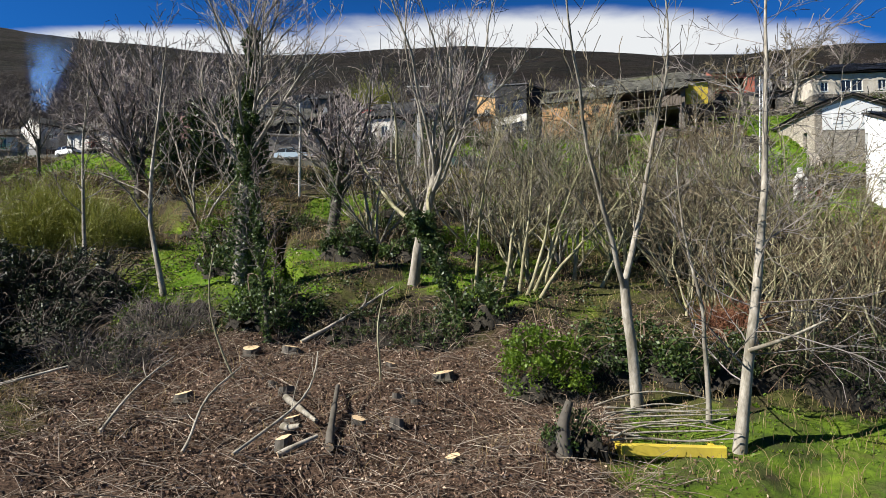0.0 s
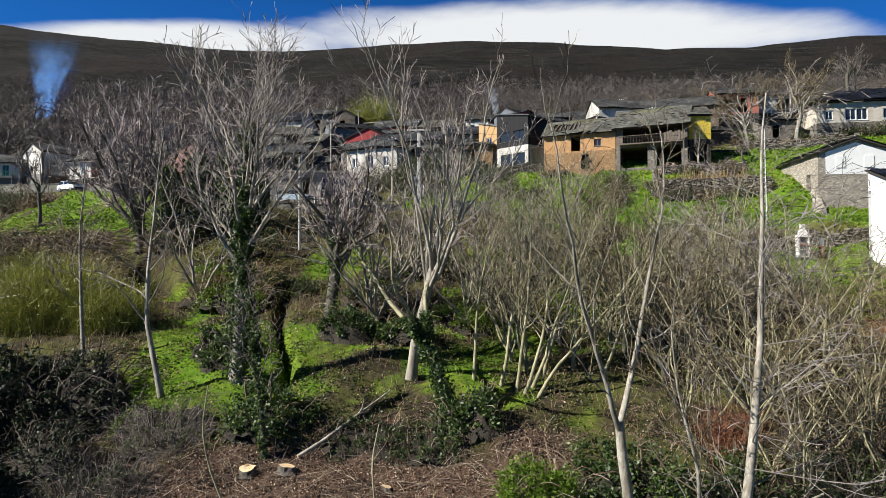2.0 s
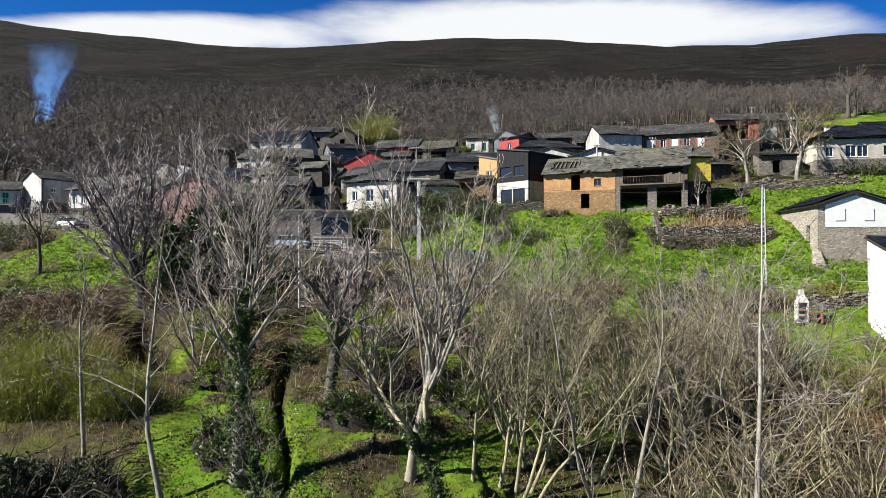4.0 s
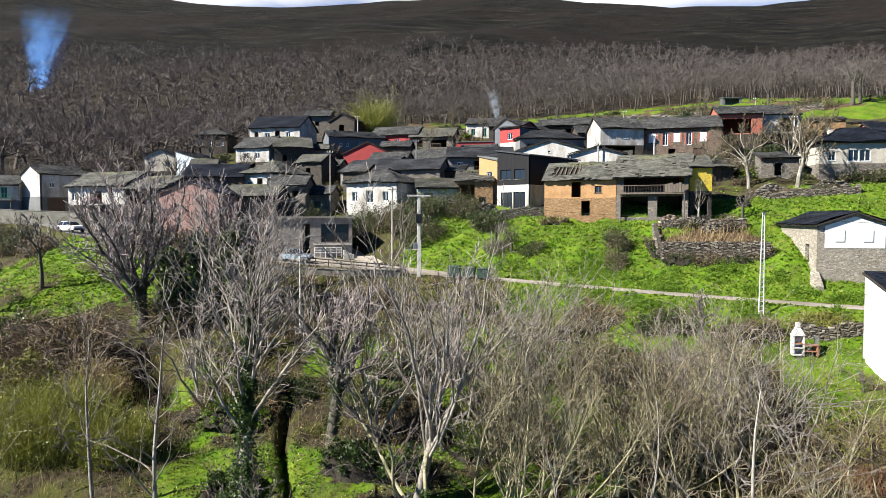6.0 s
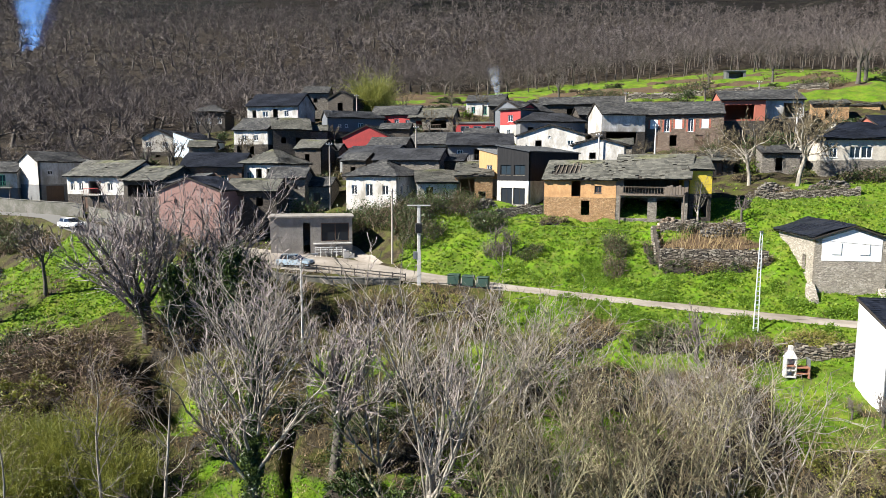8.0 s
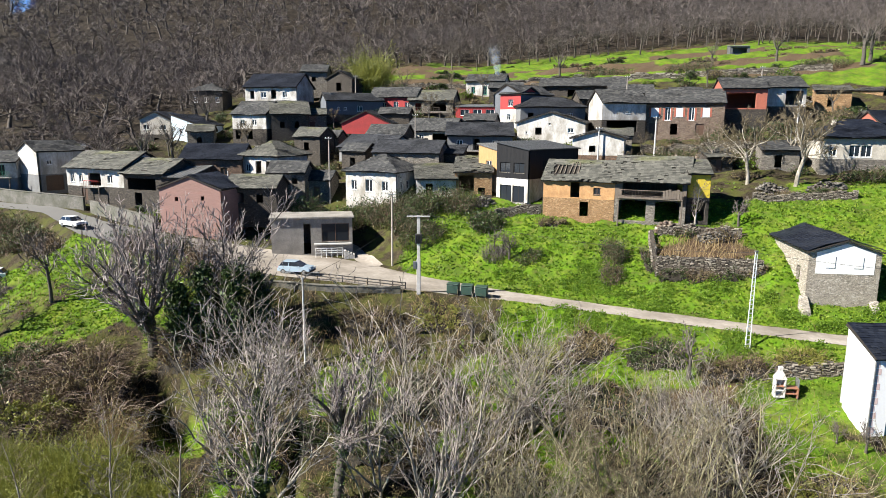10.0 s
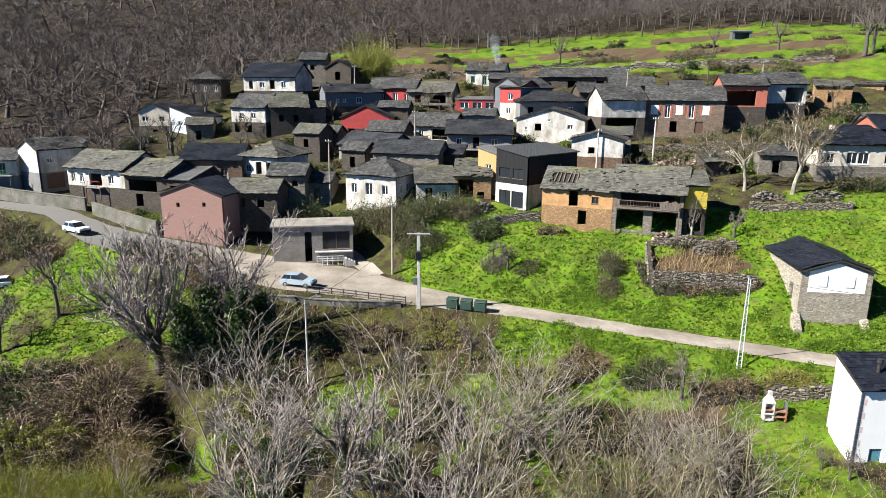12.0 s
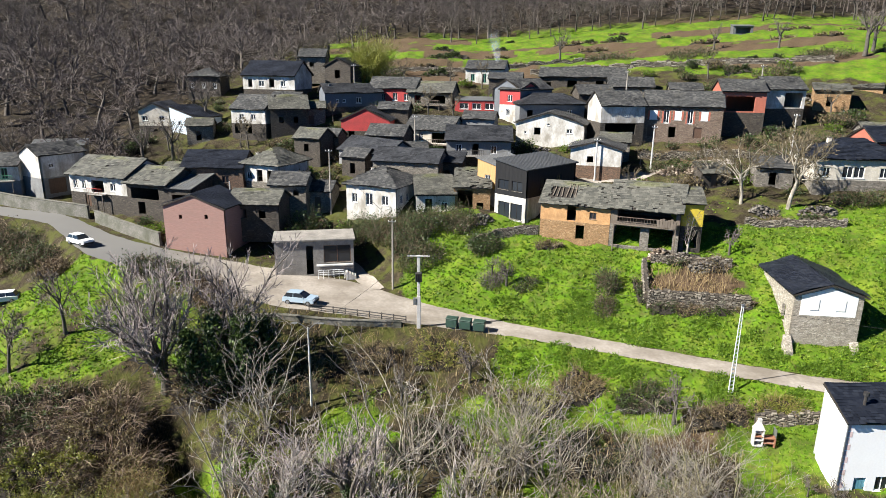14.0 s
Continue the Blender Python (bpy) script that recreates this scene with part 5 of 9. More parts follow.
sheds = ((-21.5, 100.5, 4.2, 4, 3.0, -10, "x", STONE, SLATE), (-17.2, 110.5, 4.6, 4, 3.0, -25, "x", STONE_DARK, SLATE), (-29.0, 134.0, 5, 4, 3.4, 8, "x", STONE, SLATE_MOSS),
         (-1.5, 106.0, 4.5, 4, 3.2, -12, "s", STONE_DARK, SLATE_DARK), (-13.0, 131.5, 6, 4, 3.2, -10, "x", STONE_DARK, SLATE), (5.5, 119.5, 6, 5, 3.6, -8, "x", STONE_DARK, SLATE_DARK),
         (3.5, 126.0, 6, 5, 4.0, -14, "x", GREY_WALL, SLATE), (-24.5, 123.5, 5, 4, 3.2, -16, "x", STONE, SLATE), (-48.0, 110.5, 6, 5, 3.4, -8, "x", STONE_DARK, SLATE_MOSS),
         (46.0, 95.5, 5, 4, 2.6, -12, "s", STONE, SLATE), (38.5, 96.5, 4, 3, 2.2, 6, "s", STONE_DARK, SLATE_MOSS), (26.5, 112.0, 5, 4, 3.0, -16, "s", STONE, SLATE_MOSS),
         (-36.0, 139.0, 6, 5, 3.6, -10, "x", STONE_DARK, SLATE), (-51.0, 131.0, 5, 4, 3.2, 10, "x", STONE, SLATE_MOSS), (9.5, 144.5, 7, 5, 3.2, -10, "x", STONE_DARK, SLATE), (44.5, 132.5, 6, 5, 3.0, -12, "x", STONE, SLATE),
         (66.0, 104.0, 7, 5, 3.6, -14, "x", STONE, SLATE_MOSS), (70.0, 127.0, 6, 5, 3.0, -22, "s", STONE_WARM, SLATE_MOSS), (-66.0, 117.5, 7, 5, 3.4, -24, "x", STONE_DARK, SLATE), (-7.5, 112.5, 5, 4, 3.0, 14, "x", STONE, SLATE))
for k, (x_, y_, w_, d_, e_, yaw_, roof_, wall_, cover_) in enumerate(sheds):
    house("stone_shed", x_, y_, hz(x_ + w_ / 2, y_ + 1) - 0.2, w_, d_, e_, yaw_, roof_, 1.1, wall_, None, 2.4, cover_, 0.4, front=[(w_ * 0.35, 0.2, 1.0, 1.8, "hole" if k % 2 else "door")], rough=1.1, gaps=0.02 * (k % 4 == 0),
          label="small stone shed with an uneven slate roof", category="shed", seed=80 + k)


def lane(name, pts, width, label, mat=None):
    """A paved strip that follows the ground."""
    vs, fs = [], []
    line = []
    for (ax, ay), (bx, by) in zip(pts[:-1], pts[1:]):
        n = max(2, int(math.hypot(bx - ax, by - ay) / 0.8))
        line += [(ax + (bx - ax) * k / n, ay + (by - ay) * k / n) for k in range(n)]
    line.append(pts[-1])
    for k, (x, y) in enumerate(line):
        qx, qy = line[min(k + 1, len(line) - 1)]
        px_, py_ = line[max(k - 1, 0)]
        d = Vector((qx - px_, qy - py_)).normalized()
        for c in (-1, -0.5, 0, 0.5, 1):
            x2, y2 = x - d.y * c * width / 2, y + d.x * c * width / 2
            vs.append((x2, y2, hz(x2, y2) + 0.07 - 0.03 * c * c))
    for k in range(len(line) - 1):
        for c in range(4):
            i = k * 5 + c
            fs.append((i, i + 5, i + 6, i + 1)[::-1])
    ob = mesh_object(name, vs, fs, mat or ROAD, smooth=True)
    return tagged(ob, label, "lane", kind="structure")


lane("lane", [(13.5, 101.0), (20.0, 102.5), (29.0, 103.5), (38.0, 106.0), (47.0, 106.5)], 2.6, "pale concrete lane between the houses")
lane("lane", [(-8.5, 80.5), (-12.0, 86.0), (-19.0, 93.0), (-20.5, 103.0)], 2.2, "narrow lane climbing between cottages")

# ---------------------------------------------------------------- the ruin above the meadow
house("ruined_stone_house", 13.3, 87.0, 23.4, 9.3, 7.0, 4.8, -23, "x", 2.2, OCHRE, STONE_WARM, 2.4, SLATE_MOSS, 0.45,
      front=[(3.6, 2.5, 1.2, 2.0, "hole"), (6.6, 3.0, 0.9, 0.9, "window"), (4.9, 0.1, 1.1, 1.9, "hole")], frame_mat=FRAME_BROWN, rough=0.95, gaps=0.05,
      skip=lambda a, b: 1.2 < a < 4.6 and 1.3 < b < 3.4, label="ruined ochre stone house with a collapsing slab roof", seed=61)
house("ruined_gallery_barn", 21.9, 83.4, 23.6, 8.6, 7.0, 5.0, -23, "x", 2.5, WOOD_OLD, STONE, 2.5, SLATE_MOSS, 0.7,
      front=[(0.5, -0.3, 3.4, 2.6, "hole"), (5.0, -0.3, 2.9, 2.6, "hole"), (0.9, 2.9, 7.2, 1.9, "hole")], rough=0.95, gaps=0.03,
      balcony=(0.5, 2.7, 7.8, 0.7, WOOD_OLD), label="ruined barn with an open timber gallery", category="barn", seed=62)
house("yellow_end_wall", 30.2, 80.6, 23.8, 2.6, 5.5, 5.6, -6, "x", 1.4, YELLOW, STONE_DARK, 2.7, SLATE_MOSS, 0.3, front=[(0.5, -0.2, 1.7, 2.4, "hole")], rough=0.95, label="yellow painted end of the ruined barn", category="building", seed=63)
gallery = bpy.data.objects["ruined_gallery_barn"]
for k in range(7):
    bm = bmesh.new()
    bevel_box(bm, 5.9 + k * 0.33, -0.74, 2.72, 6.2 + k * 0.33, -0.70, 3.72 + 0.1 * ((k * 7) % 3), 0.01)
    part("board", bm, WOOD_OLD, gallery)
ruin = bpy.data.objects["ruined_stone_house"]
# unseen panel added to keep ochre bounce light off the black house
bm = bmesh.new()
box(bm, -0.07, 0.0, -2.0, -0.003, 7.0, 4.75)
part("bounce_panel", bm, STONE_DARK, ruin, "unseen dark stone panel that stops ochre bounce light")
for k in range(6):
    bm = bmesh.new()
    bevel_box(bm, -0.07, 0, -0.06, 0.07, 2.5, 0.08, 0.02, pose(1.4 + k * 0.6, 0.75, 5.55, 32, 0, (k % 3) * 4 - 4))
    part("rafter", bm, WOOD_OLD, ruin)


def rubble_wall(name, pts, height_, thick, label, mat=STONE, top=None, seed=1, stone=0.32, kind="", material_cap=None):
    """A dry wall of separate uneven stones along a line of x, y points; it follows the ground, or a fixed top."""
    rng = random.Random(seed)
    ob = new(name)
    tagged(ob, label, "wall", kind=kind)
    p0 = Vector((pts[0][0], pts[0][1], 0))
    ob.matrix_world = pose(pts[0][0], pts[0][1], hz(*pts[0]))
    z0 = hz(*pts[0])
    vs, fs = [], []
    cv, cf = [], []
    for (ax, ay), (bx, by) in zip(pts[:-1], pts[1:]):
        a, b = Vector((ax, ay)), Vector((bx, by))
        L = (b - a).length
        u = (b - a) / L
        n = Vector((-u.y, u.x))
        steps = max(1, int(L / 1.0))
        for k in range(steps):
            q = a + u * (L * k / steps)
            q2 = a + u * (L * (k + 1) / steps)
            ga, gb = hz(q.x, q.y) - 0.3, hz(q2.x, q2.y) - 0.3
            ta = (top if top is not None else hz(q.x, q.y) + height_) - 0.04
            tb = (top if top is not None else hz(q2.x, q2.y) + height_) - 0.04
            i = len(cv)
            h2 = thick / 2 - 0.07
            for r_, g_, t_ in ((q, ga, ta), (q2, gb, tb)):
                for s_ in (-1, 1):
                    cv.append((r_.x + n.x * h2 * s_ - p0.x, r_.y + n.y * h2 * s_ - p0.y, g_ - z0))
                    cv.append((r_.x + n.x * h2 * s_ - p0.x, r_.y + n.y * h2 * s_ - p0.y, t_ - z0))
            cf += [(i, i + 4, i + 5, i + 1), (i + 2, i + 3, i + 7, i + 6), (i + 1, i + 5, i + 7, i + 3), (i, i + 1, i + 3, i + 2), (i + 4, i + 6, i + 7, i + 5)]
        for side in (-1, 1):
            tallest = max((top - hz(*(a + u * L * f))) if top is not None else height_ for f in (0.0, 0.25, 0.5, 0.75, 1.0)) + 0.15
            rise = -0.15
            while rise < tallest:
                h = stone * rng.uniform(0.32, 0.6)
                x = -stone * rng.random()
                while x < L:
                    w = stone * rng.uniform(0.6, 1.9)
                    x0_, x1_ = max(x, 0.0), min(x + w, L)
                    x += w
                    if x1_ - x0_ < 0.08:
                        continue
                    c = a + u * ((x0_ + x1_) / 2)
                    g = hz(c.x, c.y)
                    t_ = (top if top is not None else g + height_) + rng.uniform(-0.14, 0.1)
                    z = g + rise + rng.uniform(-0.03, 0.03)
                    if z > t_ - 0.05:
                        continue
                    j = rng.uniform(0.0, 0.1)
                    i = len(vs)
                    cx0, cx1 = x0_ + 0.01 + rng.uniform(0, 0.03), x1_ - 0.01
                    zz1 = z + h * rng.uniform(0.8, 1.05)
                    ins, outt = thick / 2 - 0.12, thick / 2 + j
                    tip_ = rng.uniform(-0.04, 0.04)
                    for dd, sh in ((ins, 0.0), (outt, 0.03)):
                        for xx, zz in ((cx0 + sh, z + sh - tip_), (cx1 - sh, z + sh + tip_), (cx1 - sh * 1.5, zz1 - sh + tip_), (cx0 + sh * 1.5, zz1 - sh - tip_)):
                            pt = a + u * xx + n * dd * side
                            vs.append((pt.x - p0.x, pt.y - p0.y, zz - z0))
                    fs.append((i + 4, i + 5, i + 6, i + 7) if side > 0 else (i + 7, i + 6, i + 5, i + 4))
                    for e in range(4):
                        f = (i + e, i + (e + 1) % 4, i + 4 + (e + 1) % 4, i + 4 + e)
                        fs.append(f if side > 0 else f[::-1])
                rise += h + 0.01
    mesh_object("wall_core", cv, cf, STONE_DARK, ob)
    tagged(mesh_object("stonework", vs, fs, mat, ob), kind="stuff")
    return ob


DRYSTONE = island_mat("drystone", [(0.0, (0.12, 0.1, 0.08)), (0.4, (0.25, 0.215, 0.17)), (0.8, (0.38, 0.335, 0.27)), (1.0, (0.46, 0.42, 0.35))], moss=(0.12, 0.13, 0.05), moss_scale=0.6, moss_at=0.58)
rubble_wall("meadow_wall", [(3.6, 85.0), (7.5, 87.4), (11.0, 87.6), (13.2, 87.4)], 1.2, 0.55, "dry stone wall along the top of the meadow", DRYSTONE, seed=2)
rubble_wall("plot_wall", [(24.3, 73.4), (25.6, 79.4)], 1.0, 0.6, "overgrown stone wall beside the vegetable plot", DRYSTONE, seed=3)
rubble_wall("plot_wall", [(24.3, 73.0), (29.5, 72.2), (35.6, 71.0)], 0.9, 0.6, "low stone wall below the vegetable plot", DRYSTONE, top=20.6, seed=4)
rubble_wall("plot_wall", [(26.5, 79.8), (31.0, 78.6), (35.8, 77.4)], 0.9, 0.6, "stone wall above the vegetable plot", DRYSTONE, seed=5)
rubble_wall("bank_wall", [(30.5, 56.6), (36.5, 56.0)], 1.1, 0.5, "rough stone bank wall below the road", DRYSTONE, seed=7)
rubble_wall("village_wall", [(40.0, 84.5), (47.0, 83.2), (52.0, 82.0)], 0.9, 0.5, "tumbled dry stone wall in the grass", DRYSTONE, seed=8)
rubble_wall("village_wall", [(33.0, 111.5), (46.0, 108.5), (56.0, 106.0)], 1.2, 0.5, "stone terrace wall under the long house", DRYSTONE, seed=9)
rubble_wall("field_wall", [(20.0, 158.0), (50.0, 154.0), (84.0, 147.0)], 1.1, 0.6, "stone terrace wall along the fields", DRYSTONE, seed=10, stone=0.6)
rubble_wall("field_wall", [(-30.0, 168.0), (10.0, 165.0), (40.0, 168.0)], 0.8, 0.6, "low stone wall between the fields", DRYSTONE, seed=11, stone=0.6)


def smooth_wall(name, pts, height_, thick, label, mat, cap=None):
    """A cast or rendered wall that follows the ground along x, y points."""
    ob = new(name)
    z0 = hz(*pts[0])
    ob.matrix_world = pose(pts[0][0], pts[0][1], z0)
    tagged(ob, label, "wall")
    line = []
    for (ax, ay), (bx, by) in zip(pts[:-1], pts[1:]):
        n = max(1, int(math.hypot(bx - ax, by - ay) / 1.5))
        line += [(ax + (bx - ax) * k / n, ay + (by - ay) * k / n) for k in range(n)]
    line.append(pts[-1])

    def strip(t0, half, h0, h1):
        b = bmesh.new()
        rings = []
        for k, (x, y) in enumerate(line):
            qx, qy = line[min(k + 1, len(line) - 1)]
            px_, py_ = line[max(k - 1, 0)]
            d = Vector((qx - px_, qy - py_)).normalized()
            g = float(np.mean([hz(*line[max(0, min(len(line) - 1, k + j))]) for j in (-1, 0, 1)])) - z0
            o = Vector((x - pts[0][0], y - pts[0][1], 0))
            sd = Vector((-d.y, d.x, 0)) * half
            rings.append([b.verts.new(o + sd * s_ + Vector((0, 0, g + hh))) for s_, hh in ((-1, h0), (1, h0), (1, h1), (-1, h1))])
        for r1, r2 in zip(rings[:-1], rings[1:]):
            for e in range(4):
                b.faces.new((r1[e], r1[(e + 1) % 4], r2[(e + 1) % 4], r2[e]))
        b.faces.new(rings[0])
        b.faces.new(rings[-1][::-1])
        return b

    bm = strip(0, thick / 2, -0.8, height_)
    bc = strip(0, thick / 2 + 0.06, height_ + 0.003, height_ + 0.1)
    part("wall_panel", bm, mat, ob)
    part("coping", bc, cap or mat, ob)
    return ob


smooth_wall("road_retaining_wall", [(-79.0, 109.6), (-70.0, 105.8), (-62.0, 102.9), (-56.0, 101.0)], 2.0, 0.4, "stained concrete retaining wall beside the road", WALL_STAINED)
smooth_wall("yard_wall", [(-54.0, 99.2), (-48.0, 95.0), (-40.5, 90.6)], 1.9, 0.35, "grey rendered yard wall below the old house", WALL_STAINED)
smooth_wall("road_edge_wall", [(-22.0, 70.6), (-14.0, 70.0), (-4.6, 69.6)], 0.5, 0.4, "stained concrete wall carrying the road edge", WALL_STAINED)

# ---------------------------------------------------------------- trees, shrubs, grass
def raw_mesh(name, v, f, material, parent=None):
    """A mesh from numpy arrays; f holds quads or triangles."""
    me = bpy.data.meshes.new(name)
    v, f = np.asarray(v, np.float32), np.asarray(f, np.int32)
    n, k = f.shape
    me.vertices.add(len(v))
    me.vertices.foreach_set("co", v.ravel())
    me.loops.add(n * k)
    me.loops.foreach_set("vertex_index", f.ravel())
    me.polygons.add(n)
    me.polygons.foreach_set("loop_start", np.arange(0, n * k, k, dtype=np.int32))
    me.polygons.foreach_set("loop_total", np.full(n, k, dtype=np.int32))
    me.materials.append(material)
    me.update(calc_edges=True)
    ob = new(name, me)
    if parent is not None:
        ob.parent = parent
    return ob


def tubes(lines, sides):
    """Tapered tubes round polylines [(points, radii)], as vertex and quad arrays."""
    groups = {}
    for p, r in lines:
        groups.setdefault(len(p), []).append((p, r))
    vs, fs, base = [], [], 0
    ang = 2 * np.pi * np.arange(sides) / sides
    for k, items in groups.items():
        P = np.array([i[0] for i in items])
        R = np.array([i[1] for i in items])
        T = np.gradient(P, axis=1)
        T /= np.linalg.norm(T, axis=2, keepdims=True) + 1e-9
        ref = np.where(np.abs(T[:, :1, 2:3]) > 0.8, np.array([1.0, 0, 0]), np.array([0, 0, 1.0]))
        U = np.cross(T, ref)
        U /= np.linalg.norm(U, axis=2, keepdims=True) + 1e-9
        W = np.cross(T, U)
        V = P[:, :, None, :] + R[:, :, None, None] * (U[:, :, None, :] * np.cos(ang)[None, None, :, None] + W[:, :, None, :] * np.sin(ang)[None, None, :, None])
        n = len(items)
        idx = base + np.arange(n * k * sides).reshape(n, k, sides)
        a, b = idx[:, :-1, :], idx[:, 1:, :]
        q = np.stack([a, np.roll(a, -1, 2), np.roll(b, -1, 2), b], -1).reshape(-1, 4)
        vs.append(V.reshape(-1, 3))
        fs.append(q)
        base += n * k * sides
    return np.concatenate(vs), np.concatenate(fs)


def ribbons(lines, seed=0):
    """Thin flat stems one quad wide, for twigs too fine to show a round side."""
    rng = np.random.default_rng(seed)
    groups = {}
    for p, r in lines:
        groups.setdefault(len(p), []).append((p, r))
    vs, fs, base = [], [], 0
    for k, items in groups.items():
        P = np.array([i[0] for i in items])
        R = np.array([i[1] for i in items])
        T = np.gradient(P, axis=1)
        W = np.cross(T, rng.normal(size=(len(items), 1, 3)))
        W /= np.linalg.norm(W, axis=2, keepdims=True) + 1e-9
        V = np.stack([P - W * R[:, :, None], P + W * R[:, :, None]], 2)
        n = len(items)
        idx = base + np.arange(n * k * 2).reshape(n, k, 2)
        fs.append(np.stack([idx[:, :-1, 0], idx[:, :-1, 1], idx[:, 1:, 1], idx[:, 1:, 0]], -1).reshape(-1, 4))
        vs.append(V.reshape(-1, 3))
        base += n * k * 2
    return np.concatenate(vs), np.concatenate(fs)


def joined(*pieces):
    vs, fs, base = [], [], 0
    for v, f in pieces:
        vs.append(v)
        fs.append(f + base)
        base += len(v)
    return np.concatenate(vs), np.concatenate(fs)


def unit(v):
    return v / (np.linalg.norm(v) + 1e-9)


def grow(rng, p, d, length, r, lvl, S, out):
    """One branch and what grows from it. S: the species' habits."""
    k = S["pts"][lvl]
    step = length / (k - 1)
    pts, dirs, q, dd = [np.array(p)], [], np.array(p, float), unit(np.array(d, float))
    for i in range(k - 1):
        dd = unit(dd + rng.normal(0, S["wander"][lvl], 3) + np.array([0, 0, S["up"][lvl]]) + S.get("pull", np.zeros(3)) * (lvl > 0))
        q = q + dd * step
        pts.append(q.copy())
        dirs.append(dd.copy())
    pts = np.array(pts)
    tip = S["tip"][lvl]
    rad = r * (1 - (1 - tip) * np.linspace(0, 1, k))
    if lvl == 0:
        rad[0] *= S.get("flare", 1.18)
    out.append((lvl, pts, np.maximum(rad, S["rmin"])))
    if lvl + 1 >= S["levels"]:
        return
    n = S["kids"][lvl]
    n = max(1, int(n * rng.uniform(0.8, 1.25)))
    turn = rng.uniform(0, 6.28)
    for j in range(n):
        t = S["start"][lvl] + (1 - S["start"][lvl]) * (j + rng.uniform(0.1, 0.95)) / n
        f = t * (k - 1)
        i = min(int(f), k - 2)
        pos = pts[i] + (pts[i + 1] - pts[i]) * (f - i)
        base = dirs[i]
        turn += 2.4 + rng.normal(0, 0.5)
        ref = unit(np.cross(base, [0.31, 0.2, 0.93] if abs(base[2]) < 0.9 else [1, 0, 0]))
        side = ref * math.cos(turn) + np.cross(base, ref) * math.sin(turn)
        a = S["angle"][lvl] * rng.uniform(0.7, 1.3)
        cd = base * math.cos(a) + side * math.sin(a)
        cl = length * S["ratio"][lvl] * (1 - S["short"][lvl] * t) * rng.uniform(0.7, 1.25)
        cr = max(S["rmin"], min(rad[i] * S["thin"][lvl], r * 0.8) * rng.uniform(0.8, 1.1))
        grow(rng, pos, cd, cl, cr, lvl + 1, S, out)


def leaf_quads(c, size, rng, flat=0.0):
    """Small bent leaves, each one quad, at the points c."""
    n = len(c)
    a = rng.normal(size=(n, 3))
    a[:, 2] *= 1 - flat
    a /= np.linalg.norm(a, axis=1, keepdims=True) + 1e-9
    b = np.cross(a, rng.normal(size=(n, 3)))
    b /= np.linalg.norm(b, axis=1, keepdims=True) + 1e-9
    s = size * rng.uniform(0.6, 1.4, (n, 1))
    nn = np.cross(a, b)
    v = np.stack([c - a * s, c + b * s * 0.55 + nn * s * 0.15, c + a * s, c - b * s * 0.55 + nn * s * 0.15], 1).reshape(-1, 3)
    return v, np.arange(4 * n).reshape(n, 4)


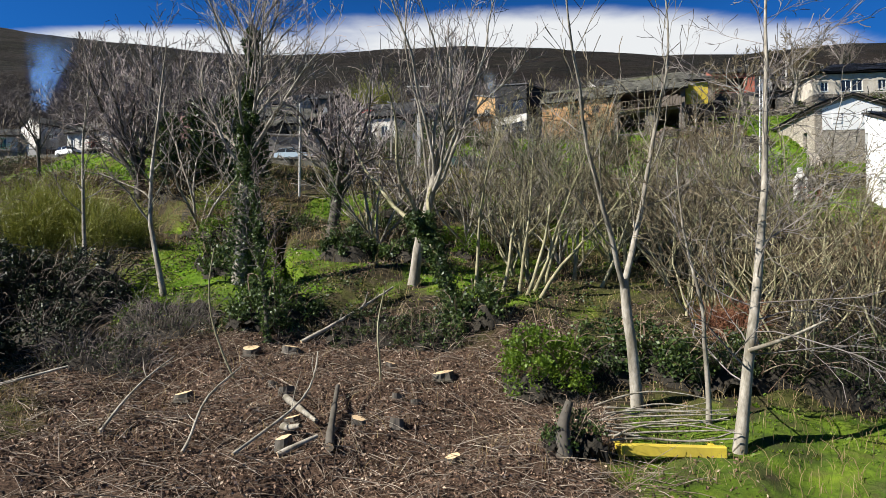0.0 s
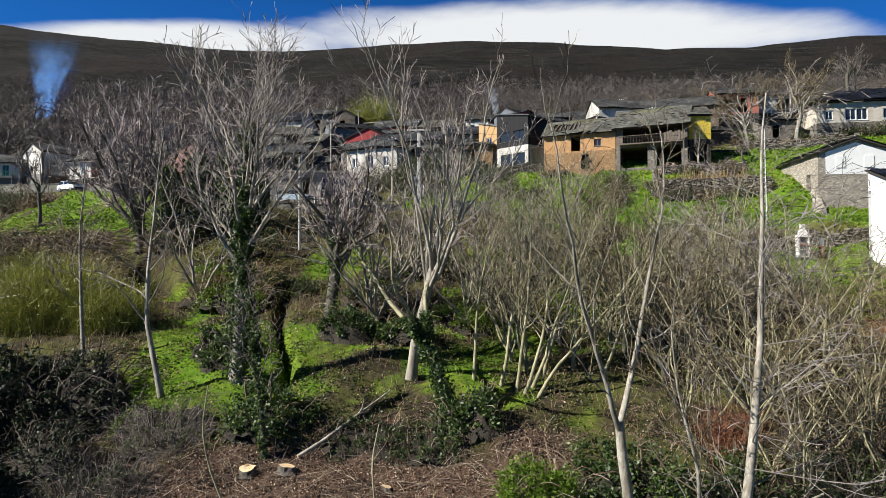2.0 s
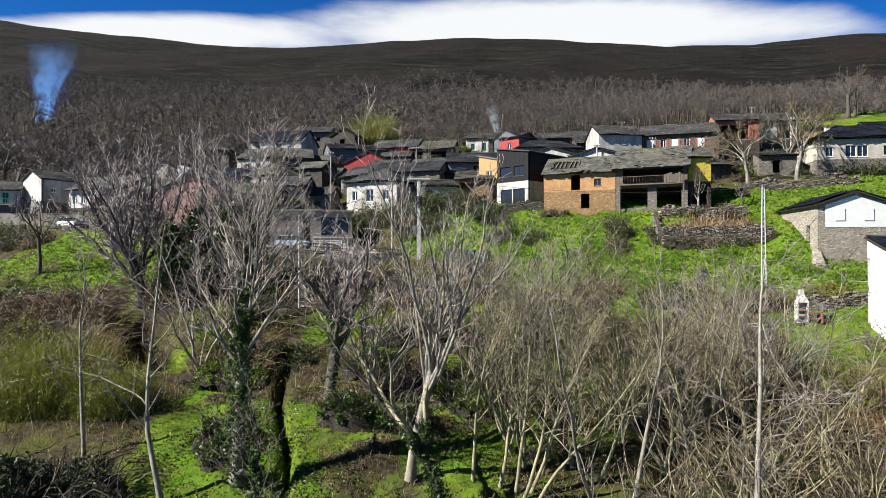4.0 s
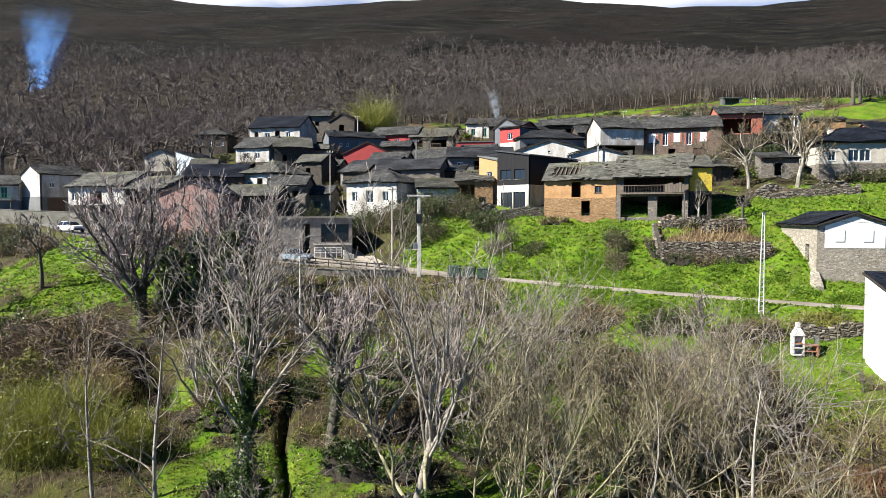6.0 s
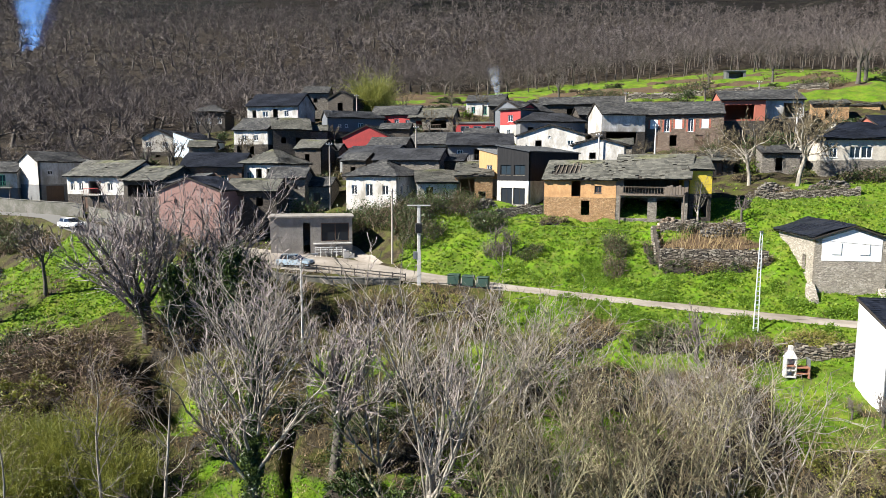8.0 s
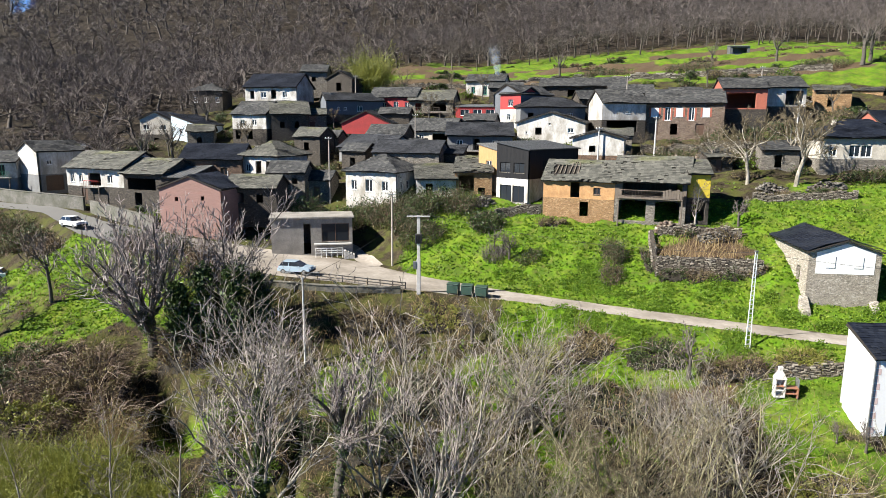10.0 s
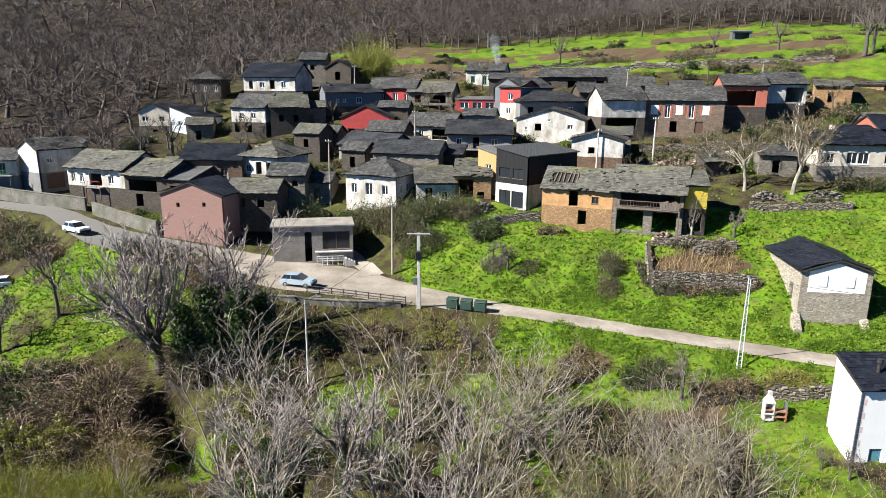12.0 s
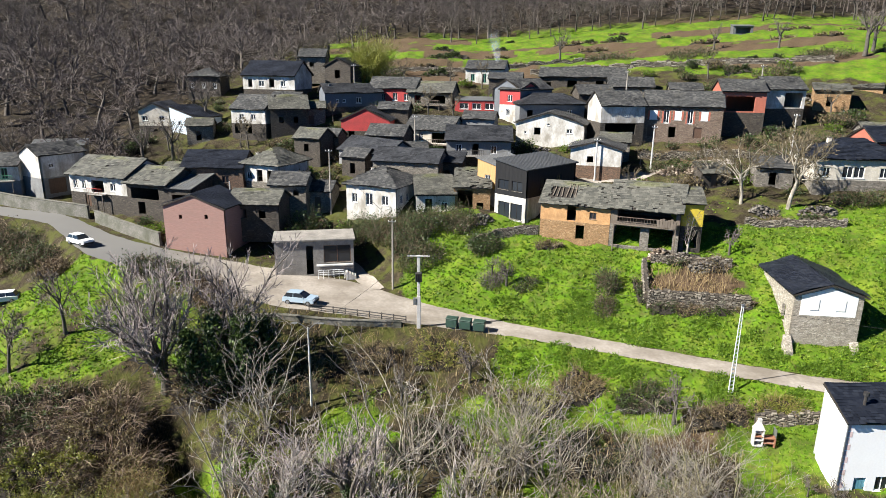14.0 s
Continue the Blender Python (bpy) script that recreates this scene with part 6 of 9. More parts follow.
SPECIES = {
    "coppice": dict(levels=4, pts=(2, 11, 6, 4), wander=(0.02, 0.12, 0.16, 0.2), up=(0.0, 0.10, 0.10, 0.06), tip=(0.9, 0.2, 0.4, 0.5), kids=(6, 8, 3), start=(0.3, 0.2, 0.2),
                    angle=(0.45, 0.6, 0.6), ratio=(13.0, 0.32, 0.55), short=(0.0, 0.35, 0.4), thin=(0.6, 0.45, 0.6), rmin=0.017),
    "column": dict(levels=4, pts=(9, 10, 7, 4), wander=(0.04, 0.14, 0.18, 0.2), up=(0.02, 0.09, 0.1, 0.05), tip=(0.35, 0.2, 0.35, 0.5), kids=(18, 12, 5), start=(0.42, 0.2, 0.2),
                   angle=(0.58, 0.55, 0.6), ratio=(0.6, 0.4, 0.5), short=(0.25, 0.4, 0.4), thin=(0.42, 0.45, 0.55), rmin=0.015),
    "fan": dict(levels=4, pts=(7, 13, 7, 4), wander=(0.05, 0.12, 0.17, 0.2), up=(0.0, 0.09, 0.12, 0.08), tip=(0.75, 0.16, 0.35, 0.5), kids=(10, 13, 5), start=(0.7, 0.25, 0.2),
                angle=(0.36, 0.5, 0.55), ratio=(1.9, 0.3, 0.5), short=(0.1, 0.45, 0.4), thin=(0.5, 0.42, 0.55), rmin=0.014),
    "vase": dict(levels=4, pts=(5, 10, 7, 4), wander=(0.05, 0.14, 0.18, 0.2), up=(0.0, 0.05, 0.08, 0.06), tip=(0.75, 0.18, 0.35, 0.5), kids=(10, 13, 7), start=(0.5, 0.22, 0.2),
                 angle=(0.8, 0.6, 0.6), ratio=(2.3, 0.36, 0.5), short=(0.1, 0.45, 0.4), thin=(0.45, 0.42, 0.55), rmin=0.015),
    "spread": dict(levels=4, pts=(4, 10, 7, 4), wander=(0.06, 0.15, 0.18, 0.2), up=(0.0, 0.04, 0.08, 0.05), tip=(0.8, 0.22, 0.35, 0.5), kids=(14, 16, 13), start=(0.35, 0.2, 0.2),
                   angle=(0.55, 0.55, 0.62), ratio=(3.4, 0.36, 0.5), short=(0.1, 0.4, 0.4), thin=(0.55, 0.5, 0.55), rmin=0.02),
    "forked": dict(levels=4, pts=(5, 12, 8, 4), wander=(0.04, 0.13, 0.18, 0.2), up=(0.05, 0.06, 0.1, 0.06), tip=(0.8, 0.16, 0.3, 0.5), kids=(3, 14, 5), start=(0.9, 0.12, 0.2),
                   angle=(0.4, 0.62, 0.65), ratio=(2.2, 0.33, 0.5), short=(0.0, 0.4, 0.4), thin=(0.66, 0.34, 0.55), rmin=0.010),
    "mast": dict(levels=4, pts=(13, 8, 5, 4), wander=(0.03, 0.13, 0.18, 0.2), up=(0.03, -0.01, 0.0, 0.0), tip=(0.12, 0.25, 0.4, 0.5), kids=(34, 7, 3), start=(0.12, 0.2, 0.2),
                 angle=(1.15, 0.6, 0.7), ratio=(0.32, 0.45, 0.5), short=(0.6, 0.4, 0.3), thin=(0.2, 0.6, 0.7), rmin=0.009),
    "slim": dict(levels=4, pts=(11, 9, 5, 4), wander=(0.07, 0.15, 0.18, 0.2), up=(0.03, 0.08, 0.05, 0.0), tip=(0.16, 0.25, 0.4, 0.5), kids=(17, 7, 3), start=(0.28, 0.2, 0.2),
                 angle=(0.75, 0.6, 0.7), ratio=(0.36, 0.42, 0.5), short=(0.4, 0.4, 0.3), thin=(0.4, 0.5, 0.6), rmin=0.011),
    "pollard": dict(levels=4, pts=(5, 10, 7, 4), wander=(0.08, 0.2, 0.22, 0.2), up=(0.0, 0.05, 0.08, 0.04), tip=(0.85, 0.25, 0.35, 0.5), kids=(9, 11, 6), start=(0.6, 0.25, 0.2),
                    angle=(0.85, 0.6, 0.65), ratio=(1.3, 0.42, 0.5), short=(0.1, 0.4, 0.4), thin=(0.5, 0.45, 0.55), rmin=0.015),
    "orchard": dict(levels=4, pts=(4, 6, 5, 3), wander=(0.08, 0.16, 0.2, 0.25), up=(0.0, 0.04, 0.04, 0.0), tip=(0.8, 0.25, 0.35, 0.5), kids=(7, 9, 6), start=(0.6, 0.2, 0.2),
                    angle=(0.9, 0.7, 0.7), ratio=(1.3, 0.45, 0.5), short=(0.1, 0.4, 0.3), thin=(0.5, 0.45, 0.6), rmin=0.012),
}


def tree(name, x, y, z, height_, r, kind, label, bark=BARK, twig=TWIG, lean=(0, 0), trunk=None, seed=1, ivy=0.0, pull=(0, 0, 0), group="", crown_kids=None, ivy_r=0.45, ivy_leaf=0.085, twig_w=1.3, ivy_top=1.0, coarse=1.0, limb=1):
    """A bare winter tree: trunk and limbs in bark, crown of twigs, ivy where it climbs."""
    rng = np.random.default_rng(seed)
    S = dict(SPECIES[kind])
    S["pull"] = np.array(pull, float)
    S["rmin"] = S["rmin"] * coarse
    if crown_kids:
        S["kids"] = crown_kids
    first = {"fan": 0.26, "vase": 0.2, "coppice": 0.08, "column": 0.8, "forked": 0.27, "mast": 0.96, "spread": 0.2, "slim": 0.9, "pollard": 0.33, "orchard": 0.33}[kind] if trunk is None else trunk
    ob = new(name)
    ob.matrix_world = pose(x, y, z - 0.1)
    tagged(ob, label, "tree", group)
    out = []
    grow(rng, (0, 0, 0), (lean[0], lean[1], 1), height_ * first, r, 0, S, out)
    # scale the crown so that the tree has its height
    top = max(float(p[:, 2].max()) for _, p, _ in out)
    s = height_ / top
    out = [(l, p * np.array([1, 1, s]), q) for l, p, q in out]
    small = [(p, q) for l, p, q in out if limb < l <= 2]
    tiny = [(p, q * twig_w) for l, p, q in out if l > max(2, limb)]
    raw_mesh("trunk", *joined(*[tubes([(p, q) for l, p, q in out if l == k], (7, 5, 3)[k]) for k in range(limb + 1)]), bark, ob)
    crown = ([tubes(small, 3)] if small else []) + ([ribbons(tiny, seed)] if tiny else [])
    fine = raw_mesh("crown", *joined(*crown), twig, ob)
    tagged(fine, "grey leafless twigs")
    if ivy > 0:
        cs = []
        for l, p, q in out:
            if l > 1 or (l == 1 and rng.random() > 0.6):
                continue
            n = int(700 * ivy * (1 if l == 0 else 0.5))
            reach = ivy_top if l == 0 else 0.16 * ivy_top
            t = rng.random(n) * reach * (len(p) - 1)
            i = np.minimum(t.astype(int), len(p) - 2)
            c = p[i] + (p[i + 1] - p[i]) * (t - i)[:, None]
            off = rng.normal(size=(n, 3))
            off /= np.linalg.norm(off, axis=1, keepdims=True)
            cs.append(c + off * (np.interp(t, range(len(q)), q) + ivy_r * rng.random(n) ** 1.6 * (1 if l == 0 else 0.5))[:, None])
        c = np.concatenate(cs)
        tagged(raw_mesh("ivy", *leaf_quads(c, ivy_leaf, rng), IVY, ob), "dark green climbing ivy leaves")
    return ob


def again(ob, x, y, turn=0.0, size=1.0, dz=-0.1):
    m = pose(x, y, hz(x, y) + dz, 0, 0, turn) @ Matrix.Diagonal((size, size, size, 1))
    new_ob = copy_thing(ob, pose(x, y, hz(x, y) + dz, 0, 0, turn))
    new_ob.scale = (size, size, size)
    return new_ob


# the large trees by the clearing
tree("ivy_clad_sapling", -7.9, 29.6, hz(-7.9, 29.6), 10.5, 0.12, "slim", "thin stem wrapped in ivy beside the clearing", lean=(-0.1, 0.05), seed=11, ivy=2.4, bark=BARK_DARK, ivy_r=0.3)
tree("ivy_clad_tree", -10.8, 34.8, hz(-10.8, 34.8), 20.5, 0.40, "column", "tall bare tree wrapped in dark ivy", trunk=0.72, seed=12, ivy=7.0, bark=BARK, ivy_r=0.5, ivy_leaf=0.1, ivy_top=0.7, crown_kids=(22, 14, 8), limb=2, twig=TWIG_PINK, twig_w=1.1, coarse=0.8)
tree("pale_fan_tree", -1.6, 35.6, hz(-1.6, 35.6), 21.0, 0.30, "fan", "tall pale bare tree with upright limbs", lean=(0.03, 0), trunk=0.30, seed=13, bark=BARK, twig=TWIG_PINK, twig_w=1.1, limb=2, crown_kids=(11, 15, 7), coarse=0.85)
tree("ivy_column_tree", 0.6, 31.8, hz(0.6, 31.8), 13.5, 0.22, "forked", "dead stem turned into a column of ivy", lean=(-0.14, 0.05), trunk=0.55, seed=14, ivy=4.2, bark=BARK_GREEN, ivy_r=0.5)
tree("forked_pale_tree", 7.05, 23.9, hz(7.05, 23.9), 17.5, 0.22, "forked", "smooth pale tree forking low above the grass", lean=(-0.03, 0.05), trunk=0.23, seed=15, twig=TWIG_TAN, twig_w=1.2, limb=2)
tree("straight_pale_tree", 9.2, 20.5, hz(9.2, 20.5), 18.5, 0.20, "mast", "straight pale tree with thin level side branches", lean=(0.15, 0.02), seed=16, pull=(0.05, 0, 0), bark=BARK, twig=TWIG_SILVER, twig_w=1.2, limb=0)
tree("slim_tree", 9.0, 22.3, hz(9.0, 22.3), 11.0, 0.10, "slim", "slim grey stem beside the straight tree", lean=(-0.08, 0), seed=17, limb=0, twig=TWIG_TAN)
tree("slim_tree", -14.2, 33.4, hz(-14.2, 33.4), 16.0, 0.16, "slim", "slim leaning bare tree at the grass edge", lean=(-0.14, 0), seed=18)
tree("slim_tree", -20.0, 36.6, hz(-20.0, 36.6), 14.0, 0.13, "slim", "slim bare tree in the scrub", lean=(-0.05, 0), seed=19)
tree("slim_tree", -25.5, 37.0, hz(-25.5, 37.0), 12.0, 0.10, "slim", "slim pale sapling among the broom", lean=(-0.08, 0), seed=22, limb=0, twig=TWIG_TAN)
tree("slim_tree", -17.6, 24.6, hz(-17.6, 24.6), 9.0, 0.07, "slim", "thin pale sapling at the scrub edge", lean=(-0.1, 0), seed=20, limb=0)
tree("stout_old_tree", -7.6, 44.4, hz(-7.6, 44.4), 13.5, 0.42, "pollard", "stout old pollard with ivy round its foot", seed=21, ivy=1.6, bark=BARK_DARK, twig=TWIG_PINK, crown_kids=(10, 12, 9))
for k, (px_, py_, hgt, lx) in enumerate(((3.2, 35.2, 11.5, 0.10), (4.3, 33.9, 12.5, 0.42), (5.0, 33.7, 11.0, 0.55), (1.8, 35.7, 10.5, 0.03), (5.6, 36.2, 12.0, 0.3), (7.4, 37.0, 12.0, 0.2), (4.0, 34.6, 12.0, 0.22), (4.8, 34.4, 10.0, 0.35), (8.6, 35.6, 9.0, 0.4))):
    tree("leaning_young_tree", px_, py_, hz(px_, py_), hgt, 0.105, "slim", "thin leaning young tree with yellowish bark", bark=BARK_GREEN, twig=TWIG_TAN, lean=(lx, 0.05), seed=30 + k, twig_w=1.2, limb=2, group="young trees behind the clearing")

# further trees down to the road
tree("spreading_tree", -28.6, 61.6, hz(-28.6, 61.6), 16.5, 0.5, "spread", "large spreading bare tree on the grass", lean=(-0.06, 0.05), seed=43, bark=BARK_DARK, ivy=0.8, twig=TWIG_PINK, limb=1)
tree("spreading_tree", -23.0, 64.2, hz(-23.0, 64.2), 14.5, 0.42, "spread", "spreading bare tree below the road", lean=(0.05, 0.0), seed=48, bark=BARK_DARK, twig=TWIG_PINK, limb=1, crown_kids=(9, 12, 9))
for k, (x_, y_, h_) in enumerate(((-25.0, 60.6, 9.5), (-22.6, 60.4, 12.0), (-20.2, 61.4, 12.5), (-18.0, 62.4, 9.0))):
    tree("ivy_clad_tree", x_, y_, hz(x_, y_), h_, 0.28, "column", "tree smothered in dark ivy below the road", seed=41 + 10 * k, ivy=6.0, bark=BARK_DARK, ivy_r=1.3, ivy_leaf=0.2, ivy_top=0.95, coarse=1.6, crown_kids=(9, 7, 4), twig=TWIG_SILVER, group="ivy trees by the road")
tree("grass_tree", -43.3, 69.7, hz(-43.3, 69.7), 8.5, 0.2, "orchard", "bare tree standing in bright grass", seed=43, bark=BARK_DARK, coarse=2.2)
tree("grass_tree", -47.2, 65.0, hz(-47.2, 65.0), 8.0, 0.18, "orchard", "bare tree at the edge of the meadow", seed=44, bark=BARK_DARK, coarse=2.2)
orchard = tree("orchard_tree", 22.8, 57.0, hz(22.8, 57.0), 5.2, 0.2, "orchard", "low spreading bare fruit tree", seed=45, bark=BARK_DARK, twig=TWIG, group="fruit trees", coarse=1.8)
for x_, y_, t_, s_ in ((3.0, 62.4, 60, 0.9), (8.1, 78.2, 150, 0.75), (6.4, 79.5, 240, 0.6), (36.2, 79.4, 300, 0.75), (33.5, 47.6, 10, 0.55), (32.0, 49.0, 10, 0.4), (18.5, 52.0, 200, 0.8), (-4, 60, 20, 0.8)):
    again(orchard, x_, y_, t_, s_)
tree("meadow_tree", 30.9, 79.4, hz(30.9, 79.4), 6.6, 0.16, "slim", "young pale tree in front of the ruin", seed=46)
village_tree = tree("village_tree", 42.2, 91.0, hz(42.2, 91.0), 11.0, 0.25, "pollard", "large pale bare tree between the houses", seed=47, bark=BARK, twig=TWIG_TAN, group="village trees", coarse=1.5, crown_kids=(8, 11, 9))
again(village_tree, 47.3, 87.9, 130, 1.15)
again(village_tree, 50.5, 96.0, 220, 0.9)
again(village_tree, 40.0, 98.0, 20, 0.7)

# thicket of young stems on the slope below the road
stems = []
for k in range(5):
    stems.append(tree("thicket_tree", -6 + 4 * k, 50.0 + (k % 2) * 3, hz(-6 + 4 * k, 50.0 + (k % 2) * 3), 10.0 + k * 0.4, 0.12, "coppice", "many-stemmed bare thicket tree", seed=60 + k, bark=BARK_GREEN if k == 3 else BARK, twig=TWIG_SILVER, twig_w=1.0, limb=2, group="thicket below the road"))
rt = random.Random(5)
for k in range(52):
    x_ = rt.uniform(-19, 24)
    y_ = rt.uniform(40, 57 - max(0, x_) * 0.2)
    if abs(x_ + 10.8) < 1.4 or (x_ > 10 and y_ > 50) or (x_ < -12 and y_ < 46) or (x_ < -2 and k % 5 < 2):
        continue
    again(stems[k % 5], x_, y_, rt.uniform(0, 360), rt.uniform(0.95, 1.4) if x_ < 3 else rt.uniform(0.65, 1.1))
for k in range(22):
    x_, y_ = rt.uniform(4, 27), rt.uniform(41, 54)
    again(stems[k % 5], x_, y_, rt.uniform(0, 360), rt.uniform(0.45, 0.75))
dark_stems = [tree("thicket_tree", 16.0 + 6 * k, 34.0 + 3 * k, hz(16.0 + 6 * k, 34.0 + 3 * k), 8.0, 0.09, "coppice", "brown many-stemmed bare thicket tree", seed=66 + k, bark=BARK_GREEN, twig=TWIG_TAN, twig_w=1.1, limb=1, group="thicket below the road") for k in range(2)]
for k in range(26):
    x_, y_ = rt.uniform(11, 36), rt.uniform(27, 47)
    again(dark_stems[k % 2], x_, y_, rt.uniform(0, 360), rt.uniform(0.5, 0.9))
for k in range(16):
    x_, y_ = rt.uniform(13, 27), rt.uniform(25, 35)
    again(dark_stems[k % 2], x_, y_, rt.uniform(0, 360), rt.uniform(0.85, 1.15))


for k in range(16):
    x_, y_ = rt.uniform(2, 16), rt.uniform(37, 50)
    again(dark_stems[k % 2], x_, y_, rt.uniform(0, 360), rt.uniform(1.0, 1.45))


young = tree("young_tree", 13.5, 36.0, hz(13.5, 36.0), 11.0, 0.1, "slim", "tall thin bare tree on the slope", bark=BARK_GREEN, twig=TWIG_TAN, seed=77, lean=(0.08, 0.0), limb=1, crown_kids=(20, 9, 5), group="thin trees on the slope")
for x_, y_, t_, s_ in ((17.5, 37.5, 60, 0.95), (21.0, 36.0, 130, 0.8), (24.5, 38.5, 200, 0.85), (16.0, 41.5, 250, 1.05), (20.0, 43.0, 310, 0.75), (27.5, 35.0, 20, 0.75), (11.0, 39.5, 100, 1.1), (9.5, 44.0, 160, 1.1)):
    again(young, x_, y_, t_, s_)


def wood_tree(seed, kids, points, twig_r, limb_r, tall, spread):
    """One bare chestnut: a short thick bole, crooked limbs and a rounded haze of fine twigs."""
    S = dict(SPECIES["pollard"], levels=4, pts=points, kids=kids, rmin=twig_r, wander=(0.1, 0.2, 0.22, 0.2), thin=(0.45, 0.4, 0.7), up=(0.0, 0.03, 0.05, 0.02),
             angle=(0.95 * spread, 0.75, 0.8), ratio=(1.25, 0.5, 0.62), short=(0.1, 0.25, 0.25), start=(0.55, 0.2, 0.15))
    out = []
    grow(np.random.default_rng(seed), (0, 0, 0), (0, 0, 1), 3.2, limb_r, 0, S, out)
    s = tall / max(float(p[:, 2].max()) for _, p, _ in out)
    return tubes([(p * s, q) for l, p, q in out if l < 2], 3), ribbons([(p * s, q) for l, p, q in out if l >= 2], seed)


def far_woods():
    """The bare chestnut wood on the hill, all of it one mesh: full crowns in front, simpler ones up the slope."""
    rng = np.random.default_rng(3)
    near = [wood_tree(90 + k, (7, 7, 8), (3, 3, 2, 2), 0.028, 0.36, 8.0, 1.0) for k in range(6)]
    slender = [wood_tree(120 + k, (6, 7, 7), (3, 3, 2, 2), 0.026, 0.18, 10.0, 0.5) for k in range(4)]
    far = [wood_tree(140 + k, (5, 5, 7), (2, 2, 2, 2), 0.06, 0.3, 9.0, 0.9) for k in range(5)]

    def open_field(x, y):
        inner = smooth01(np.array(x + 6 * bumps(x, y, 30)), -50 + 0.12 * (y - 130), -36 + 0.12 * (y - 130))
        return float(inner * (1 - smooth01(np.array(y + 5 * bumps(x, y, 20) + 0.08 * x), 208, 220)))

    spots, taken = [], {}

    def place(x, y, gap, kinds, lo, hi):
        if rng.random() < open_field(x, y):
            return
        c = (int(x // gap), int(y // gap))
        if any(math.hypot(x - u, y - v) < gap for a in (-1, 0, 1) for b in (-1, 0, 1) for u, v in taken.get((c[0] + a, c[1] + b, gap), ())):
            return
        taken.setdefault((*c, gap), []).append((x, y))
        spots.append((x, y, kinds, rng.uniform(lo, hi)))

    for _ in range(7000):
        y = rng.uniform(118, 285)
        x = rng.uniform(-0.76, 0.78) * (y + 12)
        if y < 150 and x > -60 - 0.25 * (y - 118):
            continue
        if x > -52 and y < 165:
            continue
        place(x, y, 6.6 if x < 0 else 5.4, near if x < 10 + 60 * rng.random() - 30 else slender, 0.9, 1.5)
    for _ in range(6000):
        y = 280 + 270 * rng.random()
        place(rng.uniform(-0.76, 0.78) * (y + 12), y, 9.2, far, 1.0, 1.6)
    boles, twigs = [], []
    for x, y, kinds, s in spots:
        pieces = kinds[rng.integers(len(kinds))]
        a, tall = rng.uniform(0, 6.28), rng.uniform(0.85, 1.15)
        c, d = math.cos(a) * s, math.sin(a) * s
        for (v, f), group in zip(pieces, (boles, twigs)):
            group.append((np.column_stack([v[:, 0] * c - v[:, 1] * d, v[:, 0] * d + v[:, 1] * c, v[:, 2] * s * tall]) + np.array([x, y, hz(x, y) - 0.2]), f))
    return joined(*boles), joined(*twigs)


bole_mesh, twig_mesh = far_woods()
wood = raw_mesh("chestnut_wood", *bole_mesh, BOLE_FAR)
tagged(wood, "bare brown chestnut wood on the hillside", "wood", kind="stuff")
tagged(raw_mesh("crowns", *twig_mesh, TWIG_FAR, wood), kind="stuff")

far_tree = tree("field_tree", 29.1, 172.0, hz(29.1, 172.0), 8.5, 0.3, "orchard", "bare tree standing in the upper field", seed=70, bark=BARK_DARK, group="field trees")
for x_, y_, t_, s_ in ((91.2, 148.4, 40, 1.5), (95, 152, 90, 1.3), (78, 160, 200, 0.9), (66, 168, 10, 0.8), (-52, 126, 0, 1.1), (-57, 124, 70, 1.2), (-66, 127, 140, 1.3), (-74, 128, 30, 1.3), (-83, 126, 210, 1.2), (-50, 140, 300, 1.1), (-40, 158, 90, 1.2)):
    again(far_tree, x_, y_, t_, s_)


def shrub(name, x, y, w, d, h, label, stem_mat=BRAMBLE, leaf_mat=None, stems_n=160, leaves_n=0, leaf=0.09, seed=1, arch=0.5, r=0.014, group="", category="bush"):
    """A tangle of arching stems, with leaves where it has them."""
    rng = np.random.default_rng(seed)
    ob = new(name)
    ob.matrix_world = pose(x, y, hz(x, y) - 0.05)
    tagged(ob, label, category, group)
    lines, tips = [], []
    for _ in range(stems_n):
        a, q = rng.uniform(0, 6.28), math.sqrt(rng.random())
        bx, by = math.cos(a) * q * w / 2, math.sin(a) * q * d / 2
        bz = hz(x + bx, y + by) - hz(x, y)
        hh = h * rng.uniform(0.55, 1.1) * (1 - 0.45 * q * q)
        dirx, diry = rng.normal(0, 0.5) + 0.5 * math.cos(a) * q, rng.normal(0, 0.5) + 0.5 * math.sin(a) * q
        t = np.linspace(0, 1, 5)
        out = arch * hh * 1.3
        p = np.column_stack([bx + dirx * out * t ** 1.4, by + diry * out * t ** 1.4, bz + hh * (t * (1 + arch * 0.9) - arch * 1.0 * t ** 2)])
        p[1:] += rng.normal(0, 0.05 * h, (4, 3))
        lines.append((p, r * np.linspace(1.2, 0.45, 5)))
        tips.append(p[1:])
        for _k in range(2):
            i = rng.integers(1, 4)
            e = p[i] + rng.normal(0, 0.22 * h, 3) + np.array([0, 0, 0.1 * h])
            lines.append((np.array([p[i], (p[i] + e) / 2 + rng.normal(0, 0.03, 3), e]), r * np.array([0.7, 0.55, 0.4])))
            tips.append(e[None])
    tagged(raw_mesh("stem_tangle", *ribbons(lines, seed), stem_mat, ob), kind="stuff")
    if leaf_mat is not None:
        tp = np.concatenate(tips)
        c = tp[rng.integers(0, len(tp), leaves_n)] + rng.normal(0, 0.1 * h ** 0.5, (leaves_n, 3))
        tagged(raw_mesh("foliage", *leaf_quads(c, leaf, rng), leaf_mat, ob), kind="stuff")
    return ob


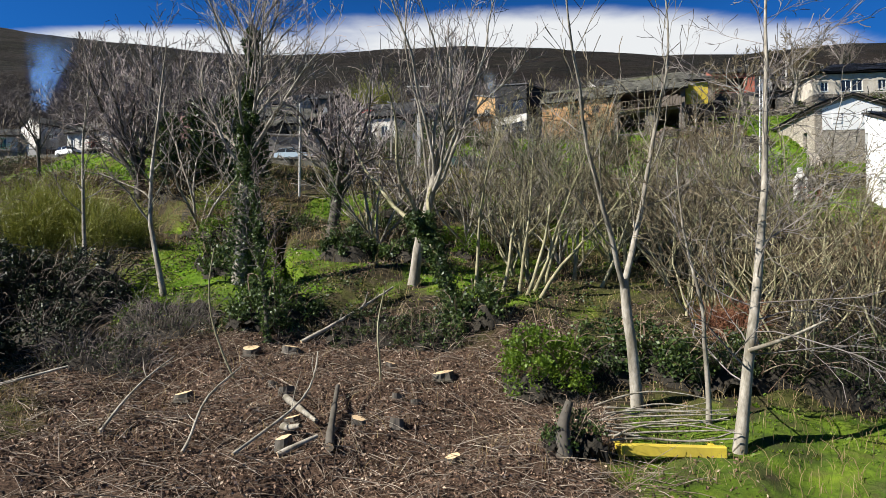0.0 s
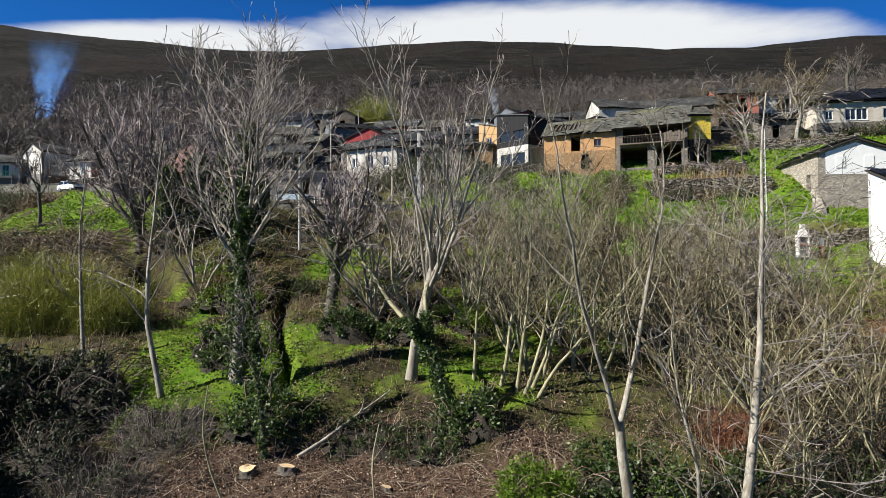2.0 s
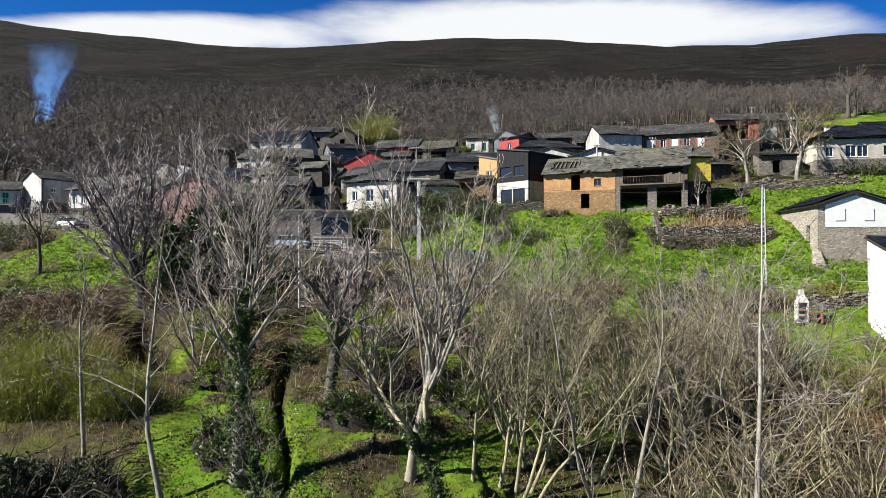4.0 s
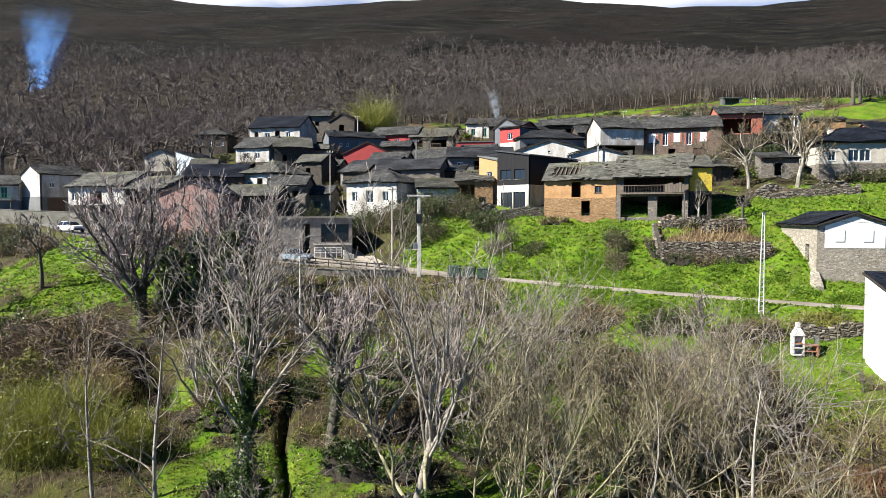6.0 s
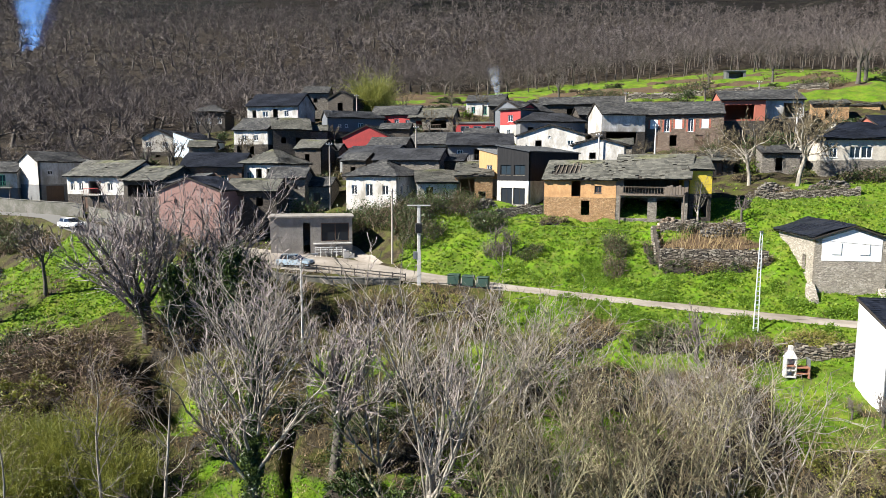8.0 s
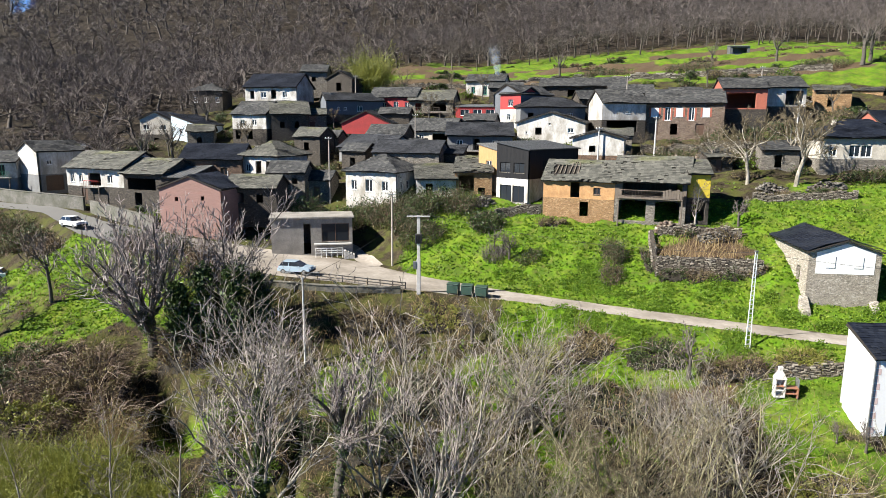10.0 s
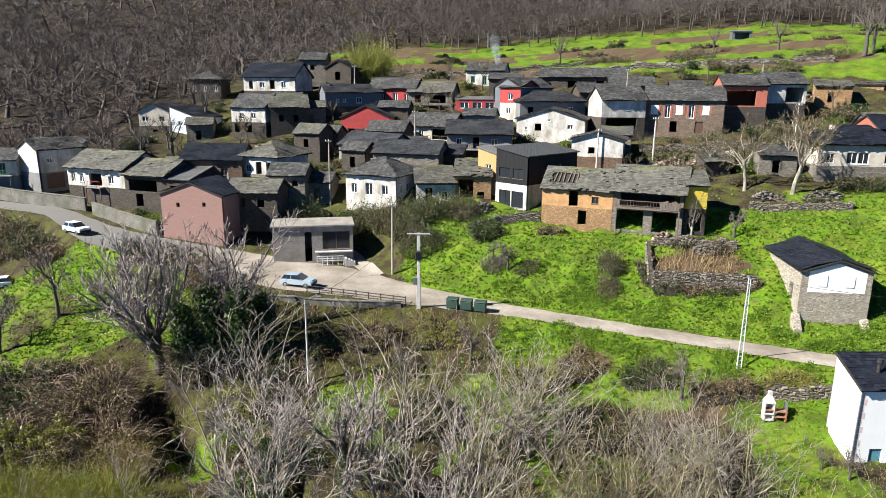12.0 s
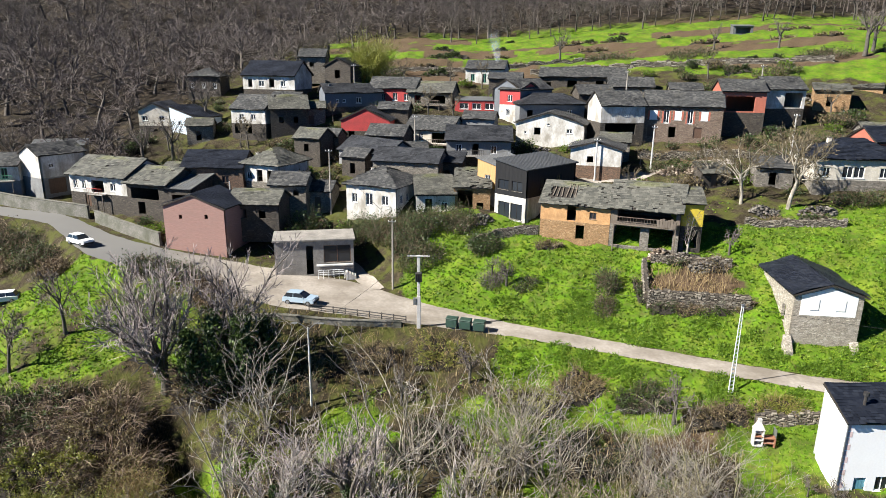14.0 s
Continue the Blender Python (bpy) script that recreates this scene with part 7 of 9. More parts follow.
def mound(name, x, y, w, d, h, label, stem_mat=BRAMBLE, leaf_mat=None, clumps=60, each=60, leaf=0.1, canes=200, seed=1, r=0.02, group="", category="bush", size=0.7, inner=0.5):
    """A dense lumpy thicket: a core coloured near-black as shaded hollows, clumps of leaves and arching canes over it.
    """
    rng = np.random.default_rng(seed)
    ob = new(name)
    ob.matrix_world = pose(x, y, hz(x, y) - 0.05)
    tagged(ob, label, category, group)
    n_lump = 9
    lump = np.column_stack([rng.uniform(-0.75, 0.75, n_lump) * w / 2, rng.uniform(-0.75, 0.75, n_lump) * d / 2, rng.uniform(0.55, 1.0, n_lump), rng.uniform(0.2, 0.36, n_lump) * min(w, d) + 0.4])

    def top(px_, py_):
        best = np.zeros_like(px_)
        for lx, ly, lh, lr in lump:
            q = ((px_ - lx) ** 2 + (py_ - ly) ** 2) / lr ** 2
            best = np.maximum(best, lh * np.sqrt(np.clip(1 - q * 0.8, 0, 1)))
        return best * h

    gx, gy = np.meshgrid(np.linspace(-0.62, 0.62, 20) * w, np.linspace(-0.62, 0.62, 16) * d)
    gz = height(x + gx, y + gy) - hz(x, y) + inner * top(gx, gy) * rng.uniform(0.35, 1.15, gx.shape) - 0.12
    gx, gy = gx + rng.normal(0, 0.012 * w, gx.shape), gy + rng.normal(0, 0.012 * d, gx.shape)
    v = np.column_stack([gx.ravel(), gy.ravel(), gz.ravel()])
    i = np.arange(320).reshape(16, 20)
    tagged(raw_mesh("shade_core", v, np.stack([i[:-1, :-1], i[:-1, 1:], i[1:, 1:], i[1:, :-1]], -1).reshape(-1, 4), HOLLOW_SHADE, ob), kind="stuff")

    def spots(n, lift):
        px_, py_ = rng.uniform(-0.6, 0.6, n) * w, rng.uniform(-0.6, 0.6, n) * d
        t = top(px_, py_)
        keep = t > 0.15 * h * rng.random(n)
        px_, py_, t = px_[keep], py_[keep], t[keep]
        return np.column_stack([px_, py_, height(x + px_, y + py_) - hz(x, y) + t * lift * rng.uniform(1 - 0.6 * (lift > 0.8), 1, len(t))])

    if canes:
        c = spots(canes, 0.7)
        m = len(c)
        L = h * rng.uniform(0.25, 0.7, (m, 1)) + 0.3
        out = unit_rows(np.column_stack([c[:, 0] / w * 2 + rng.normal(0, 0.5, m), c[:, 1] / d * 2 + rng.normal(0, 0.5, m), rng.uniform(0.3, 1.4, m)]))
        b = c + out * L * 0.6
        e = b + (out * np.array([1, 1, 0.1]) + np.array([0, 0, -0.15])) * L * 0.6 + rng.normal(0, 0.1, (m, 3))
        P = np.stack([c - np.array([0, 0, 0.2]), (c + b) / 2 + rng.normal(0, 0.05, (m, 3)), b, (b + e) / 2 + np.array([0, 0, 0.06]), e], 1)
        tagged(raw_mesh("stem_tangle", *ribbons([(p, r * np.linspace(1.2, 0.5, 5)) for p in P], seed), stem_mat, ob), kind="stuff")
    if leaf_mat is not None:
        c = spots(int(clumps * 1.5), 0.9)
        k = rng.integers(0, len(c), clumps * each)
        rad = (size * rng.uniform(0.4, 1.0, len(c)))[k]
        p = c[k] + rng.normal(0, 0.42, (len(k), 3)) * rad[:, None] * np.array([1, 1, 0.75])
        tagged(raw_mesh("foliage", *leaf_quads(p, leaf, rng), leaf_mat, ob), kind="stuff")
    return ob


def unit_rows(a):
    return a / (np.linalg.norm(a, axis=1, keepdims=True) + 1e-9)


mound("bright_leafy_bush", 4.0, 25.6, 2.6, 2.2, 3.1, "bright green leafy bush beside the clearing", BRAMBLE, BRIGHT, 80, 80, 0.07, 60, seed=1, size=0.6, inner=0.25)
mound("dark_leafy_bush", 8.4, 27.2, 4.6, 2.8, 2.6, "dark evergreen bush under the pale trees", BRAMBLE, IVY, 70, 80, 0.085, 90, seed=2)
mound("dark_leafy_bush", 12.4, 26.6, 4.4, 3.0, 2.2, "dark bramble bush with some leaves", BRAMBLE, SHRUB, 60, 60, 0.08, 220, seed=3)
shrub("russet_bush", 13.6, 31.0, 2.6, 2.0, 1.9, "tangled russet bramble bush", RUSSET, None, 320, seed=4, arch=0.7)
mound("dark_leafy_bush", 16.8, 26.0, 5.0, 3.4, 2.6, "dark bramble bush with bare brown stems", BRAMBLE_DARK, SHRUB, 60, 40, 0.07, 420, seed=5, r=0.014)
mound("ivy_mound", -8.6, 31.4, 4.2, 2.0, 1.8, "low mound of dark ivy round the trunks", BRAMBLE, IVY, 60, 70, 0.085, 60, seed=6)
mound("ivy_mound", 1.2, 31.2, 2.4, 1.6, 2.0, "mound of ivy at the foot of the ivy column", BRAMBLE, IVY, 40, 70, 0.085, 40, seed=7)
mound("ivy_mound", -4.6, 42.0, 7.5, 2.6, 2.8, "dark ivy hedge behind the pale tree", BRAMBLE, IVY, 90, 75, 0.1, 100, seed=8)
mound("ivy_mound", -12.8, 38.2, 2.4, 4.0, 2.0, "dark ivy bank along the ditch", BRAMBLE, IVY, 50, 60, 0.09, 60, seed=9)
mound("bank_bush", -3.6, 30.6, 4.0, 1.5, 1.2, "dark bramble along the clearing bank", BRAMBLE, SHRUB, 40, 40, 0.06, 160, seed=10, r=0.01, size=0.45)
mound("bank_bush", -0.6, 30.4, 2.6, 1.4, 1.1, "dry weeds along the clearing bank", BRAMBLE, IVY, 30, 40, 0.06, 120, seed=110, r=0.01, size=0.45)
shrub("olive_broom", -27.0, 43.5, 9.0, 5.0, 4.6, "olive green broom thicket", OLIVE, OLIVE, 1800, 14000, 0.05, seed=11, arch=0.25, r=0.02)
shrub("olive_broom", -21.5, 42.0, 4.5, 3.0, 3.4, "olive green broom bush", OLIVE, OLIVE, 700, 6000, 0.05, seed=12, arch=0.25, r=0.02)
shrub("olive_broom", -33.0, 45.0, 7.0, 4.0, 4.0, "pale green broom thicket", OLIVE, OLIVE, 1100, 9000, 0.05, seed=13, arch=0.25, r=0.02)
mound("dark_scrub", -20.0, 32.0, 7.0, 5.0, 3.0, "dark bramble thicket beside the clearing", BRAMBLE_DARK, IVY_SHADED, 110, 60, 0.08, 420, seed=14)
mound("dark_scrub", -18.0, 27.0, 6.5, 4.0, 1.9, "dark tangle of brambles and debris", BRAMBLE_DARK, IVY_SHADED, 70, 40, 0.08, 420, seed=15, r=0.014)
mound("dark_scrub", -25.0, 30.0, 6.0, 6.0, 3.4, "dark bramble thicket in shade", BRAMBLE_DARK, IVY_SHADED, 110, 60, 0.08, 300, seed=16)
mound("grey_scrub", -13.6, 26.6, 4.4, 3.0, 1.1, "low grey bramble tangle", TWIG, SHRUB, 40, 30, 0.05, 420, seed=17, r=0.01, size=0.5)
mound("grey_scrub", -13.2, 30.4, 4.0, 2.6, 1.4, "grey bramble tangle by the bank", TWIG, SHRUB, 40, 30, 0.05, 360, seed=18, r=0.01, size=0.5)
# mostly unseen past the left edge, added to throw shade on the clearing
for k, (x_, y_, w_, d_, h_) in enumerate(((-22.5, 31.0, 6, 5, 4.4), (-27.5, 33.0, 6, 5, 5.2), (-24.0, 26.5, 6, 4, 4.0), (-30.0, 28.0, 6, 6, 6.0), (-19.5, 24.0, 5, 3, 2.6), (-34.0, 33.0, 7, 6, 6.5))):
    mound("evergreen_thicket", x_, y_, w_, d_, h_, "dense dark evergreen thicket, enlarged out of view to shade the clearing edge", BRAMBLE_DARK, IVY_SHADED, 120, 60, 0.11, 80, seed=140 + k, group="evergreens beside the clearing", size=0.9)
for k, (x_, y_, w_, d_, h_) in enumerate(((-63, 92, 8, 5, 3.0), (-70, 95, 8, 5, 3.4), (-57, 87, 6, 4, 2.6), (-64, 86, 7, 5, 2.4), (-72, 88, 8, 6, 2.6), (-52, 83, 4, 3, 1.8), (-33, 78, 6, 3, 2.4), (-28, 74, 5, 3, 2.6), (-38, 80, 5, 3, 2.2))):
    shrub("roadside_bush", x_, y_, w_, d_, h_, "dark bare bush below the road bend", BRAMBLE, DEAD_LEAF if k % 2 else SHRUB, 240, 1800, 0.12, seed=160 + k, r=0.03, group="bushes below the bend")
# brambles between the left meadow and the stream
rb = random.Random(8)
for k, (x_, y_, w_, d_, h_) in enumerate(((-35.4, 57.2, 8, 5, 2.6), (-41, 58, 8, 5, 2.4), (-31.8, 55.6, 5, 5, 3.0), (-35, 51.5, 8, 4.5, 2.6), (-29.0, 51.0, 6, 4, 2.6), (-42, 52, 7, 5, 2.4), (-24.5, 61.0, 4.5, 4, 2.4), (-47, 56, 7, 5, 2.2))):
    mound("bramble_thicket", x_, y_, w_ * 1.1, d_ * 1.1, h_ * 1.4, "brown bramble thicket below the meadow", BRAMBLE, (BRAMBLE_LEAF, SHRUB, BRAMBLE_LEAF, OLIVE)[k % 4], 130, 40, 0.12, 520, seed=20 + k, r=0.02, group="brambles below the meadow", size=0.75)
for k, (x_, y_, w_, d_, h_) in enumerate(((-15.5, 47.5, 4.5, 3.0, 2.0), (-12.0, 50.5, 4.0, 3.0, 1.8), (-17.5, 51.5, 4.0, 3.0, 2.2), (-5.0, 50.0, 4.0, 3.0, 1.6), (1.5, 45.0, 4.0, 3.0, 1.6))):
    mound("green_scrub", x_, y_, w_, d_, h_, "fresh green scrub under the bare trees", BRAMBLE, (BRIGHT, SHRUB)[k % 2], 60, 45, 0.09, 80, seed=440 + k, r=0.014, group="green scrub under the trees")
shrub("yellow_broom", -26.4, 48.6, 4.0, 3.0, 3.4, "straw-yellow broom bush in the brambles", STRAW, OLIVE, 500, 1500, 0.07, seed=31, arch=0.3)
shrub("meadow_bush", 20.3, 76.2, 2.6, 3.0, 2.2, "dark bush on the green slope", BRAMBLE, SHRUB, 200, 2000, 0.09, seed=32, r=0.02)
shrub("meadow_bush", 19.4, 73.4, 2.2, 2.2, 1.9, "bare bramble bush on the green slope", BRAMBLE, SHRUB, 160, 600, 0.09, seed=33, r=0.02)
shrub("meadow_bush", 6.2, 78.6, 3.0, 2.0, 1.7, "grey bare bush on the meadow", TWIG, None, 200, seed=34, r=0.018)
shrub("meadow_bush", 10.4, 77.6, 3.2, 1.6, 1.2, "low olive bush on the meadow", BRAMBLE, SHRUB, 120, 1300, 0.09, seed=35)
for k, (x_, y_, w_, d_, h_, dark) in enumerate(((-12.5, 92.5, 6, 4, 3.4, 1), (-7.5, 91.0, 6, 4, 3.4, 0), (-2.5, 90.0, 4, 4, 3.6, 1), (2.2, 90.2, 4.5, 4, 3.0, 0), (-20.5, 95.0, 4, 3, 4.2, 1), (-15.5, 88.5, 3, 4, 2.6, 1), (-3.0, 84.0, 6, 4, 2.4, 0), (5.5, 85.0, 4, 3, 2.0, 1), (-5.0, 87.5, 4.5, 3, 2.6, 0))):
    shrub("village_bush", x_, y_, w_, d_, h_, "overgrown evergreen bush beside the cottages" if dark else "grey-brown overgrown bush beside the cottages", BRAMBLE, IVY if dark else SHRUB, 260, 3600 if dark else 2200, 0.12, seed=40 + k, r=0.022)
for k, (x_, y_, w_, d_, h_) in enumerate(((26.0, 72.4, 3.0, 1.4, 1.3), (28.8, 71.9, 3.2, 1.4, 1.1), (31.8, 71.5, 3.4, 1.4, 1.2), (34.6, 71.3, 2.4, 1.2, 1.4), (24.2, 75.0, 1.3, 3.0, 1.2), (33.8, 77.4, 3.0, 1.6, 1.6), (30.0, 78.8, 3.0, 1.2, 1.0), (43.5, 84.6, 4.0, 1.4, 1.1), (48.5, 84.0, 4.0, 1.6, 1.3), (14.5, 84.6, 3.6, 1.4, 1.0))):
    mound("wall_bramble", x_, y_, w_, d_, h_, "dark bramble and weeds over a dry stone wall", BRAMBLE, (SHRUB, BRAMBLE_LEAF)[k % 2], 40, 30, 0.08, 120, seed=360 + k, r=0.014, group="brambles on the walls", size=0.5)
rw_ = random.Random(17)
for k in range(46):
    x_ = rw_.uniform(7, 46)
    side = k % 3
    y_ = float(road_y(x_)) + (rw_.uniform(2.6, 7.5) if side else -rw_.uniform(2.6, 5.5))
    if (24 < x_ < 37 and y_ > 71) or (36 < x_ and y_ > 66.5):
        continue
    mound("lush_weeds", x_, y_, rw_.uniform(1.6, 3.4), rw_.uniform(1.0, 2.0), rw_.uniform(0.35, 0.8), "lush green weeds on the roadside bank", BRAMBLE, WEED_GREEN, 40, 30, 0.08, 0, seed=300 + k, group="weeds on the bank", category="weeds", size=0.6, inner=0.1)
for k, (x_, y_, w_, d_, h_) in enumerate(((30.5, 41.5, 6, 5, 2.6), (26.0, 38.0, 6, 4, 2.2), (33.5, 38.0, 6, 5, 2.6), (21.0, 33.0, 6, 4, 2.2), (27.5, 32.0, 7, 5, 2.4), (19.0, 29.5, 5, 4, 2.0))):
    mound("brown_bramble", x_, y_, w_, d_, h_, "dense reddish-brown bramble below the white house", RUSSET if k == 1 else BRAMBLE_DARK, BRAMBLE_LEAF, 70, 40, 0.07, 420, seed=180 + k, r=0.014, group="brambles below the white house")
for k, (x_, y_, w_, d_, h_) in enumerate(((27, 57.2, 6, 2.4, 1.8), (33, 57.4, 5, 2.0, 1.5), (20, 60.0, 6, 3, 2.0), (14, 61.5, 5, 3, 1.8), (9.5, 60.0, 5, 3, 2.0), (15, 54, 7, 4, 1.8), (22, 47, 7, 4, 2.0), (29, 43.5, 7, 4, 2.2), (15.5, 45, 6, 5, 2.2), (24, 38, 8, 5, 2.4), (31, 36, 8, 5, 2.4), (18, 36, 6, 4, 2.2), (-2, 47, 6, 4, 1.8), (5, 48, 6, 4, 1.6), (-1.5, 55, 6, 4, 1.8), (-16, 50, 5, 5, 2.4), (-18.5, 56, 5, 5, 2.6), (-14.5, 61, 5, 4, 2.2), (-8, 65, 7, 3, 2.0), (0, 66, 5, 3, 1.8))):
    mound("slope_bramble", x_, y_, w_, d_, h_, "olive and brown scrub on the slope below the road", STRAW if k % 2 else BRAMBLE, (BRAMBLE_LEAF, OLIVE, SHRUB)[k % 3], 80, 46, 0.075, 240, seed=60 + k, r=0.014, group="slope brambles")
for k, (x_, y_, w_, d_, h_) in enumerate(((44, 100, 6, 3, 2), (36, 105, 8, 2.5, 1.6), (57, 88, 8, 3, 1.6), (62, 84, 7, 3, 1.6), (54, 104, 8, 4, 2.2), (64, 110, 8, 4, 2.4), (72, 120, 8, 4, 2.2), (-20, 108, 4, 3, 2.0), (-38, 120, 7, 4, 2.4), (-47, 122, 8, 4, 2.4), (-28, 112, 3, 3, 2), (-2, 131, 6, 3, 1.8), (-30, 126, 4, 3, 2), (-12, 154, 6, 4, 3), (58, 160, 12, 3, 2.2), (84, 150, 12, 3, 2.4), (40, 165, 12, 3, 2.0), (70, 143, 10, 3, 2.0))):
    shrub("village_scrub", x_, y_, w_, d_, h_, "overgrown scrub between the village plots", BRAMBLE, SHRUB, 200, 1400, 0.13, seed=90 + k, r=0.03, group="village scrub")
shrub("willow", -17.4, 158.0, 7, 6, 9.5, "yellow-green willow above the village", OLIVE, OLIVE, 700, 7000, 0.13, seed=120, arch=0.45, r=0.045, category="tree")


def clear_of_houses(x, y, gap=0.6):
    """True where no house stands within the gap."""
    for hx, hy, w, d, a in PLOTS:
        u, v = (x - hx) * math.cos(a) + (y - hy) * math.sin(a), -(x - hx) * math.sin(a) + (y - hy) * math.cos(a)
        if -gap < u < w + gap and -gap - 0.8 < v < d + gap:
            return False
    return True


# overgrown gaps between the houses: bushes, small bare trees
rv_ = random.Random(31)
weedy = [shrub("village_scrub", x_, y_, w_, w_ * 0.7, h_, l_, st_, lf_, 70, n_ // 2, 0.18, seed=400 + k, r=0.034, group="village scrub")
         for k, (x_, y_, w_, h_, st_, lf_, n_, l_) in enumerate(((-8.5, 117.0, 3.2, 1.8, BRAMBLE, SHRUB, 900, "low green scrub in a gap between houses"), (-52.0, 118.0, 3.6, 2.0, BRAMBLE_DARK, BRAMBLE_LEAF, 700, "brown bramble in a gap between houses"), (30.0, 99.0, 3.0, 1.6, BRAMBLE, BRIGHT, 900, "bright green scrub behind the ruin"), (10.0, 108.0, 2.6, 2.4, BRAMBLE_DARK, IVY, 1100, "dark evergreen bush between houses")))]
yard_tree = tree("yard_tree", -38.0, 128.0, hz(-38.0, 128.0), 6.5, 0.16, "orchard", "small bare fruit tree in a village yard", seed=401, bark=BARK_DARK, twig=TWIG_TAN, group="yard trees", coarse=2.0, crown_kids=(6, 7, 5))
spots_ = []
for k in range(2600):
    x_, y_ = rv_.uniform(-64, 74), rv_.uniform(91, 151)
    if abs(x_) > 0.62 * y_ or not clear_of_houses(x_, y_, 1.3) or float(road_y(x_) + road_w(x_)) + 3 > y_:
        continue
    if 15 < x_ < 48 and 100 < y_ < 108 or any(math.hypot(x_ - u, y_ - v) < 3.4 for u, v in spots_):
        continue
    spots_.append((x_, y_))
    if len(spots_) % 6 == 0:
        again(yard_tree, x_, y_, rv_.uniform(0, 360), rv_.uniform(0.6, 1.1))
    else:
        again(weedy[rv_.randrange(4)], x_, y_, rv_.uniform(0, 360), rv_.uniform(0.6, 1.15))
    if len(spots_) > 120:
        break
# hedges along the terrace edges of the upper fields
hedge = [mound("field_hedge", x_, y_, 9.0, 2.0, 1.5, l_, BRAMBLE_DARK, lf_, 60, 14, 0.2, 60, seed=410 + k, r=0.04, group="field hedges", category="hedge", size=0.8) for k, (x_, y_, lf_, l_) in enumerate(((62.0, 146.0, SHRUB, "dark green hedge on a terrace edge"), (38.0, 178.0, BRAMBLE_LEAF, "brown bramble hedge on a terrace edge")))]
for k in range(44):
    x_ = rv_.uniform(-8, 125)
    y_ = rv_.choice((162, 174, 186, 198, 207)) - 0.12 * x_ + rv_.uniform(-1, 1)
    if x_ < 0.66 * y_ and clear_of_houses(x_, y_, 3):
        again(hedge[k % 2], x_, y_, rv_.uniform(-10, 4), rv_.uniform(0.5, 1.1))


def tufts():
    """Grass and weed tufts over the green ground: short curved blades in clumps."""
    rng = np.random.default_rng(4)
    n = 80000
    u = rng.random(n)
    y = 20 + 72 * u ** 1.1
    x = rng.uniform(-1, 1, n) * (14 + 0.72 * y)
    g = cover(x, y)[0]
    keep = (rng.random(n) < g ** 1.5) & (np.abs(y - road_y(np.clip(x, -140, 120))) > road_w(np.clip(x, -140, 120)) + 0.2)
    x, y = x[keep], y[keep]
    z = height(x, y)
    m = len(x)
    big = 0.5 + 0.45 * smooth01(y, 30, 70)
    vs = []
    for k in range(4):
        a = rng.uniform(0, 6.28, m)
        h = big * rng.uniform(0.05, 0.2, m) * (1 + 0.35 * smooth01(y, 52, 62) * rng.random(m))
        wd = big * rng.uniform(0.03, 0.09, m) * (1 + 0.6 * smooth01(y, 52, 62))
        ox, oy = rng.normal(0, 0.1, m) * big, rng.normal(0, 0.1, m) * big
        lx, ly = rng.normal(0, 0.5, m) * h, rng.normal(0, 0.5, m) * h
        ca, sa = np.cos(a) * wd, np.sin(a) * wd
        b0 = np.column_stack([x + ox - ca, y + oy - sa, z - 0.02])
        b1 = np.column_stack([x + ox + ca, y + oy + sa, z - 0.02])
        t1 = np.column_stack([x + ox + ca * 0.7 + lx, y + oy + sa * 0.7 + ly, z + h])
        t0 = np.column_stack([x + ox - ca * 0.7 + lx * 1.3, y + oy - sa * 0.7 + ly * 1.3, z + h * 0.9])
        vs.append(np.stack([b0, b1, t1, t0], 1).reshape(-1, 3))
    v = np.concatenate(vs)
    return v, np.arange(len(v)).reshape(-1, 4)


tagged(raw_mesh("meadow_grass", *tufts(), GRASS), "bright green meadow grass and weeds", "grass", kind="stuff")


def weeds():
    """Dry weeds and low dead stems over the scrub ground."""
    rng = np.random.default_rng(6)
    n = 60000
    y = 18 + 62 * rng.random(n) ** 1.2
    x = rng.uniform(-1, 1, n) * (12 + 0.74 * y)
    g, l, s, _w = cover(x, y)
    keep = (rng.random(n) > g) & (rng.random(n) > l * 0.85) & (np.abs(y - road_y(np.clip(x, -140, 120))) > road_w(np.clip(x, -140, 120)) + 0.3)
    x, y = x[keep][:26000], y[keep][:26000]
    z = height(x, y)
    m = len(x)
    h = rng.uniform(0.2, 0.8, m) * (0.7 + 0.6 * smooth01(y, 30, 60))
    lx, ly = rng.normal(0, 0.4, m) * h, rng.normal(0, 0.4, m) * h
    P = np.stack([np.column_stack([x, y, z - 0.03]), np.column_stack([x + lx * 0.4, y + ly * 0.4, z + h * 0.6]), np.column_stack([x + lx * 1.2, y + ly * 1.2, z + h])], 1)
    R = np.tile(np.array([0.012, 0.009, 0.005]), (m, 1)) * (0.8 + 0.9 * smooth01(y, 30, 70))[:, None]
    return ribbons(list(zip(P, R)), 9)


tagged(raw_mesh("dry_weeds", *weeds(), STRAW), "dry straw-coloured weeds in the scrub", "weeds", kind="stuff")


def ground_leaves(seed, n, patchy, size):
    """Low leaves over the bank and the lawn behind the clearing, in drifts."""
    rng = np.random.default_rng(seed)
    y, x = rng.uniform(29.6, 48, n), rng.uniform(-19, 14, n)
    b = bumps(x, y, 3.3, patchy) + 0.6 * bumps(x, y, 1.1, patchy * 2)
    keep = rng.random(n) < smooth01(b, -0.1, 0.45)
    x, y = x[keep], y[keep]
    return leaf_quads(np.column_stack([x, y, height(x, y) + 0.02 + 0.16 * rng.random(len(x)) ** 2]), size, rng, 0.4)


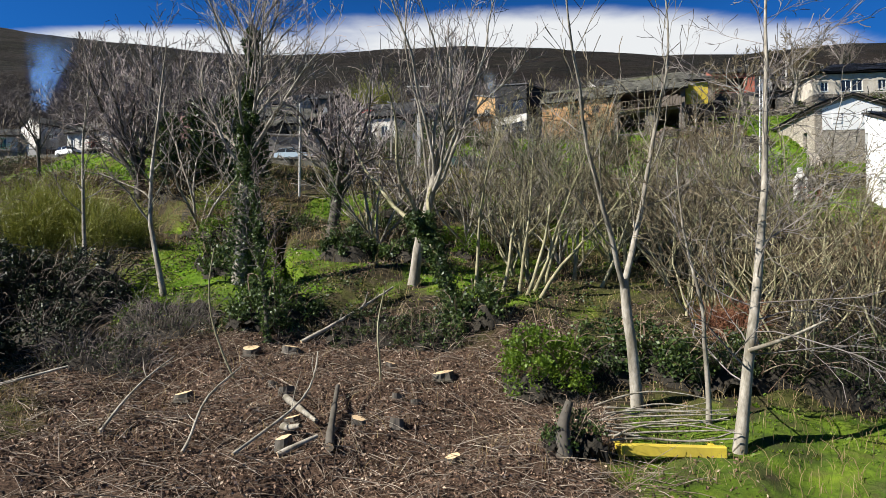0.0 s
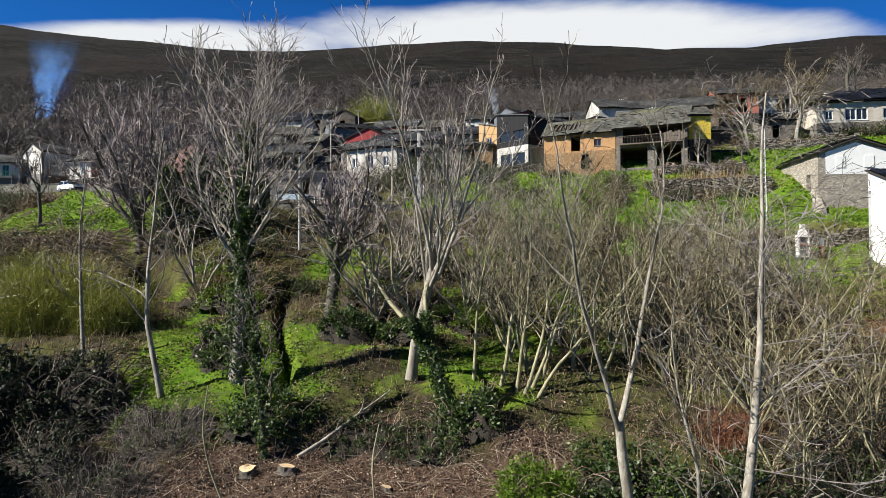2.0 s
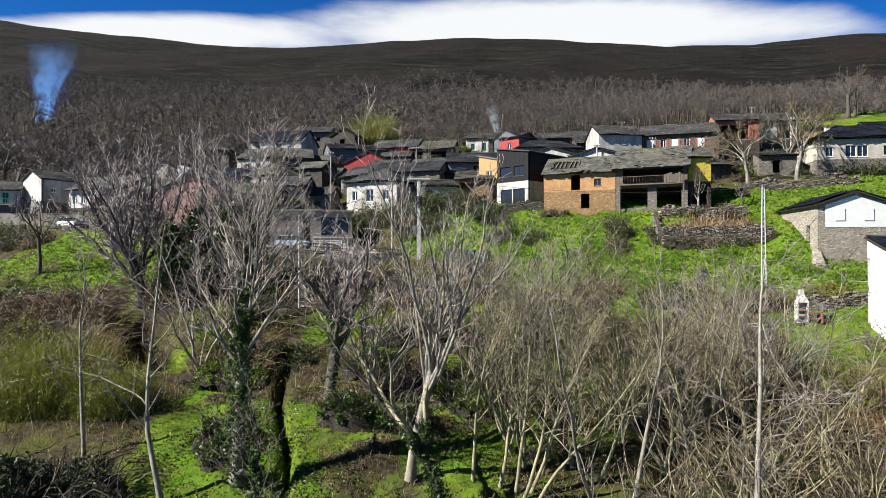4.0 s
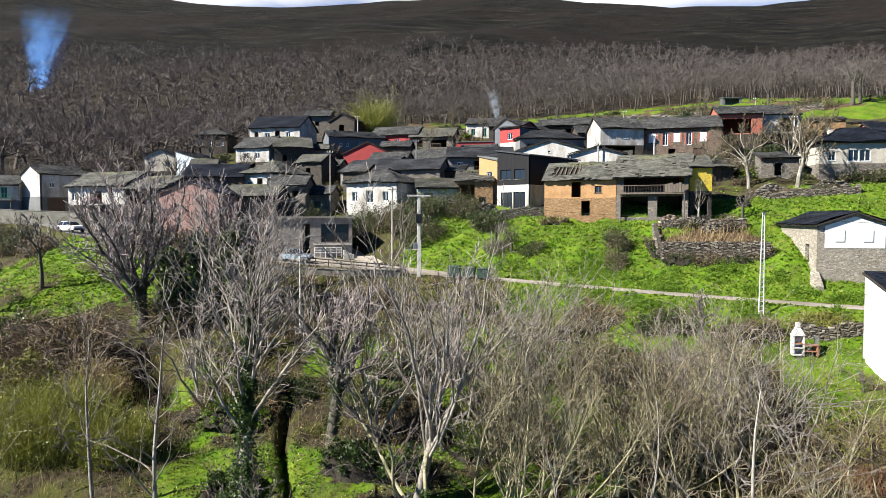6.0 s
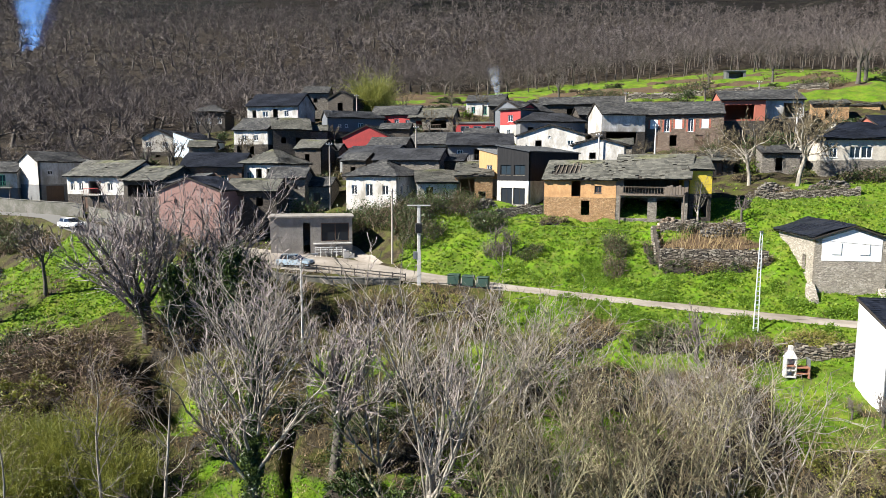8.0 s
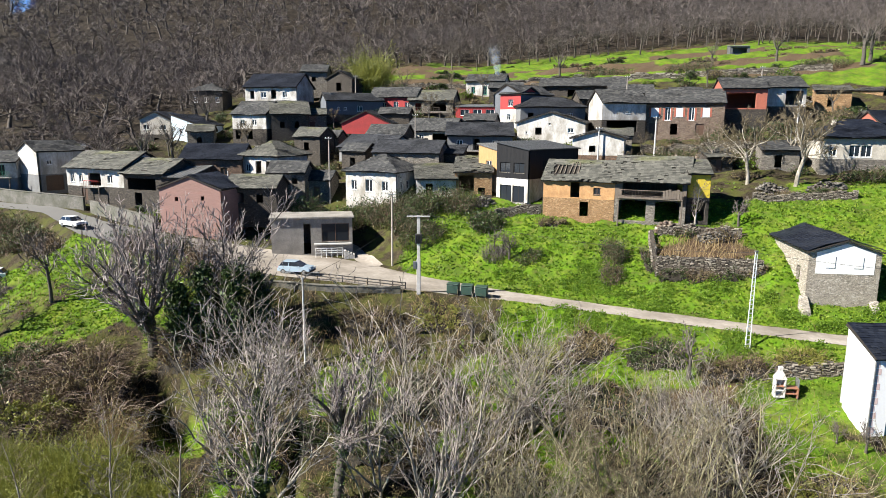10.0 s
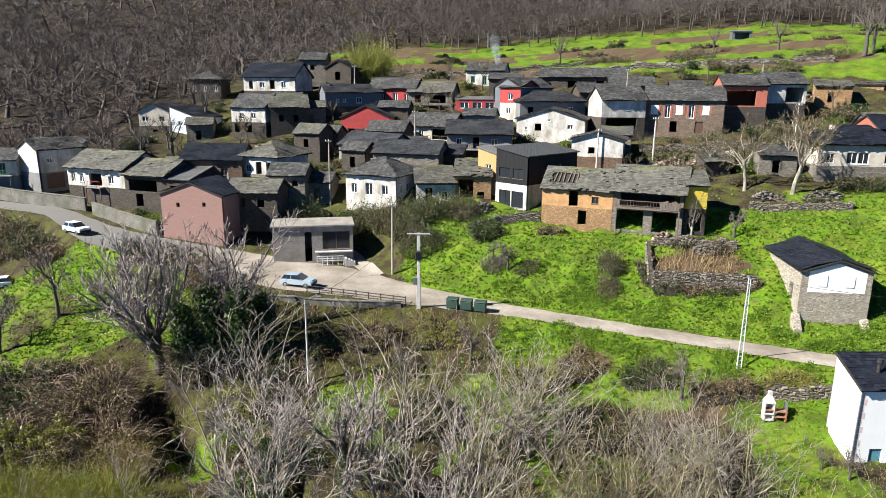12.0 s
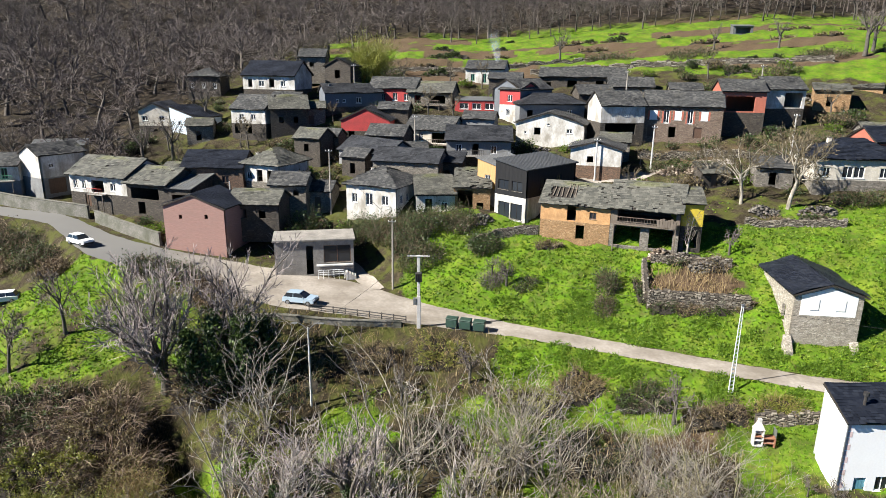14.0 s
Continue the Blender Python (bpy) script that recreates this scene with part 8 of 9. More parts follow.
tagged(raw_mesh("ground_ivy", *ground_leaves(51, 26000, 1.7, 0.075), SHRUB), "low ivy and weeds creeping over the ground", "ivy", kind="stuff")
tagged(raw_mesh("fallen_leaves", *ground_leaves(52, 26000, 4.9, 0.06), LITTER), "drifts of dead leaves on the grass", "leaf litter", kind="stuff")


def leaf_litter():
    rng = np.random.default_rng(7)
    n = 60000
    y = rng.uniform(13, 31.5, n)
    x = rng.uniform(-18, 9, n)
    l = cover(x, y)[1]
    keep = rng.random(n) < 0.15 + 0.85 * l
    x, y = x[keep], y[keep]
    c = np.column_stack([x, y, height(x, y) + rng.uniform(0.0, 0.07, len(x))])
    return leaf_quads(c, 0.055, rng, 0.3)


tagged(raw_mesh("leaf_litter", *leaf_litter(), LITTER), "brown dead leaves over the clearing floor", "leaf litter", kind="stuff")

# ---------------------------------------------------------------- poles, rail, car and other things
def thing(name, x, y, z, label, category, yaw=0.0, group=""):
    ob = new(name)
    ob.matrix_world = pose(x, y, z, 0, 0, yaw)
    return tagged(ob, label, category, group)


def wood_pole(x, y, h, label, mat=POLE_WOOD, arm=True, group="village poles"):
    ob = thing("utility_pole", x, y, hz(x, y) - 0.1, label, "utility pole", 0, group)
    bm = bmesh.new()
    rod(bm, (0, 0, 0), (0.03, 0.02, h), 0.15, 0.1, 8)
    part("pole", bm, mat, ob)
    if arm:
        bm = bmesh.new()
        bevel_box(bm, -0.5, -0.16, h - 0.35, 0.5, -0.09, h - 0.25, 0.01)
        a = part("cross_arm", bm, STEEL, ob)
        for k in (-0.42, 0.0, 0.42):
            bm = bmesh.new()
            rod(bm, (k, -0.125, h - 0.249), (k, -0.125, h - 0.09), 0.05, 0.04, 6)
            part("insulator", bm, FRAME_WHITE, a)
    return ob


wood_pole(-6.4, 80.6, 9.4, "pale wooden utility pole beside the lane")
wood_pole(24.0, 103.0, 6.8, "pale utility pole between the houses", POLE_CONC)
wood_pole(34.0, 107.0, 7.0, "pale utility pole by the long house", POLE_CONC)
wood_pole(-17.4, 99.5, 10.2, "weathered wooden utility pole among cottages")
wood_pole(-33.4, 101.0, 6.0, "white street pole beside the brick house", POLE_CONC, arm=False)
wood_pole(-5.2, 118.0, 7.4, "weathered utility pole beside the gallery house")
wood_pole(60.0, 128.0, 9.0, "tall utility pole behind the white barn")
wood_pole(36.5, 135.0, 7.0, "utility pole behind the long house")
wood_pole(-19.5, 146.0, 7.0, "utility pole behind the red house")
wood_pole(54.5, 103.0, 8.0, "pale utility pole among bare trees", POLE_CONC)


def transformer_pole(x, y, h):
    ob = thing("transformer_pole", x, y, hz(x, y) - 0.1, "concrete pole with crossarm and transformer beside the road", "utility pole")
    bm = bmesh.new()
    bevel_box(bm, -0.22, -0.16, 0, 0.22, 0.16, h * 0.45, 0.03)
    bevel_box(bm, -0.17, -0.13, h * 0.45, 0.17, 0.13, h, 0.03)
    part("pole", bm, POLE_CONC, ob)
    bm = bmesh.new()
    bevel_box(bm, -1.25, -0.22, h - 0.12, 1.25, -0.135, h + 0.02, 0.02)
    arm = part("cross_arm", bm, POLE_CONC, ob)
    for k in (-1.1, -0.55, 0.55, 1.1):
        bm = bmesh.new()
        rod(bm, (k, -0.18, h + 0.021), (k, -0.18, h + 0.2), 0.06, 0.045, 6)
        part("insulator", bm, DARK_STEEL, arm)
    bm = bmesh.new()
    bevel_box(bm, -0.36, -0.62, h * 0.66, 0.36, -0.15, h * 0.78, 0.05)
    tank = part("transformer", bm, DARK_STEEL, ob)
    for k in range(4):
        bm = bmesh.new()
        bevel_box(bm, -0.30 + k * 0.18, -0.68, h * 0.67, -0.26 + k * 0.18, -0.622, h * 0.77, 0.01)
        part("cooling_fin", bm, DARK_STEEL, tank)
    bm = bmesh.new()
    bevel_box(bm, -0.62, -0.2, 2.9, -0.223, 0.1, 3.7, 0.03)
    part("meter_box", bm, STEEL, ob)
    return ob


transformer_pole(-2.6, 69.4, 8.7)


def lattice_pole(x, y, h):
    ob = thing("lattice_pole", x, y, hz(x, y) - 0.15, "white ladder-like steel pole beside the road", "utility pole", 14)
    for s in (-1, 1):
        bm = bmesh.new()
        rod(bm, (0.26 * s, 0, 0), (0.1 * s, 0, h), 0.06, 0.045, 5)
        part("rail", bm, FRAME_WHITE, ob)
    n = 22
    for k in range(n):
        t = (k + 0.5) / n
        w = 0.26 + (0.1 - 0.26) * t - 0.05
        bm = bmesh.new()
        bevel_box(bm, -w, -0.03, h * t - 0.05, w, 0.03, h * t + 0.05, 0.008)
        part("rung", bm, FRAME_WHITE, ob)
    bm = bmesh.new()
    bevel_box(bm, -0.16, -0.1, h + 0.001, 0.16, 0.1, h + 0.14, 0.02)
    part("head", bm, STEEL, ob)
    return ob


lattice_pole(29.25, 59.7, 9.6)


def street_lamp(x, y, h):
    ob = thing("street_lamp", x, y, hz(x, y) - 0.1, "pale street lamp with two curved arms", "street lamp")
    bm = bmesh.new()
    rod(bm, (0, 0, 0), (0, 0, h), 0.12, 0.07, 8)
    part("post", bm, POLE_CONC, ob)
    for s in (-1, 1):
        bm = bmesh.new()
        last = Vector((0, 0, h - 0.3))
        for k in range(1, 5):
            a = k / 4
            q = Vector((s * 1.3 * a, 0, h - 0.3 + 0.75 * math.sin(a * 1.9)))
            rod(bm, last, q, 0.04, 0.035, 5)
            last = q
        arm = part("arm", bm, STEEL, ob)
        bm = bmesh.new()
        bevel_box(bm, last.x - 0.28, -0.12, last.z - 0.07, last.x + 0.28, 0.12, last.z + 0.05, 0.03)
        part("lamp_head", bm, STEEL, arm)
    return ob


street_lamp(-13.0, 59.1, 8.6)


def cable(name, a, b, sag, label):
    a, b = Vector(a), Vector(b)
    line = np.array([a.lerp(b, k / 14) - Vector((0, 0, sag * 4 * k / 14 * (1 - k / 14))) - a for k in range(15)])
    ob = raw_mesh(name, *tubes([(line, np.full(15, 0.018))], 3), RUBBER)
    ob.location = a
    tagged(ob, label, "cable")


tz = hz(-2.6, 69.4) + 8.75
lz = hz(29.25, 59.7) + 9.4
cable("overhead_cable", (-1.5, 69.2, tz), (29.25, 59.7, lz), 1.0, "black overhead cable between the road poles")
cable("overhead_cable", (-2.6, 69.2, tz), (-6.4, 80.5, hz(-6.4, 80.6) + 9.2), 0.3, "black overhead cable across the road")
cable("overhead_cable", (-3.7, 69.2, tz), (-13.0, 59.1, hz(-13, 59.1) + 8.3), 0.5, "black cable to the street lamp")
cable("overhead_cable", (-13.0, 59.1, hz(-13, 59.1) + 8.2), (-46.0, 41.0, 13.0), 1.5, "black cable sagging over the brambles")
cable("overhead_cable", (-6.4, 80.5, hz(-6.4, 80.6) + 9.2), (-17.4, 99.5, hz(-17.4, 99.5) + 9.8), 0.5, "black overhead cable up to the village")
cable("overhead_cable", (29.25, 59.7, lz), (60.0, 52.0, 23.0), 0.8, "black overhead cable along the road")


def guard_rail():
    ob = thing("guard_rail", -15.5, 70.9, 18.0, "dark steel guard rail along the road edge", "guard rail")
    n = 8
    pts = []
    for k in range(n + 1):
        x = -15.5 + 11.4 * k / n
        y = float(road_y(x) - road_w(x)) + 0.15
        pts.append(Vector((x + 15.5, y - 70.9, float(road_z(x)) - 18.0)))
    for k, p in enumerate(pts):
        bm = bmesh.new()
        bevel_box(bm, p.x - 0.05, p.y - 0.05, p.z - 0.4, p.x + 0.05, p.y + 0.05, p.z + 0.85, 0.01)
        part("post", bm, DARK_STEEL, ob)
    for z in (0.42, 0.75):
        for a, b in zip(pts[:-1], pts[1:]):
            bm = bmesh.new()
            rod(bm, a + Vector((0.01, -0.09, z)), b + Vector((-0.01, -0.09, z)), 0.06, 0.06, 4)
            part("rail", bm, DARK_STEEL, ob)


guard_rail()


def car(x, y, yaw, paint, label):
    """A small hatchback: body with wheel arches, glasshouse, wheels, lamps, bumpers, plates."""
    ob = thing("car", x, y, hz(x, y) + 0.02, label, "car", yaw)
    prof = [(-2.0, 0.35), (-2.02, 0.62), (-1.9, 0.86), (-0.95, 0.95), (1.5, 0.98), (1.95, 0.9), (2.0, 0.6), (1.98, 0.35)]
    bm = bmesh.new()
    rings = []
    for yy, inset in ((-0.86, 0.0), (-0.80, -0.05), (0.80, -0.05), (0.86, 0.0)):
        s = 0.96 if abs(yy) > 0.83 else 1.0
        rings.append([bm.verts.new((px_ * s, yy, 0.62 + (pz - 0.62) * (0.94 if s < 1 else 1.0))) for px_, pz in prof])
    n = len(prof)
    for a, b in zip(rings[:-1], rings[1:]):
        for k in range(n):
            bm.faces.new((a[k], a[(k + 1) % n], b[(k + 1) % n], b[k]))
    bm.faces.new(rings[0])
    bm.faces.new(rings[-1][::-1])
    bmesh.ops.bevel(bm, geom=[e for e in bm.edges if e.calc_face_angle(0) > 0.5], offset=0.04, segments=2, affect="EDGES")
    body = part("body", bm, paint, ob)
    bm = bmesh.new()
    lo = [(-0.95, 0.93), (1.75, 0.95)]
    vs = []
    for px_, pz, w in ((-1.0, 0.94, 0.76), (1.78, 0.96, 0.76), (-0.2, 1.42, 0.62), (1.45, 1.44, 0.62)):
        vs.append([bm.verts.new((px_, -w, pz)), bm.verts.new((px_, w, pz))])
    bm.faces.new((vs[0][0], vs[2][0], vs[2][1], vs[0][1]))
    bm.faces.new((vs[1][0], vs[1][1], vs[3][1], vs[3][0]))
    bm.faces.new((vs[0][0], vs[1][0], vs[3][0], vs[2][0]))
    bm.faces.new((vs[0][1], vs[2][1], vs[3][1], vs[1][1]))
    bm.faces.new((vs[2][0], vs[3][0], vs[3][1], vs[2][1]))
    part("glasshouse", bm, GLASS, ob)
    bm = bmesh.new()
    bevel_box(bm, -0.22, -0.63, 1.425, 1.48, 0.63, 1.48, 0.025)
    roof_ = part("roof", bm, paint, ob)
    for px_ in (0.62,):
        for s in (-1, 1):
            bm = bmesh.new()
            rod(bm, (px_, 0.775 * s, 0.95), (px_ - 0.02, 0.635 * s, 1.43), 0.04, 0.035, 5)
            part("door_pillar", bm, paint, roof_)
    for px_ in (-1.28, 1.28):
        for s in (-1, 1):
            bm = bmesh.new()
            rod(bm, (px_, s * 0.68, 0.31), (px_, s * 0.87, 0.31), 0.31, 0.31, 16)
            wheel = part("wheel", bm, RUBBER, ob)
            bm = bmesh.new()
            rod(bm, (px_, s * 0.871, 0.31), (px_, s * 0.885, 0.31), 0.19, 0.17, 10)
            part("rim", bm, STEEL, wheel)
    for s in (-1, 1):
        bm = bmesh.new()
        bevel_box(bm, -2.05, s * 0.6 - 0.17, 0.66, -1.93, s * 0.6 + 0.17, 0.82, 0.03)
        part("headlight", bm, FRAME_WHITE, ob)
        bm = bmesh.new()
        bevel_box(bm, 1.93, s * 0.66 - 0.1, 0.66, 2.03, s * 0.66 + 0.1, 0.88, 0.03)
        part("tail_light", bm, RED_PAINT, ob)
        bm = bmesh.new()
        bevel_box(bm, -0.75, s * 0.86 - 0.06, 0.95, -0.6, s * 0.86 + 0.08, 1.06, 0.02)
        part("mirror", bm, paint, ob)
    bm = bmesh.new()
    bevel_box(bm, -2.08, -0.75, 0.34, -1.96, 0.75, 0.56, 0.03)
    part("bumper", bm, RUBBER, ob)
    return ob


car(-16.9, 73.6, 168, CAR_WHITE, "pale blue hatchback parked by the rail")
car(-50.5, 88.0, 150, FRAME_WHITE, "white hatchback parked at the road bend")
car(-56.5, 79.0, 20, FRAME_WHITE, "white car parked beside the meadow")


def recycling_bin(x, y, yaw, mat):
    ob = thing("waste_container", x, y, hz(x, y), "dark green wheeled waste container by the road", "waste container", yaw, "waste containers")
    bm = bmesh.new()
    bevel_box(bm, -0.65, -0.5, 0.14, 0.65, 0.5, 1.1, 0.06)
    part("bin", bm, mat, ob)
    bm = bmesh.new()
    bevel_box(bm, -0.69, -0.54, 1.102, 0.69, 0.54, 1.25, 0.06)
    part("lid", bm, mat, ob)
    for sx in (-0.5, 0.5):
        for sy in (-0.38, 0.38):
            bm = bmesh.new()
            rod(bm, (sx, sy - 0.03, 0.07), (sx, sy + 0.03, 0.07), 0.07, 0.07, 8)
            part("castor", bm, RUBBER, ob)


BIN_GREEN = grain("bin_green", (0.03, 0.075, 0.055), (0.05, 0.1, 0.075), 6.0, 1.5, (0.04, 0.05, 0.04), 0.4, 0.5, 0.1)
for k in range(3):
    recycling_bin(1.2 + k * 1.55, float(road_y(1.2 + k * 1.55) - road_w(1.2 + k * 1.55)) + 0.4, -14, BIN_GREEN)


def barbecue(x, y):
    ob = thing("masonry_barbecue", x, y, hz(x, y), "white masonry barbecue with chimney and worktop", "barbecue", -8)
    bm = bmesh.new()
    bevel_box(bm, -0.9, -0.3, 0.0, 0.0, 0.4, 0.12, 0.02)
    bevel_box(bm, -0.9, -0.3, 0.121, -0.78, 0.4, 1.7, 0.02)
    bevel_box(bm, -0.12, -0.3, 0.121, 0.0, 0.4, 1.7, 0.02)
    bevel_box(bm, -0.78, 0.28, 0.121, -0.12, 0.4, 1.7, 0.02)
    part("hearth", bm, POLE_CONC, ob)
    for z in (0.62, 1.0):
        bm = bmesh.new()
        bevel_box(bm, -0.779, -0.34, z, -0.121, 0.279, z + 0.09, 0.015)
        part("shelf", bm, CLAY if z > 0.8 else POLE_CONC, ob)
    bm = bmesh.new()
    lo, hi = [(-0.95, -0.33), (0.05, -0.33), (0.05, 0.42), (-0.95, 0.42)], [(-0.62, -0.05), (-0.28, -0.05), (-0.28, 0.25), (-0.62, 0.25)]
    a = [bm.verts.new((*p, 1.701)) for p in lo]
    b = [bm.verts.new((*p, 2.35)) for p in hi]
    for k in range(4):
        bm.faces.new((a[k], a[(k + 1) % 4], b[(k + 1) % 4], b[k]))
    bm.faces.new(a[::-1])
    bm.faces.new(b)
    hood = part("hood", bm, POLE_CONC, ob)
    bm = bmesh.new()
    bevel_box(bm, -0.62, -0.05, 2.351, -0.28, 0.25, 2.75, 0.02)
    part("chimney", bm, POLE_CONC, hood)
    bm = bmesh.new()
    bevel_box(bm, 0.002, -0.3, 0.85, 1.1, 0.4, 0.96, 0.02)
    bevel_box(bm, 0.95, -0.3, 0.0, 1.1, 0.4, 0.849, 0.02)
    bevel_box(bm, 0.002, -0.3, 0.35, 0.949, 0.4, 0.43, 0.02)
    part("worktop", bm, CLAY, ob)
    bm = bmesh.new()
    bevel_box(bm, 1.15, 0.1, 0.0, 1.25, 0.9, 1.6, 0.02)
    part("windbreak", bm, STEEL, ob)


barbecue(30.2, 54.2)

# shutters and white plaster on the barn's gable, chimney and pipe of the white house
barn = bpy.data.objects["stone_barn"]
bm = bmesh.new()
outline = ((0.6, 3.2), (6.3, 3.2), (6.3, 5.45), (3.45, 6.4), (0.6, 5.45))
v = [bm.verts.new((x, -0.03, z)) for x, z in outline]
w = [bm.verts.new((x, -0.002, z)) for x, z in outline]
bm.faces.new(v)
bm.faces.new(w[::-1])
for e in range(5):
    bm.faces.new((v[e], w[e], w[(e + 1) % 5], v[(e + 1) % 5]))
part("gable_plaster", bm, FRAME_WHITE, barn, "white plaster over the stone gable")
for u_ in (1.6, 4.3):
    bm = bmesh.new()
    bevel_box(bm, u_ - 0.05, -0.09, 3.85, u_ + 0.85, -0.032, 5.05, 0.015)
    part("shutter", bm, FRAME_WHITE, barn)
for k in range(7):
    bm = bmesh.new()
    bevel_box(bm, 0, 0, 0, 1.5, 0.42, 0.2 + 0.19 * k, 0.02, pose(-2.0, 2.2 + 0.42 * k, 1.0))
    part("step", bm, STONE, barn)
for u_, h_ in ((-0.75, 0.9), (6.2, 0.5)):
    bm = bmesh.new()
    box(bm, u_, -1.3, -2.4, u_ + 0.9, -0.002, h_)
    for v_ in bm.verts:
        if v_.co.z > 0 and v_.co.y < -1:
            v_.co.z -= 1.5
    bmesh.ops.bevel(bm, geom=bm.edges[:], offset=0.06, segments=1, affect="EDGES")
    part("buttress", bm, STONE_PALE, barn, "rough stone buttress at the barn foot")
white = bpy.data.objects["white_rendered_house"]
QUOIN = grain("pale_pink_quoin", (0.62, 0.46, 0.43), (0.74, 0.58, 0.55), 6.0, 1.0, (0.55, 0.42, 0.38), 0.4, 0.85, 0.15)
for k in range(11):
    bm = bmesh.new()
    bevel_box(bm, 0.14, -0.012, 0.6 + 0.62 * k, 0.6 if k % 2 else 0.42, -0.001, 1.14 + 0.62 * k, 0.004)
    part("quoin", bm, QUOIN, white, "pale pink painted corner block")
bm = bmesh.new()
rod(bm, (0.03, -0.07, 0.1), (0.03, -0.07, 7.4), 0.05, 0.05, 6)
part("drainpipe", bm, STEEL, white)
bm = bmesh.new()
rod(bm, (2.2, 1.5, 7.9), (2.2, 1.5, 9.3), 0.14, 0.14, 8)
flue = part("flue", bm, DARK_STEEL, white)
bm = bmesh.new()
rod(bm, (2.2, 1.5, 9.302), (2.2, 1.5, 9.62), 0.24, 0.24, 8)
part("flue_cap", bm, DARK_STEEL, flue)

# rail and steps in front of the concrete building
wash = bpy.data.objects["concrete_wash_house"]
for z in (0.35, 0.65, 0.95):
    bm = bmesh.new()
    rod(bm, (5.6, -1.3, z), (9.0, -1.3, z), 0.035, 0.035, 5)
    part("rail", bm, FRAME_WHITE, wash)
for k in range(6):
    bm = bmesh.new()
    rod(bm, (5.6 + 0.68 * k, -1.3, -0.3), (5.6 + 0.68 * k, -1.3, 1.0), 0.035, 0.035, 5)
    part("rail_post", bm, FRAME_WHITE, wash)
for k in range(4):
    bm = bmesh.new()
    bevel_box(bm, 9.2 + 0.35 * k, -1.4, -0.6, 9.53 + 0.35 * k, -0.1, 0.55 - 0.17 * k, 0.02)
    part("step", bm, POLE_CONC, wash)
bm = bmesh.new()
bevel_box(bm, 5.4, -0.62, 1.25, 10.3, -0.002, 1.42, 0.02)
part("ledge", bm, POLE_CONC, wash)

# brick surrounds on the long stone house
long_house = bpy.data.objects["long_stone_house"]
for u_, v_, w_, h_ in ((1.0, 3.2, 1.3, 1.6), (3.4, 2.6, 0.9, 2.3), (5.2, 3.2, 1.2, 1.6), (7.4, 2.6, 0.9, 2.3), (9.6, 3.2, 1.2, 1.6)):
    for s in (u_ - 0.33, u_ + w_ + 0.005):
        for k in range(int(h_ / 0.3)):
            bm = bmesh.new()
            bevel_box(bm, s + (0.06 if k % 2 else 0), -0.03, v_ + 0.3 * k + 0.01, s + 0.32, -0.001, v_ + 0.3 * k + 0.29, 0.01)
            part("brick", bm, ORANGE_RED, long_house)
for u_, v_, w_, h_ in ((1.0, 3.2, 1.3, 1.6), (5.2, 3.2, 1.2, 1.6), (9.6, 3.2, 1.2, 1.6)):
    bm = bmesh.new()
    bevel_box(bm, u_ + 0.02, 0.03, v_ + 0.02, u_ + w_ - 0.02, 0.09, v_ + h_ - 0.02, 0.01)
    part("shutter", bm, FRAME_WHITE, long_house)


# ---------------------------------------------------------------- the clearing
def stump(x, y, r, h, yaw, label):
    ob = thing("tree_stump", x, y, hz(x, y) - 0.08, label, "tree stump", yaw, "stumps in the clearing")
    rng = random.Random(int(x * 100 + y * 10))
    n = 14
    bm = bmesh.new()
    rings = []
    prof = [rng.uniform(0.85, 1.15) for _ in range(n)]
    for z, f, flare in ((0, 1.35, 0.3), (h * 0.35, 1.08, 0.12), (h, 1.0, 0.0)):
        rings.append([bm.verts.new((r * (f * prof[k] + flare * (k % 3 == 0)) * math.cos(2 * math.pi * k / n), r * (f * prof[k] + flare * (k % 3 == 0)) * math.sin(2 * math.pi * k / n), z + (0.06 * math.cos(2 * math.pi * k / n) if z == h else 0))) for k in range(n)])
    for a, b in zip(rings[:-1], rings[1:]):
        for k in range(n):
            bm.faces.new((a[k], a[(k + 1) % n], b[(k + 1) % n], b[k]))
    part("bark", bm, BARK_DARK, ob)
    bm = bmesh.new()
    c = bm.verts.new((0, 0, h + 0.01))
    ring = [bm.verts.new((r * prof[k] * math.cos(2 * math.pi * k / n) * 0.99, r * prof[k] * math.sin(2 * math.pi * k / n) * 0.99, h + 0.004 + 0.06 * math.cos(2 * math.pi * k / n))) for k in range(n)]
    for k in range(n):
        bm.faces.new((c, ring[k], ring[(k + 1) % n]))
    part("cut_face", bm, CUT_WOOD, ob, "pale freshly sawn wood")


for x_, y_, r_, h_ in ((-8.3, 28.4, 0.34, 0.45), (-6.6, 28.6, 0.32, 0.42), (-2.2, 27.6, 0.2, 0.4), (0.0, 26.3, 0.36, 0.42), (-1.6, 23.4, 0.2, 0.5), (-0.95, 23.1, 0.18, 0.35), (-2.7, 21.0, 0.2, 0.5),
                       (-1.5, 21.3, 0.2, 0.45), (-9.3, 23.6, 0.26, 0.4), (-5.6, 23.5, 0.24, 0.5), (-6.3, 24.4, 0.15, 0.35), (0.3, 19.4, 0.2, 0.4), (-4.9, 21.4, 0.24, 0.45), (-4.6, 19.0, 0.22, 0.6), (3.6, 22.0, 0.22, 0.3)):
    stump(x_, y_, r_ * 1.05, h_ * 0.7, (x_ * 77) % 360, "freshly cut tree stump in the clearing")


